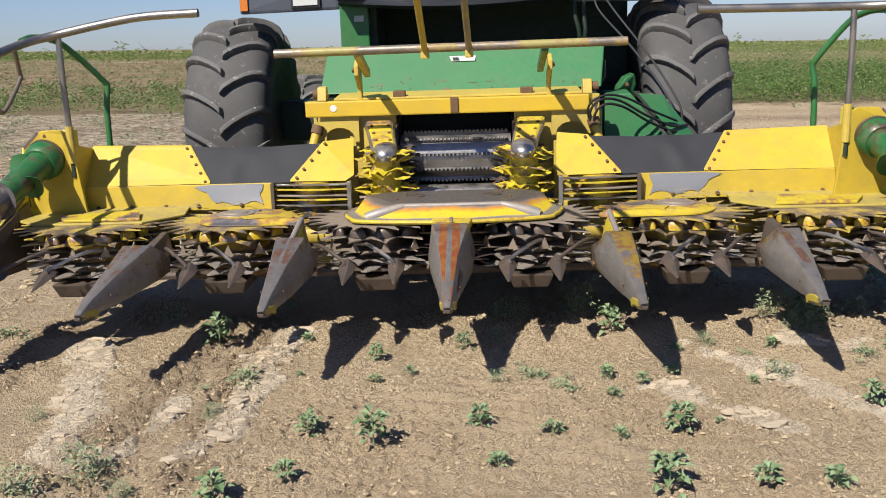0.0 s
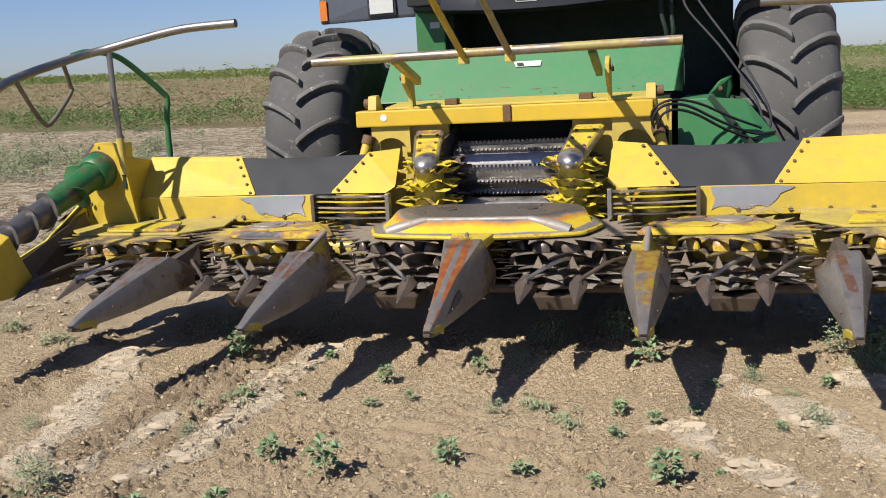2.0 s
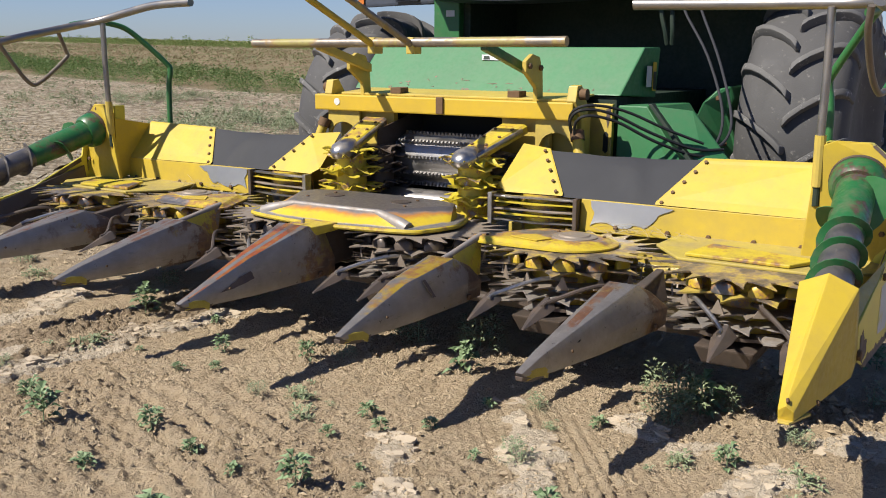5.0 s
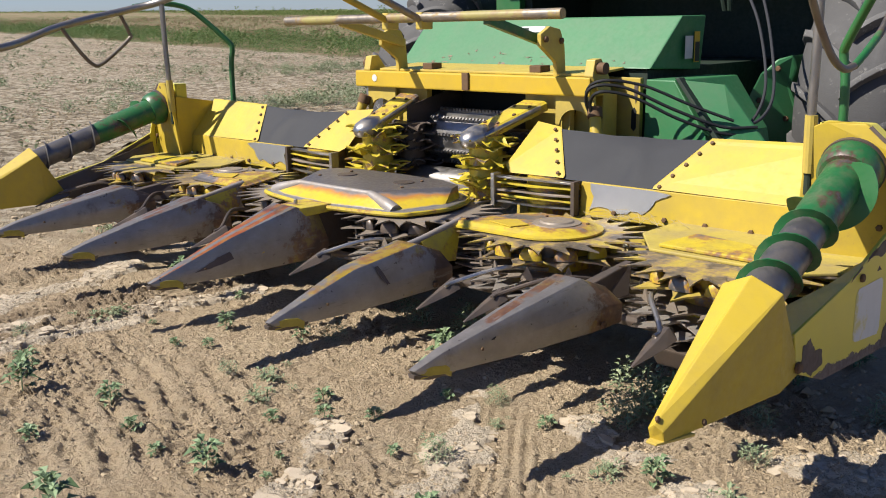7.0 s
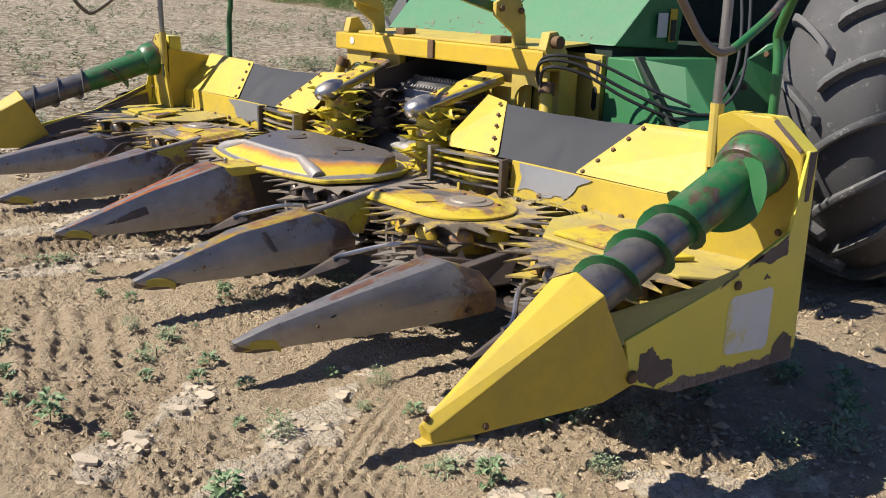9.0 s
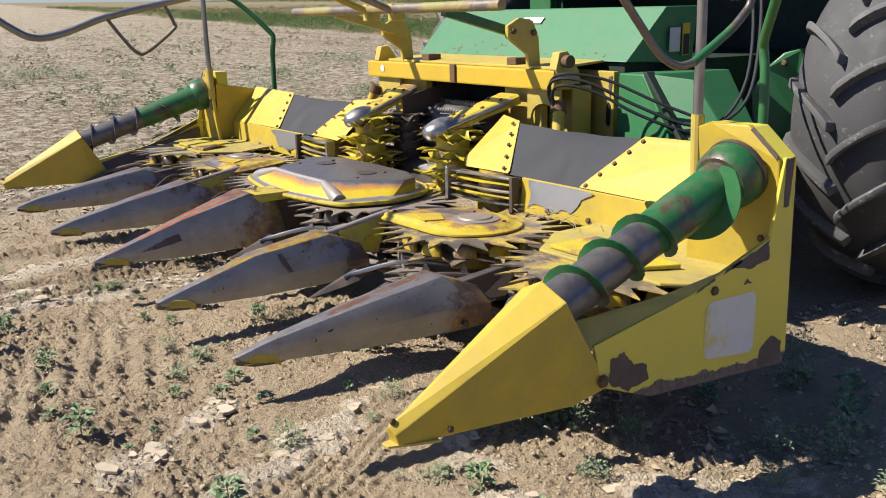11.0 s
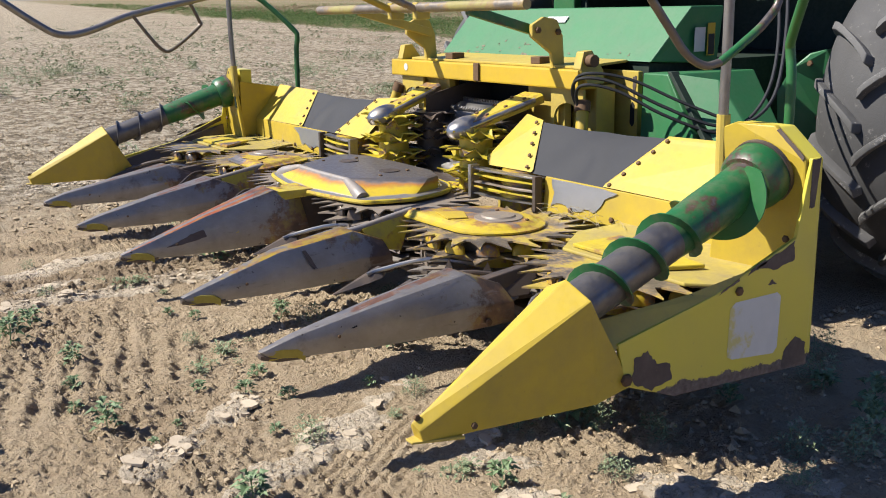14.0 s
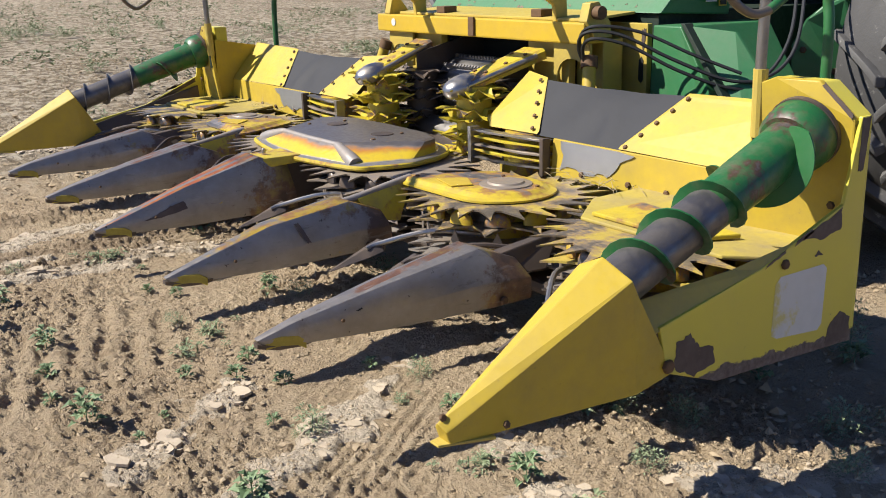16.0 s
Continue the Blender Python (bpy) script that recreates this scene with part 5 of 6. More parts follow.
    # stalk guide tubes on their posts
    post = hpart("guide_post", tube([(2.042 * s, 5.05, 1.02), (2.042 * s, 5.045, 1.10), (2.046 * s, 5.042, 1.30), (2.044 * s, 5.04, 1.535)], 0.0160, 12, 4), CHROME, "bare steel guide post", True)
    hpart("post_socket", tube([(2.042 * s, 5.053, 0.865), (2.042 * s, 5.047, 1.062)], 0.0215, 12), YELLOW_OLD, "yellow socket", False, post)
    hpart("post_pin", tube([(2.042 * s, 5.056, 0.79), (2.042 * s, 5.053, 0.866)], 0.0150, 12), DARK_AND_SHADED_GREEN, "dark green pin", False, post)
    if s < 0:
        run = [(-1.295, 5.035, 1.625), (-1.60, 5.05, 1.615), (-1.85, 5.055, 1.578), (-2.06, 5.03, 1.535), (-2.17, 4.88, 1.492), (-2.21, 4.46, 1.40), (-2.21, 4.18, 1.305), (-2.21, 4.02, 1.288), (-2.21, 3.90, 1.345), (-2.21, 3.66, 1.52)]
        loop = [(-2.20, 4.46, 1.395), (-2.20, 4.55, 1.27), (-2.20, 4.63, 1.18), (-2.20, 4.70, 1.178), (-2.20, 4.885, 1.315), (-2.20, 4.89, 1.36), (-2.185, 4.83, 1.475)]
    else:
        run = [(1.265, 5.06, 1.562), (1.60, 5.055, 1.556), (1.90, 5.05, 1.552), (2.10, 5.04, 1.55), (2.22, 4.97, 1.548), (2.285, 4.86, 1.54), (2.30, 4.7, 1.53), (2.33, 4.4, 1.515), (2.36, 4.1, 1.50), (2.39, 3.80, 1.50)]
        loop = [(2.275, 4.42, 1.51), (2.265, 4.46, 1.44), (2.265, 4.55, 1.34), (2.275, 4.61, 1.27), (2.285, 4.67, 1.238), (2.295, 4.72, 1.245), (2.305, 4.79, 1.29), (2.31, 4.88, 1.35), (2.31, 4.93, 1.42), (2.285, 4.87, 1.535)]
    guide = hpart("guide_tube", tube(run, 0.022, 14, 6), CHROME, "bare curved steel guide tube", True, post)
    cut = len(loop) if s < 0 else 6
    hpart("guide_loop", tube(loop[:cut], 0.0115, 10, 6), LOOP_STEEL, "bent bare-steel loop below the guide tube", True, post)
    if s > 0:
        hpart("guide_loop", tube(loop[cut - 1:], 0.0120, 10, 6), GREEN_WORN, "green end of the bent loop", True, post)
    fy = 0.0 if s < 0 else -0.055
    stay = hpart("guide_stay", tube([(2.0 * s, 5.485 + fy, 0.55), (2.0 * s, 5.485 + fy, 1.10), (1.985 * s, 5.49 + fy, 1.235), (2.0 * s, 5.47 + fy, 1.29), (2.12 * s, 5.32, 1.47), (2.17 * s, 5.22, 1.52), (2.20 * s, 5.08, 1.53), (2.19 * s, 4.93, 1.51)], 0.017, 12, 5), GREEN, "green bent tube", True)

    # intake: sloping arm with its polished cap and the toothed feed drums
    rings = []
    for f, w in ((0.0, 0.050), (0.06, 0.064), (0.5, 0.068), (1.0, 0.080)):
        x, y, z = (0.375 + 0.065 * f) * s, 5.185 + 0.385 * f, 0.878 + 0.128 * f
        rings.append([(x - w, y + 0.008, z - 0.045), (x + w, y + 0.008, z - 0.045), (x + w, y, z - 0.010), (x + w * 0.8, y, z), (x - w * 0.8, y, z), (x - w, y, z - 0.010)])
    arm = hpart("intake_arm", loft(rings), YELLOW_WORN, "yellow intake arm worn to steel")
    for e in (-1, 1):
        hpart("arm_edge", tube([(0.378 * s + 0.060 * e, 5.20, 0.866), (0.407 * s + 0.066 * e, 5.37, 0.922), (0.432 * s + 0.076 * e, 5.53, 0.976)], 0.012, 10), BRIGHT, "bright worn edge", True, arm)
    cap = lathe([(0.062, -0.040), (0.069, -0.020), (0.068, 0.000), (0.056, 0.018), (0.030, 0.031), (0.001, 0.037)], 28)
    cap.transform(Matrix.Diagonal((1.0, 1.35, 1.0, 1.0)))
    cap.transform(Matrix.Translation((0.376 * s, 5.205, 0.872)) @ Matrix.Rotation(radians(17), 4, "X"))
    hpart("arm_cap", cap, BRIGHT, "polished steel cap", True, arm)
    for f, dx in ((0.3, -0.05), (0.3, 0.05), (0.55, -0.055), (0.55, 0.055), (0.8, -0.06), (0.8, 0.06)):
        hbolt(arm, (0.375 * s + 0.065 * s * f + dx * 0.8, 5.185 + 0.385 * f, 0.878 + 0.128 * f), (0, -0.32, 0.95), 0.010)
    for cx, cy, mat, r in ((0.382, 5.275, FEED_YELLOW, 0.165), (0.36, 5.50, ROTOR, 0.155)):
        core = hpart("feed_drum", lathe([(0.01, 0.555), (0.088, 0.555), (0.084, 0.60), (0.080, 0.70), (0.080, 0.80), (0.085, 0.86), (0.01, 0.868)], 24, "z", (cx * s, cy, 0)), FEED_YELLOW if mat is FEED_YELLOW else ROTOR, "feed drum with toothed discs", True)
        for k, z in enumerate((0.575, 0.621, 0.667, 0.713, 0.759, 0.805, 0.848)):
            disc = toothed(0.108, r + 0.024 - 0.004 * k, 10, 0, 0.006, 0.98, 0.06, 0.022 * (1 if k % 2 else -0.5))
            rnd = random.Random(100 * k + int(cy * 10) + s)
            bend = [(rnd.uniform(-0.028, 0.026), rnd.uniform(0.88, 1.06)) for _ in range(10)]
            for v in disc.verts:
                if v.co.xy.length > 0.13:
                    dz, f = bend[int((math.atan2(v.co.y, v.co.x) % (2 * math.pi)) / (2 * math.pi) * 10) % 10]
                    v.co = Vector((v.co.x * f, v.co.y * f, v.co.z + dz))
            disc.transform(Matrix.Translation((cx * s, cy, z)) @ Matrix.Rotation(0.4 * k + cy, 4, "Z"))
            hpart("toothed_disc", disc, mat, "", False, core)
    # throat cheek
    hpart("throat_cheek", prism([(0.335 * s, 5.46, 0.54), (0.335 * s, 5.46, 0.95), (0.335 * s, 5.95, 1.05), (0.335 * s, 5.95, 0.54)], (0.01 * s, 0, 0), 0.002), ROTOR, "dark worn cheek plate")

    # frame side post, opening bracket and ram
    hpart("frame_post", prism([(0.62 * s, 5.68, 1.03), (0.77 * s, 5.68, 1.05), (0.77 * s, 5.68, 0.55), (0.62 * s, 5.68, 0.55), (0.60 * s, 5.68, 0.90)], (0, 0.12, 0), 0.008), YELLOW_OLD, "faded yellow frame post")
    hpart("frame_web", prism([(0.345 * s, 5.62, 1.035), (0.62 * s, 5.62, 1.035), (0.62 * s, 5.62, 0.56), (0.345 * s, 5.62, 0.56)], (0, 0.04, 0), 0.004), YELLOW_OLD, "faded yellow web plate")
    arch = [(0.58 + 0.095 * (1 - math.cos(math.pi * k / 10)), 0.86 + 0.11 * math.sin(math.pi * k / 10) ** 0.7) for k in range(11)]
    hpart("arch_plate", prism([(0.56 * s, 5.585, 1.036), (0.785 * s, 5.585, 1.036), (0.785 * s, 5.585, 0.84)] + [(x * s, 5.585, z) for x, z in arch[::-1]] + [(0.56 * s, 5.585, 0.86)], (0, 0.014, 0), 0.0), YELLOW_OLD, "faded yellow plate with an arched cut-out")
    cheek = hpart("frame_cheek", prism([(0.62 * s, 5.845, 1.112), (0.868 * s, 5.845, 1.110), (0.868 * s, 5.845, 0.52), (0.62 * s, 5.845, 0.52)], (0, 0.03, 0), 0.004), YELLOW_OLD, "faded yellow back plate of the frame")
    # flat black flake painted as the shade inside the slot
    hpart("cheek_slot", prism([(x * s, 5.8445, z) for x, z in ((0.822, 0.87), (0.838, 0.855), (0.85, 0.87), (0.85, 0.955), (0.838, 0.97), (0.824, 0.955))], (0, -0.002, 0), 0), SHADE_BLACK, "dark slot", False, cheek)
    hpart("paint_scar", ragged([(x * s, 5.844, z) for x, z in ((0.835, 1.085), (0.86, 1.09), (0.855, 1.03), (0.845, 0.985), (0.838, 1.03))], (0, -0.0015, 0), 9, 5, 0.004), CHIP, "", False, cheek)
    ram = hpart("ram", tube([(0.80 * s, 5.57, 0.97), (0.865 * s, 5.50, 0.72)], 0.028, 14), YELLOW, "yellow hydraulic ram", True)
    hpart("ram_collar", tube([(0.795 * s, 5.575, 0.985), (0.807 * s, 5.562, 0.94)], 0.036, 12), RUST, "", True, ram)
    ear = hpart("frame_ear", prism([(0.80 * s, 5.60, 1.06), (0.79 * s, 5.56, 1.13), (0.79 * s, 5.58, 1.205), (0.79 * s, 5.63, 1.21), (0.79 * s, 5.70, 1.12), (0.80 * s, 5.70, 1.06)], (-0.05 * s, 0, 0), 0.004), YELLOW_OLD, "yellow lifting ear")
    pin = lathe([(0.004, -0.02), (0.028, -0.02), (0.028, 0.03), (0.004, 0.03)], 16, "x", (0.80 * s, 5.61, 1.165))
    hpart("ear_pin", pin, RUST, "", True, ear)
    # push-bar bracket
    bk = hpart("push_bar_bracket", prism([(0.535 * s, 5.60, 1.10), (0.535 * s, 5.59, 1.19), (0.535 * s, 5.47, 1.27), (0.535 * s, 5.47, 1.325), (0.535 * s, 5.54, 1.36), (0.535 * s, 5.62, 1.345), (0.535 * s, 5.655, 1.27), (0.535 * s, 5.67, 1.10)], (0.024 * s, 0, 0), 0.005), YELLOW_OLD, "yellow bracket plate of the push bar")
    hpart("push_bar_arm", prism([(0.515 * s, 5.15, 1.375), (0.515 * s, 5.15, 1.420), (0.515 * s, 5.60, 1.300), (0.515 * s, 5.60, 1.255)], (-0.035 * s, 0, 0), 0.004), GREEN_WORN if s > 0 else YELLOW_OLD, "square arm of the push bar", False, bk)
    for yy, zz in ((5.50, 1.30), (5.62, 1.29)):
        hbolt(bk, (0.562 * s, yy, zz), (s, 0, 0), 0.016)
    hpart("push_rod", tube([(-0.137 if s < 0 else 0.097, 5.175, 1.385), (-0.134 if s < 0 else 0.080, 4.40, 1.70), (-0.13 if s < 0 else 0.06, 3.30, 2.15)], 0.017, 10), YELLOW if s < 0 else BRASSY, "slanted rod of the push bar", True)
    clamp = block((-0.137 if s < 0 else 0.097) - 0.022, (-0.137 if s < 0 else 0.097) + 0.022, 5.125, 5.20, 1.355, 1.435, 0.006)
    hpart("rod_clamp", clamp, YELLOW_OLD, "clamp")

push = hpart("push_bar", tube([(-0.935, 5.14, 1.405), (0.925, 5.145, 1.415)], 0.023, 16), BRASSY, "worn tube push bar across the header", True)

# top beam of the frame and the intake
beam = hpart("frame_beam", block(-0.865, 0.775, 5.56, 5.68, 1.035, 1.125, 0.008), BEAM_YELLOW, "yellow square frame beam")
hpart("frame_top", prism([(-0.70, 5.60, 1.126), (0.74, 5.60, 1.126), (0.74, 5.90, 1.145), (-0.70, 5.90, 1.145)], (0, 0, 0.012), 0.003), YELLOW_OLD, "dusty yellow top sheet", False, beam)
hpart("latch", block(-0.022, 0.022, 5.548, 5.56, 1.04, 1.13, 0.003), RUST, "rusty latch", False, beam)
for x in (-0.32, 0.42):
    hpart("hinge", block(x - 0.035, x + 0.035, 5.60, 5.68, 1.138, 1.172, 0.004), RUST, "rusty hinge block", False, beam)
bm = lathe([(0.02, 0.002), (0.019, 0.004), (0.001, 0.005)], 20, "y", (-0.70, 5.555, 1.085))
hpart("round_sticker", bm, WHITE, "small round sticker", False, beam)
# black sheets that put the throat's shade into their colour
hpart("throat_back", block(-0.33, 0.33, 5.885, 5.91, 0.565, 1.10), SHADE_BLACK)
hpart("throat_roof", block(-0.33, 0.33, 5.69, 5.88, 1.045, 1.07), SHADE_BLACK)
hpart("throat_floor", block(-0.345, 0.345, 5.12, 5.98, 0.545, 0.562), ROTOR, "worn intake floor")
roll = hpart("feed_roll", lathe([(0.02, -0.325), (0.135, -0.325), (0.135, 0.325), (0.02, 0.325)], 32, "x", (0, 5.71, 0.775)), ROLL, "toothed steel feed roll", True)
for k in range(10):
    a = 2 * math.pi * k / 10
    bm = bmesh.new()
    n = 26
    pts = []
    for j in range(n):
        xa, xb = -0.31 + 0.62 * j / n, -0.31 + 0.62 * (j + 1) / n
        pts += [(xa, 0.138), (xa + (xb - xa) * 0.3, 0.158), (xa + (xb - xa) * 0.7, 0.158), (xb, 0.138)]
    outline = [(x, r, 0) for x, r in pts] + [(0.31, 0.125, 0), (-0.31, 0.125, 0)]
    bar = prism([(p[0], 0, p[1]) for p in outline], (0, 0.014, 0), 0)
    bar.transform(Matrix.Translation((0, 5.71, 0.775)) @ Matrix.Rotation(a + 0.2, 4, "X"))
    hpart("roll_bar", bar, ROLL, "", False, roll)
low = hpart("feed_roll", lathe([(0.02, -0.325), (0.085, -0.325), (0.085, 0.325), (0.02, 0.325)], 28, "x", (0, 5.50, 0.550)), BRIGHT, "smooth polished lower feed roll", True)
hpart("main_tube", tube([(-2.0, 5.30, 0.40), (2.0, 5.30, 0.40)], 0.07, 14), YELLOW_OLD, "", True)
hpart("gear_trough", block(-2.1, 2.1, 4.74, 5.30, 0.28, 0.325, 0.02), ROTOR, "dusty gear trough under the rotors")



# straw caught behind the covers
rnd = random.Random(21)
for s, n in ((1, 38), (-1, 24)):
    bms = []
    for k in range(n):
        c = Vector((s * rnd.gauss(1.33, 0.10), rnd.uniform(5.02, 5.15), 0.60 + abs(rnd.gauss(0, 0.012))))
        a = rnd.uniform(0, math.pi)
        v = Vector((math.cos(a), math.sin(a) * 0.6, rnd.uniform(-0.1, 0.35))) * rnd.uniform(0.02, 0.06)
        bms.append(tube([c - v, c + Vector((0, 0, rnd.uniform(0, 0.012))), c + v], 0.0009, 4))
    ob = part("straw_tuft", joined(*bms), STRAW)
    tagged(ob, "tuft of dry straw caught on the yellow deck", "straw", kind="stuff")


# ---- forage harvester ----
machine = tagged(empty("forage_harvester", (0, 7.3, 0)), "green self-propelled forage harvester with black cab front, parked on soil", "forage harvester")
MP = machine.matrix_basis.inverted()


def mpart(name, bm, mat, label="", smooth=False, parent=None):
    bm.transform(MP)
    return part(name, bm, mat, parent or machine, label, smooth)


CROWN = ((0.0, 0.972), (0.28, 0.968), (0.56, 0.953), (0.76, 0.925), (0.90, 0.882), (0.98, 0.82), (1.0, 0.74))


def crown(f):
    """How far the tread stands from the axle, as a share of the radius, from the middle (0) to the sidewall (1)."""
    return float(np.interp(abs(f), [c[0] for c in CROWN], [c[1] for c in CROWN]))


def carcass_mesh(R, W, rim_r):
    prof = [(rim_r, -W * 0.40), (rim_r + 0.06, -W * 0.47)] + [(R * crown(f), -W * 0.5 * f) for f in (1.0, 0.98, 0.94, 0.90, 0.83, 0.76, 0.66, 0.56, 0.42, 0.28, 0.14, 0.0)]
    return lathe(prof + [(r, -h) for r, h in prof[-2::-1]], 72, "x")


def lug_mesh(R, W, side, sweep, lug_h, half_w):
    """One tread lug from the middle of the tread to its shoulder."""
    rings = []
    for f, dr, wd in ((-0.05, 0.1, 0.9), (0.0, 0.9, 1.2), (0.10, 1.0, 1.0), (0.30, 1.0, 0.9), (0.55, 1.0, 0.92), (0.74, 1.0, 1.0), (0.88, 0.95, 1.1), (0.96, 0.7, 1.2), (1.0, 0.15, 1.25)):
        x = side * W * 0.5 * f
        ang = -sweep * (max(f, 0) ** 0.8)
        base, top = R * crown(f) - 0.014, R * crown(f) + lug_h * dr
        half, tl = half_w * wd / R, 0.8
        x_top = x + side * 0.012 * max(0.0, f - 0.7) / 0.3
        rings.append([(x, base * math.cos(ang - half), base * math.sin(ang - half)), (x_top, top * math.cos(ang - half * tl), top * math.sin(ang - half * tl)),
                      (x_top, top * math.cos(ang + half * tl), top * math.sin(ang + half * tl)), (x, base * math.cos(ang + half), base * math.sin(ang + half))])
    bm = rounded(loft(rings), 0.005)
    bmesh.ops.recalc_face_normals(bm, faces=bm.faces)
    me = bpy.data.meshes.new("tread_lug")
    bm.to_mesh(me)
    bm.free()
    me.materials.append(LUG)
    me.shade_smooth()
    me.set_sharp_from_angle(angle=radians(50))
    return me


def wheel(x, y, R, W, lugs, rim_r, phase, sweep, half_w):
    rim = lathe([(0.02, -W * 0.12), (0.12, -W * 0.12), (0.14, -W * 0.05), (rim_r * 0.8, -W * 0.05), (rim_r * 0.88, -W * 0.36), (rim_r + 0.02, -W * 0.41), (rim_r + 0.02, W * 0.41), (rim_r * 0.88, W * 0.36), (rim_r * 0.75, W * 0.05), (0.14, W * 0.05), (0.12, W * 0.14), (0.02, W * 0.14)], 40, "x")
    hub = part("wheel", rim, YELLOW_OLD, machine, "dusty yellow wheel rim with a lugged tyre", True)
    hub.location = Vector((x, y, R + 0.01)) - machine.location
    part("tyre", carcass_mesh(R, W, rim_r), RUBBER, hub, "dusty black farm tyre", True)
    for side in (-1, 1):
        me = lug_mesh(R, W, side, sweep, 0.050 * R / 0.84, half_w)
        for k in range(lugs):
            ob = new("tread_lug", me)
            ob.parent = hub
            ob.rotation_euler = (2 * math.pi * (k + (0.5 if side > 0 else 0)) / lugs + phase, 0, 0)
    return hub


wheel(-1.63, 7.34, 0.82, 0.60, 18, 0.40, 0.1, 0.22, 0.024)
wheel(1.575, 7.32, 0.855, 0.59, 18, 0.40, 0.35, 0.25, 0.024)
for s in (-1, 1):
    wheel(1.61 * s, 10.0, 0.575, 0.46, 18, 0.28, 0.2, 0.28, 0.03)
    mpart("axle_arm", block(min(0.9 * s, 1.35 * s), max(0.9 * s, 1.35 * s), 7.2, 7.5, 0.75, 1.05, 0.02), DARK_AND_SHADED_GREEN)
    mpart("rear_axle", block(min(0.1 * s, 1.4 * s), max(0.1 * s, 1.4 * s), 9.9, 10.1, 0.5, 0.7, 0.02), DARK_AND_SHADED_GREEN)

# body behind the cab front; its own shade is put into the dark green
mpart("body_front", block(-0.80, 1.275, 7.45, 7.52, 0.42, 2.15), DARK_AND_SHADED_GREEN, "green machine front, deep shade put into its colour")
# unseen panel added beside the cab to keep sun off the machine front
mpart("sun_block_panel", block(0.81, 1.27, 6.90, 7.44, 1.895, 1.94, 0.004), DARK_AND_SHADED_GREEN, "unseen panel beside the cab, added to block the sun")
mpart("body_side", block(-0.80, -0.74, 7.62, 11.2, 0.6, 2.15), GREEN)
mpart("body_side", block(1.16, 1.22, 7.62, 11.2, 0.6, 2.15), GREEN)
mpart("body_top", block(-0.80, 1.22, 6.9, 11.2, 2.15, 2.2), GREEN)
mpart("body_floor", block(-0.74, 1.15, 7.62, 11.2, 0.55, 0.6), SHADE_BLACK)
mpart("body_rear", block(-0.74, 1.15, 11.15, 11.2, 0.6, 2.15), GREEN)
mpart("cab_floor", block(-0.80, 0.80, 6.55, 7.55, 1.74, 1.80), SHADE_BLACK)
mpart("green_pillar", block(-0.80, -0.60, 6.74, 6.80, 1.20, 1.76, 0.01), GREEN, "green pillar under the cab")
mpart("pillar_decal", block(-0.70, -0.635, 6.734, 6.738, 1.60, 1.64, 0), BADGE)
mpart("inner_frame", block(-0.62, -0.55, 6.8, 7.5, 1.1, 1.76, 0.01), DARK_AND_SHADED_GREEN)

# rounded black front of the cab
prof = []
for k in range(25):
    f = -1 + 2 * k / 24
    prof.append((0.80 * f, 6.44 + 0.26 * abs(f) ** 2.6))
rings = [[(x, y + 0.05, 1.655 + 0.055 * abs(x / 0.8) ** 2) for x, y in prof] + [(0.80, 7.0, 1.71), (-0.80, 7.0, 1.71)],
         [(x, y, 1.675 + 0.055 * abs(x / 0.8) ** 2) for x, y in prof] + [(0.80, 7.0, 1.73), (-0.80, 7.0, 1.73)],
         [(x, y, 1.86) for x, y in prof] + [(0.80, 7.0, 1.86), (-0.80, 7.0, 1.86)],
         [(x, y + 0.012, 1.875) for x, y in prof] + [(0.80, 7.0, 1.875), (-0.80, 7.0, 1.875)],
         [(x, y + 0.03, 2.15) for x, y in prof] + [(0.80, 7.0, 2.15), (-0.80, 7.0, 2.15)]]
cab = mpart("cab_front", loft(rings), BLACK, "rounded black plastic cab front", True)
badge = mpart("badge", prism([(-0.068, 6.434, 1.715), (0.060, 6.434, 1.715), (0.068, 6.434, 1.73), (0.068, 6.434, 1.825), (0.058, 6.434, 1.838), (-0.066, 6.434, 1.838), (-0.076, 6.434, 1.825), (-0.076, 6.434, 1.73)], (0, 0.01, 0), 0.002), BADGE, "white-edged square badge", False, cab)
mpart("badge_face", block(-0.067, 0.059, 6.430, 6.434, 1.724, 1.830, 0.0), BLACK, "", False, badge)
mpart("badge_mark", prism([(-0.05, 6.4295, 1.775), (-0.02, 6.4295, 1.792), (0.03, 6.4295, 1.80), (0.042, 6.4295, 1.775), (0.02, 6.4295, 1.765), (-0.01, 6.4295, 1.782), (-0.035, 6.4295, 1.765)], (0, -0.002, 0), 0), BADGE, "plain white mark", False, badge)
mpart("badge_bar", block(-0.045, 0.036, 6.4275, 6.4295, 1.738, 1.748, 0), BADGE, "", False, badge)
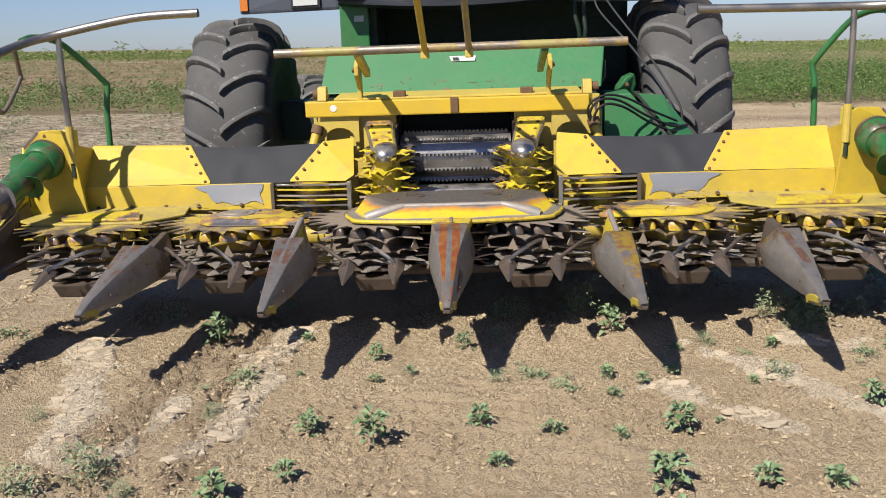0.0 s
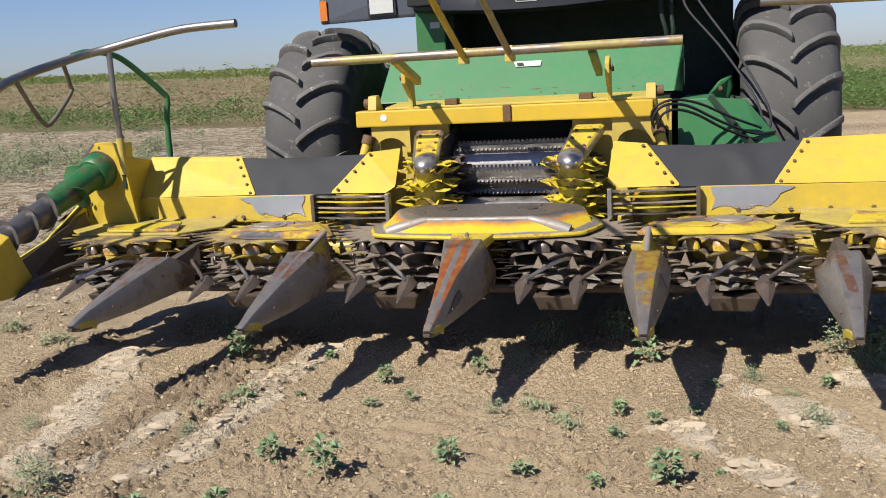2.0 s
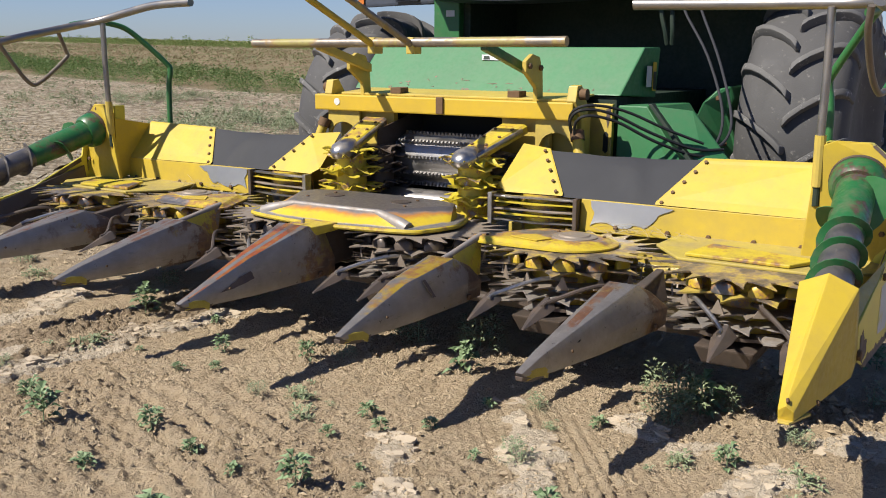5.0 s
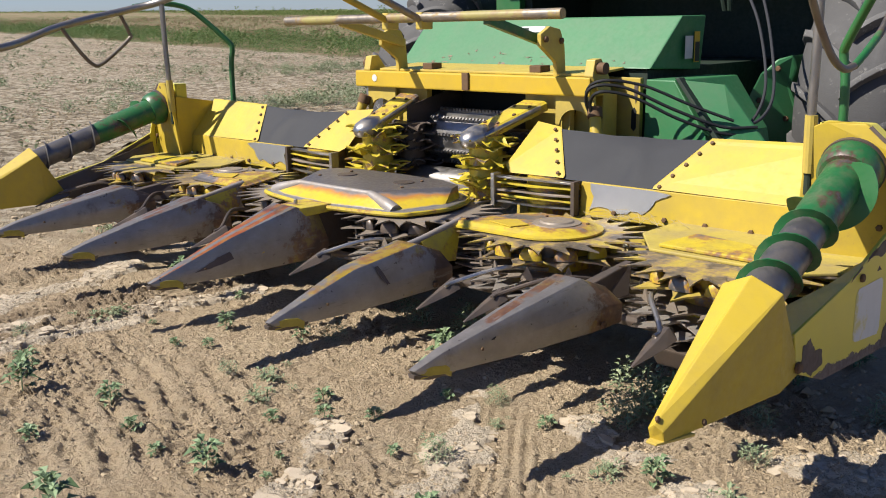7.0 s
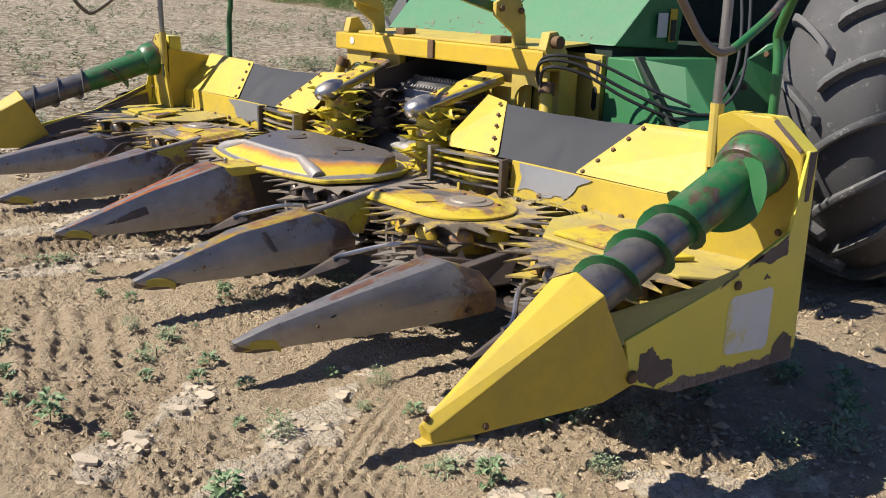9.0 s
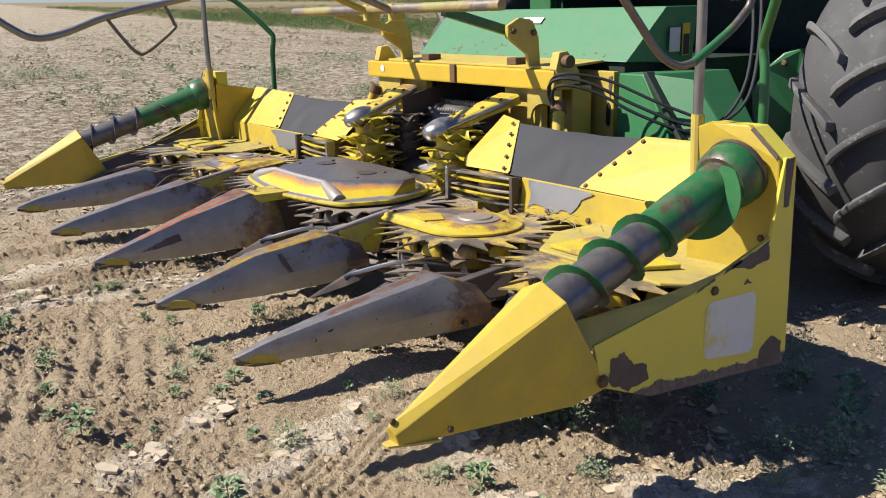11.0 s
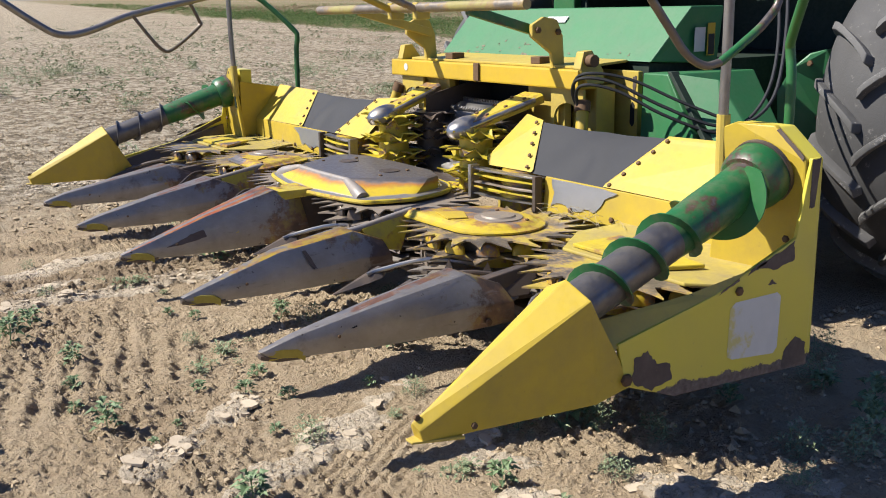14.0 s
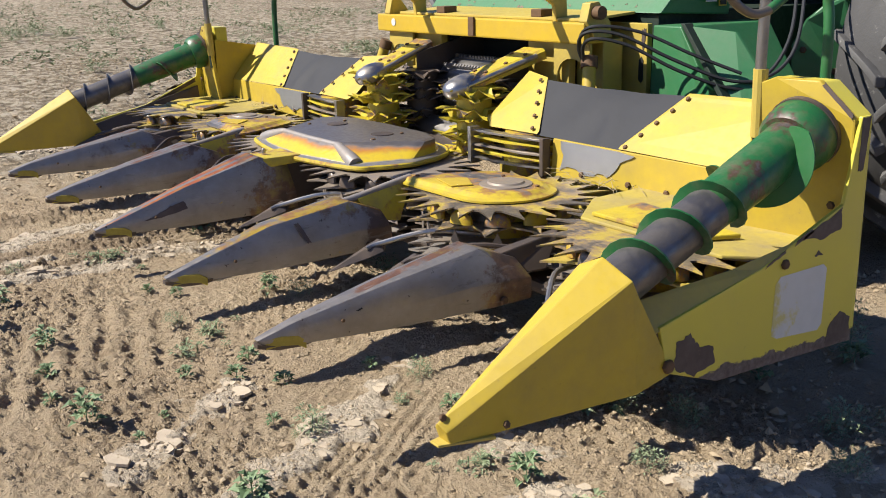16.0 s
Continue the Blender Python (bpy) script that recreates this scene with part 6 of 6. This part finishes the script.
for s in (-1, 1):
    x0, x1 = (0.80, 1.52)
    box = mpart("lamp_box", rounded(loft([[(x0 * s, 6.74, 1.685), (x1 * s, 6.86, 1.675), (x1 * s, 6.86, 1.86), (x0 * s, 6.72, 1.885)], [(x0 * s, 7.05, 1.70), (x1 * s, 7.10, 1.70), (x1 * s, 7.10, 1.86), (x0 * s, 7.05, 1.885)]]), 0.02), LAMP_BOX, "grey-blue plastic lamp box")
    hx0, hx1 = 0.93, 1.14
    mpart("headlamp", rounded(prism([(hx0 * s, 6.752, 1.705), (hx1 * s, 6.788, 1.703), (hx1 * s, 6.782, 1.835), (hx0 * s, 6.746, 1.84)], (0, -0.012, 0), 0), 0.004), BLACK, "", False, box)
    mpart("headlamp_lens", prism([((hx0 + 0.018) * s, 6.740, 1.722), ((hx1 - 0.018) * s, 6.770, 1.720), ((hx1 - 0.018) * s, 6.766, 1.820), ((hx0 + 0.018) * s, 6.736, 1.824)], (0, -0.006, 0), 0), LENS, "rectangular headlamp lens", False, box)
    mpart("marker_lens", prism([(1.455 * s, 6.842, 1.70), (1.51 * s, 6.852, 1.70), (1.51 * s, 6.850, 1.835), (1.455 * s, 6.840, 1.835)], (0, -0.008, 0), 0), AMBER, "amber marker lens", False, box)

# green hood over the feeder
hood = mpart("feeder_hood", rounded(loft([[(-0.83, 5.90, 1.150), (-0.80, 6.11, 1.398), (-0.80, 6.32, 1.398), (-0.83, 6.30, 1.13)], [(0.885, 5.90, 1.150), (0.93, 6.11, 1.398), (0.94, 6.32, 1.398), (0.93, 6.30, 1.13)]]), 0.008), GREEN_FADED, "green sheet-steel feeder hood with scratches")
nrm = Vector((0, -0.248, 0.21)).normalized()
mpart("hood_decal", prism([(-0.02, 6.040, 1.322), (0.125, 6.040, 1.322), (0.130, 6.065, 1.352), (-0.035, 6.065, 1.352)], nrm * 0.004, 0), BADGE, "white decal with a plain mark", False, hood)
mpart("hood_decal_mark", prism([(-0.01, 6.0385, 1.328), (0.03, 6.0385, 1.328), (0.02, 6.053, 1.345), (-0.015, 6.053, 1.345)], nrm * 0.003, 0), DARK_AND_SHADED_GREEN, "", False, hood)
mpart("warning_decal", prism([(0.936, 6.13, 1.19), (0.936, 6.20, 1.19), (0.937, 6.20, 1.30), (0.937, 6.13, 1.30)], (0.003, 0, 0), 0), BADGE, "white warning decal", False, hood)
mpart("warning_decal", prism([(0.938, 6.215, 1.17), (0.938, 6.265, 1.17), (0.938, 6.265, 1.32), (0.938, 6.215, 1.32)], (0.003, 0, 0), 0), YELLOW, "yellow and black warning decal", False, hood)
mpart("warning_decal", prism([(0.9415, 6.22, 1.175), (0.9415, 6.26, 1.175), (0.9415, 6.26, 1.27), (0.9415, 6.22, 1.27)], (0.002, 0, 0), 0), BLACK, "", False, hood)
rnd = random.Random(8)
for k in range(26):
    x, f = rnd.uniform(-0.6, 0.80), 0.03 + 0.3 * rnd.random() ** 2
    w, g = 0.004 + 0.028 * rnd.random() ** 2, 0.006 + 0.025 * rnd.random() ** 2
    spot = [Vector((x + a * w, 5.90 + 0.21 * (f + c * g), 1.150 + 0.248 * (f + c * g))) + nrm * 0.0012 for a, c in ((-1, 0), (-0.4, 1), (0.6, 0.8), (1, 0), (0.3, -0.8))]
    mpart("scuff", ragged(spot, nrm * 0.0006, k, 4, 0.006), HOOD_SCUFF, "bare scuff", False, hood)
# shade under the hood is put into this house's near-black green
mpart("feeder_house", block(-0.80, 0.86, 5.92, 7.5, 0.62, 1.145), DARK_AND_SHADED_GREEN, "green feeder house")
box = mpart("drive_cover", prism([(0.90, 5.83, 0.60), (0.90, 5.845, 1.105), (1.055, 5.838, 1.105), (1.245, 5.80, 0.86), (1.30, 5.80, 0.60)], (0.05, 0.52, 0), 0.006), GREEN_FADED, "green folded drive cover")
mpart("cover_edge", prism([(1.062, 5.825, 1.118), (1.085, 5.825, 1.118), (1.40, 5.80, 0.74), (1.37, 5.80, 0.74)], (0.0, 0.05, 0), 0.003), DARK_AND_SHADED_GREEN, "dark folded edge", False, box)
mpart("cover_flap", prism([(1.09, 5.86, 1.105), (1.26, 5.93, 1.085), (1.47, 5.95, 0.82), (1.44, 5.87, 0.73), (1.39, 5.84, 0.74)], (0.004, 0.012, 0), 0.002), GREEN_FADED, "dusty green flap", False, box)
casting = mpart("final_drive", prism([(1.06, 6.62, 0.70), (1.05, 6.60, 0.98), (1.09, 6.64, 1.10), (1.15, 6.70, 1.17), (1.22, 6.74, 1.19), (1.235, 6.76, 1.12), (1.20, 6.76, 1.02), (1.25, 6.80, 0.88), (1.30, 6.84, 0.74), (1.29, 6.84, 0.66)], (0.03, 0.35, 0), 0.012), GREEN_FADED, "green cast drive housing")
for p in ((1.085, 6.615, 0.82), (1.10, 6.63, 0.96), (1.16, 6.70, 1.12), (1.20, 6.74, 0.86)):
    bolt(casting, Vector(p) - machine.location, (0, -1, 0), 0.016)
# hoses
for pts, r, lab in (([(0.80, 5.58, 0.90), (0.775, 5.53, 1.02), (0.83, 5.52, 1.09), (0.95, 5.60, 1.08), (1.12, 5.72, 0.985), (1.30, 5.84, 0.905), (1.42, 5.95, 0.90)], 0.0075, "black hydraulic hose"),
                    ([(0.82, 5.58, 0.86), (0.80, 5.53, 1.00), (0.86, 5.52, 1.065), (0.98, 5.61, 1.04), (1.14, 5.72, 0.945), (1.30, 5.84, 0.875), (1.40, 5.95, 0.87)], 0.0075, "black hydraulic hose"),
                    ([(0.78, 5.58, 0.94), (0.77, 5.54, 1.06), (0.86, 5.54, 1.115), (1.0, 5.66, 1.09), (1.18, 5.78, 1.0), (1.34, 5.88, 0.93)], 0.007, "black hydraulic hose"),
                    ([(1.34, 5.90, 0.90), (1.40, 6.02, 0.93), (1.39, 6.16, 1.05), (1.25, 6.38, 1.32), (1.08, 6.58, 1.58), (1.00, 6.68, 1.71)], 0.0075, "grey hydraulic hose"),
                    ([(1.30, 5.88, 0.88), (1.36, 6.02, 0.92), (1.33, 6.20, 1.08), (1.16, 6.44, 1.36), (0.97, 6.60, 1.60), (0.93, 6.68, 1.71)], 0.0075, "grey hydraulic hose"),
                    ([(0.86, 6.70, 1.74), (0.865, 6.69, 1.60), (0.875, 6.68, 1.50), (0.87, 6.70, 1.42)], 0.014, "grey-green hose"),
                    ([(0.80, 6.70, 1.74), (0.805, 6.68, 1.60), (0.83, 6.68, 1.50), (0.84, 6.70, 1.42)], 0.014, "grey-green hose")):
    mpart("hose", tube(pts, r, 8, 5), HOSE if "black" in lab else (DARK_AND_SHADED_GREEN if "green" in lab else CURTAIN), lab, True)
mpart("hose_bracket", block(0.94, 1.06, 6.68, 6.72, 1.70, 1.74, 0.004), GREEN, "green hose bracket")


# ---- plants ----
def leaf_cards(base, d, up, length, width, fold=0.25, far=False):
    """Leaves as bent, folded four-sided blades: arrays of roots, directions, ups, lengths and widths."""
    side = np.cross(d, up)
    side /= np.linalg.norm(side, axis=1)[:, None] + 1e-9
    n = len(base)
    L, W = length[:, None], width[:, None]
    mid = base + d * L * 0.45 + up * L * 0.10
    tip = base + d * L - up * L * 0.12
    a = mid + side * W * 0.5 + up * W * fold
    b = mid - side * W * 0.5 + up * W * fold
    if far:
        V = np.stack([base, a, tip, b], 1).reshape(-1, 3)
        return V, (np.array([[0, 1, 2], [0, 2, 3]])[None] + (np.arange(n) * 4)[:, None, None]).reshape(-1, 3)
    V = np.stack([base, a, tip, b, mid], 1).reshape(-1, 3)
    o = (np.arange(n) * 5)[:, None, None]
    Fc = (np.array([[0, 1, 4], [1, 2, 4], [2, 3, 4], [3, 0, 4]])[None] + o).reshape(-1, 3)
    return V, Fc


def unit(v):
    return v / (np.linalg.norm(v, axis=1)[:, None] + 1e-9)


def bush(x, y, z, h, leaves, size, spread, r, slim=1.0, far=False):
    """Many small plants at once: leaves up and round the stems."""
    n = len(x)
    k = np.repeat(np.arange(n), leaves)
    m = len(k)
    f = r.uniform(0.08, 1, m) ** 0.8
    ang = r.uniform(0, 2 * np.pi, m)
    rad = spread * h[k] * r.uniform(0.05, 0.6, m) * (1.1 - 0.6 * f)
    base = np.stack([x[k] + rad * np.cos(ang), y[k] + rad * np.sin(ang), z[k] + h[k] * f * 0.9], -1)
    out = np.stack([np.cos(ang), np.sin(ang), r.uniform(-0.2, 0.9, m)], -1)
    d = unit(out)
    up = unit(np.stack([-np.cos(ang) * 0.4, -np.sin(ang) * 0.4, np.ones(m)], -1))
    L = size * h[k] * r.uniform(0.6, 1.35, m)
    return leaf_cards(base, d, up, L, L * r.uniform(0.4, 0.65, m) * slim, far=far)


def weed(kind, seed):
    """One small field weed: a stem with side shoots and toothed-looking leaves."""
    r = np.random.default_rng(seed)
    if kind == "upright":
        V, Fc = bush(np.zeros(1), np.zeros(1), np.zeros(1), np.array([0.15]), 46, 0.29, 0.75, r, 1.45)
    elif kind == "rosette":
        V, Fc = bush(np.zeros(1), np.zeros(1), np.zeros(1), np.array([0.09]), 34, 0.46, 1.25, r, 1.4)
    elif kind == "mat":
        n = 9
        V, Fc = bush(r.normal(0, 0.045, n), r.normal(0, 0.045, n), np.zeros(n), r.uniform(0.03, 0.06, n), 16, 0.5, 1.1, r)
    else:
        n = 10
        V, Fc = bush(r.normal(0, 0.075, n), r.normal(0, 0.075, n), np.zeros(n), r.uniform(0.06, 0.22, n), 34, 0.17, 0.7, r, 0.8)
    top = V[:, 2].max()
    ob = part("weed", tube([(0, 0, -0.01), (0.004, 0.002, top * 0.45), (0.0, 0.006, top * 0.8)], 0.003, 5, 2), WEED)
    crown = big_mesh("foliage", V, Fc, SAGE if kind in ("bush", "mat") else WEED)
    crown.parent = ob
    crown["kind"] = "stuff"
    return ob


WEED_LABEL = {"upright": "small upright green weed with toothed leaves", "rosette": "low leafy green weed rosette", "mat": "flat mat of creeping green weed", "bush": "bushy grey-green weed clump on dry soil"}
MASTERS = {}
WEEDS = [
    ("upright", -0.53, 3.37, 0.72),
    ("upright", -0.27, 3.24, 0.90),
    ("upright", 0.12, 3.41, 0.65),
    ("rosette", 0.39, 3.35, 0.60),
    ("upright", 0.73, 2.90, 0.95),
    ("rosette", 0.63, 3.30, 0.45),
    ("rosette", 0.18, 3.07, 0.56),
    ("rosette", -0.54, 2.98, 0.68),
    ("upright", -0.74, 2.82, 0.79),
    ("bush", -1.21, 3.01, 0.71),
    ("bush", -1.42, 2.92, 0.68),
    ("mat", -0.95, 3.92, 1.10),
    ("bush", -0.96, 3.53, 0.34),
    ("upright", -0.36, 4.25, 0.58),
    ("rosette", -0.34, 3.96, 0.45),
    ("rosette", -0.69, 4.05, 0.30),
    ("rosette", -0.75, 4.59, 0.45),
    ("upright", -1.17, 4.50, 1.08),
    ("mat", -2.29, 4.65, 1.10),
    ("bush", -1.67, 3.56, 0.31),
    ("bush", 1.40, 3.87, 0.46),
    ("rosette", 1.25, 3.81, 0.38),
    ("mat", 1.83, 4.13, 0.77),
    ("rosette", 0.81, 3.88, 0.52),
    ("rosette", 0.67, 3.75, 0.49),
    ("mat", 0.48, 3.87, 0.85),
    ("upright", 0.04, 4.38, 0.58),
    ("bush", 0.19, 3.90, 0.31),
    ("rosette", 1.05, 2.90, 0.75),
    ("rosette", 1.27, 2.90, 0.75),
    ("upright", 0.77, 4.56, 0.94),
    ("bush", 1.70, 4.50, 0.62),
    ("bush", 1.62, 4.75, 0.81),
    ("rosette", 1.03, 3.46, 0.30),
    ("upright", 0.86, 3.35, 0.78),
    ("rosette", 1.03, 4.30, 0.45),
    ("mat", 1.33, 4.25, 0.42),
    ("bush", 0.30, 4.90, 0.74),
    ("bush", 0.63, 4.93, 0.87),
    ("bush", -0.95, 5.11, 0.50),
    ("bush", -1.56, 4.98, 0.56),
    ("bush", -1.06, 2.87, 0.31),
    ("rosette", 1.48, 4.33, 0.52),
    ("upright", 1.76, 4.66, 1.15),
    ("mat", 2.23, 4.18, 0.94),
    ("rosette", -0.19, 4.04, 0.45),
    ("bush", 0.21, 4.43, 0.43),
    ("mat", 0.33, 4.01, 0.85),
    ("upright", 1.99, 4.21, 0.65),
    ("mat", -2.79, 4.87, 1.02),
    ("rosette", 0.96, 3.99, 0.52),
    ("upright", 1.65, 3.56, 0.72),
    ("bush", 1.21, 4.39, 0.37),
    ("rosette", 0.67, 3.99, 0.60),
    ("bush", 1.98, 5.76, 0.62),
    ("bush", 2.44, 5.28, 0.68),
    ("bush", 1.81, 5.96, 0.56),
    ("upright", 2.24, 5.72, 0.86),
    ("bush", 2.06, 4.82, 0.50),
    ("bush", 2.16, 4.53, 0.37),
    ("bush", 1.69, 4.60, 0.80),
    ("bush", 1.80, 4.72, 0.55),
    ("rosette", 0.95, 3.57, 0.28),
    ("bush", 2.62, 5.62, 0.55),
    ("bush", 2.78, 5.20, 0.62),
    ("bush", 2.50, 4.93, 0.45),
    ("bush", 2.31, 5.14, 0.58),
    ("rosette", 1.95, 5.28, 0.80),
    ("upright", 2.40, 5.45, 0.90),
    ("rosette", 2.05, 5.68, 0.85),
]
for k, (kind, x, y, size) in enumerate(WEEDS):
    m = pose(x, y, float(soil_height(x, y)) - 0.004, 0, 0, 67 * k) @ Matrix.Scale(size, 4)
    if kind not in MASTERS:
        MASTERS[kind] = weed(kind, len(MASTERS) + 3)
        tagged(MASTERS[kind], WEED_LABEL[kind], "weed", "weeds on the soil")
        MASTERS[kind].matrix_basis = m
    else:
        ob = copy_thing(MASTERS[kind], pose(0, 0, 0))
        ob.matrix_basis = m

rng = np.random.default_rng(11)
# sparse seedlings out on the bare field
n = 19000
x, y = -60 + 78 * rng.uniform(0, 1, n) ** 0.62, rng.uniform(2.5, 29, n)
ok = (past_edge(x, y) < -0.3) & ((x < -2.7) | (y > 11.5) | ((x > 2.9) & (y > 5))) & (rng.uniform(0, 1, n) < 0.30 + 0.55 * value_noise(x * 0.6, y * 0.6, 9))
x, y = x[ok], y[ok]
ok = rng.uniform(0, 1, len(x)) < np.clip(0.16 - (x + 5.0) * 0.12, 0.16, 1.0)
x, y = x[ok], y[ok]
V, Fc = bush(x, y, soil_height(x, y), 0.03 + 0.13 * rng.uniform(0, 1, len(x)) ** 2, 12, 0.45, 1.6, rng, far=True)
tagged(big_mesh("field_seedlings", V, Fc, SAGE), "sparse green seedlings over the bare field", "weeds", kind="stuff")

# bushy clumps out on the bare field
n = 2700
x, y = -18 + 14.6 * rng.uniform(0, 1, n) ** 0.8, rng.uniform(4.6, 19, n)
ok = rng.uniform(0, 1, n) < (0.25 + 0.9 * value_noise(x * 0.45 + 3, y * 0.45, 29)) * np.clip(0.12 - (x + 4.6) * 0.22, 0.12, 1.0)
x, y = x[ok], y[ok]
k = np.repeat(np.arange(len(x)), 5)
x, y = x[k] + rng.normal(0, 0.09, len(k)), y[k] + rng.normal(0, 0.09, len(k))
V, Fc = bush(x, y, soil_height(x, y), 0.08 + 0.17 * rng.uniform(0, 1, len(x)), 20, 0.24, 0.9, rng, 0.8)
tagged(big_mesh("field_weed_clumps", V, Fc, SAGE), "scattered bushy grey-green weed clumps on the bare field", "weeds", kind="stuff")

# weed belt along the field's edge
def belt(n, x0, x1, s0, s1, h0, h1, leaves, mat, name, label, cat, size=0.22, spread=0.7, where=None, slim=1.0):
    x = rng.uniform(x0, x1, n)
    s = s0 + (s1 - s0) * rng.uniform(0, 1, n) ** 1.2
    y = edge_line(x) + s + 0.9 * value_noise(x * 0.6, s * 0.6, 41)
    if where is not None:
        ok = where(x, s)
        x, y, s = x[ok], y[ok], s[ok]
    h = rng.uniform(h0, h1, len(x)) * (1 + 0.35 * value_noise(x * 0.35, y * 0.35, 23))
    V, Fc = bush(x, y, soil_height(x, y), h, leaves, size, spread, rng, slim, True)
    tagged(big_mesh(name, V, Fc, mat), label, cat, kind="stuff")


belt(6200, -80, 26, 0.0, 8.0, 0.22, 0.55, 29, BELT, "weed_belt", "dense green weeds along the field's edge", "weeds", 0.14, 0.9)
belt(1500, -240, -85, 0.0, 9.0, 0.25, 0.55, 14, BELT, "far_weed_belt", "green weeds along the far end of the field's edge", "weeds", 0.22, 0.9)
belt(9500, -150, 6, 6.0, 84.0, 0.14, 0.34, 8, DRY, "dry_meadow_grass", "dry brown meadow grass", "grass", 0.5, 1.2, slim=0.3)
belt(6000, 2, 34, 0.0, 20.0, 0.35, 0.75, 24, BELT, "tall_weeds", "tall green weeds along the field's edge", "weeds", 0.15, 0.9, slim=0.5)
belt(2600, 3, 60, 20.0, 46.0, 0.3, 0.6, 16, LIGHT_GRASS, "light_weeds", "light green weeds on the dry slope", "weeds", 0.18, 0.9, slim=0.45)
belt(2600, 2, 90, 40.0, 80.0, 0.8, 1.3, 18, LIGHT_GRASS, "tall_crop", "tall light green crop", "crop", 0.14, 0.6, slim=0.5)
belt(4200, -200, 4, 8.0, 84.0, 0.15, 0.4, 12, BELT, "meadow_weeds", "scattered green weeds in the meadow", "weeds", 0.26, 1.0)
belt(8000, -230, 80, 89.0, 125.0, 0.7, 1.05, 8, CORN, "corn_crop", "green crop standing beyond the track", "crop", 0.34, 0.7, slim=0.5)
belt(160, -260, 60, 88.0, 98.0, 1.3, 2.2, 18, CORN, "tall_corn", "tall corn plants above the crop", "crop", 0.24, 0.25, slim=0.3)
belt(5500, -700, 400, 125.0, 420.0, 0.8, 1.2, 6, CORN, "far_crop", "far green crop out to the horizon", "crop", 0.7, 1.8, slim=0.6)
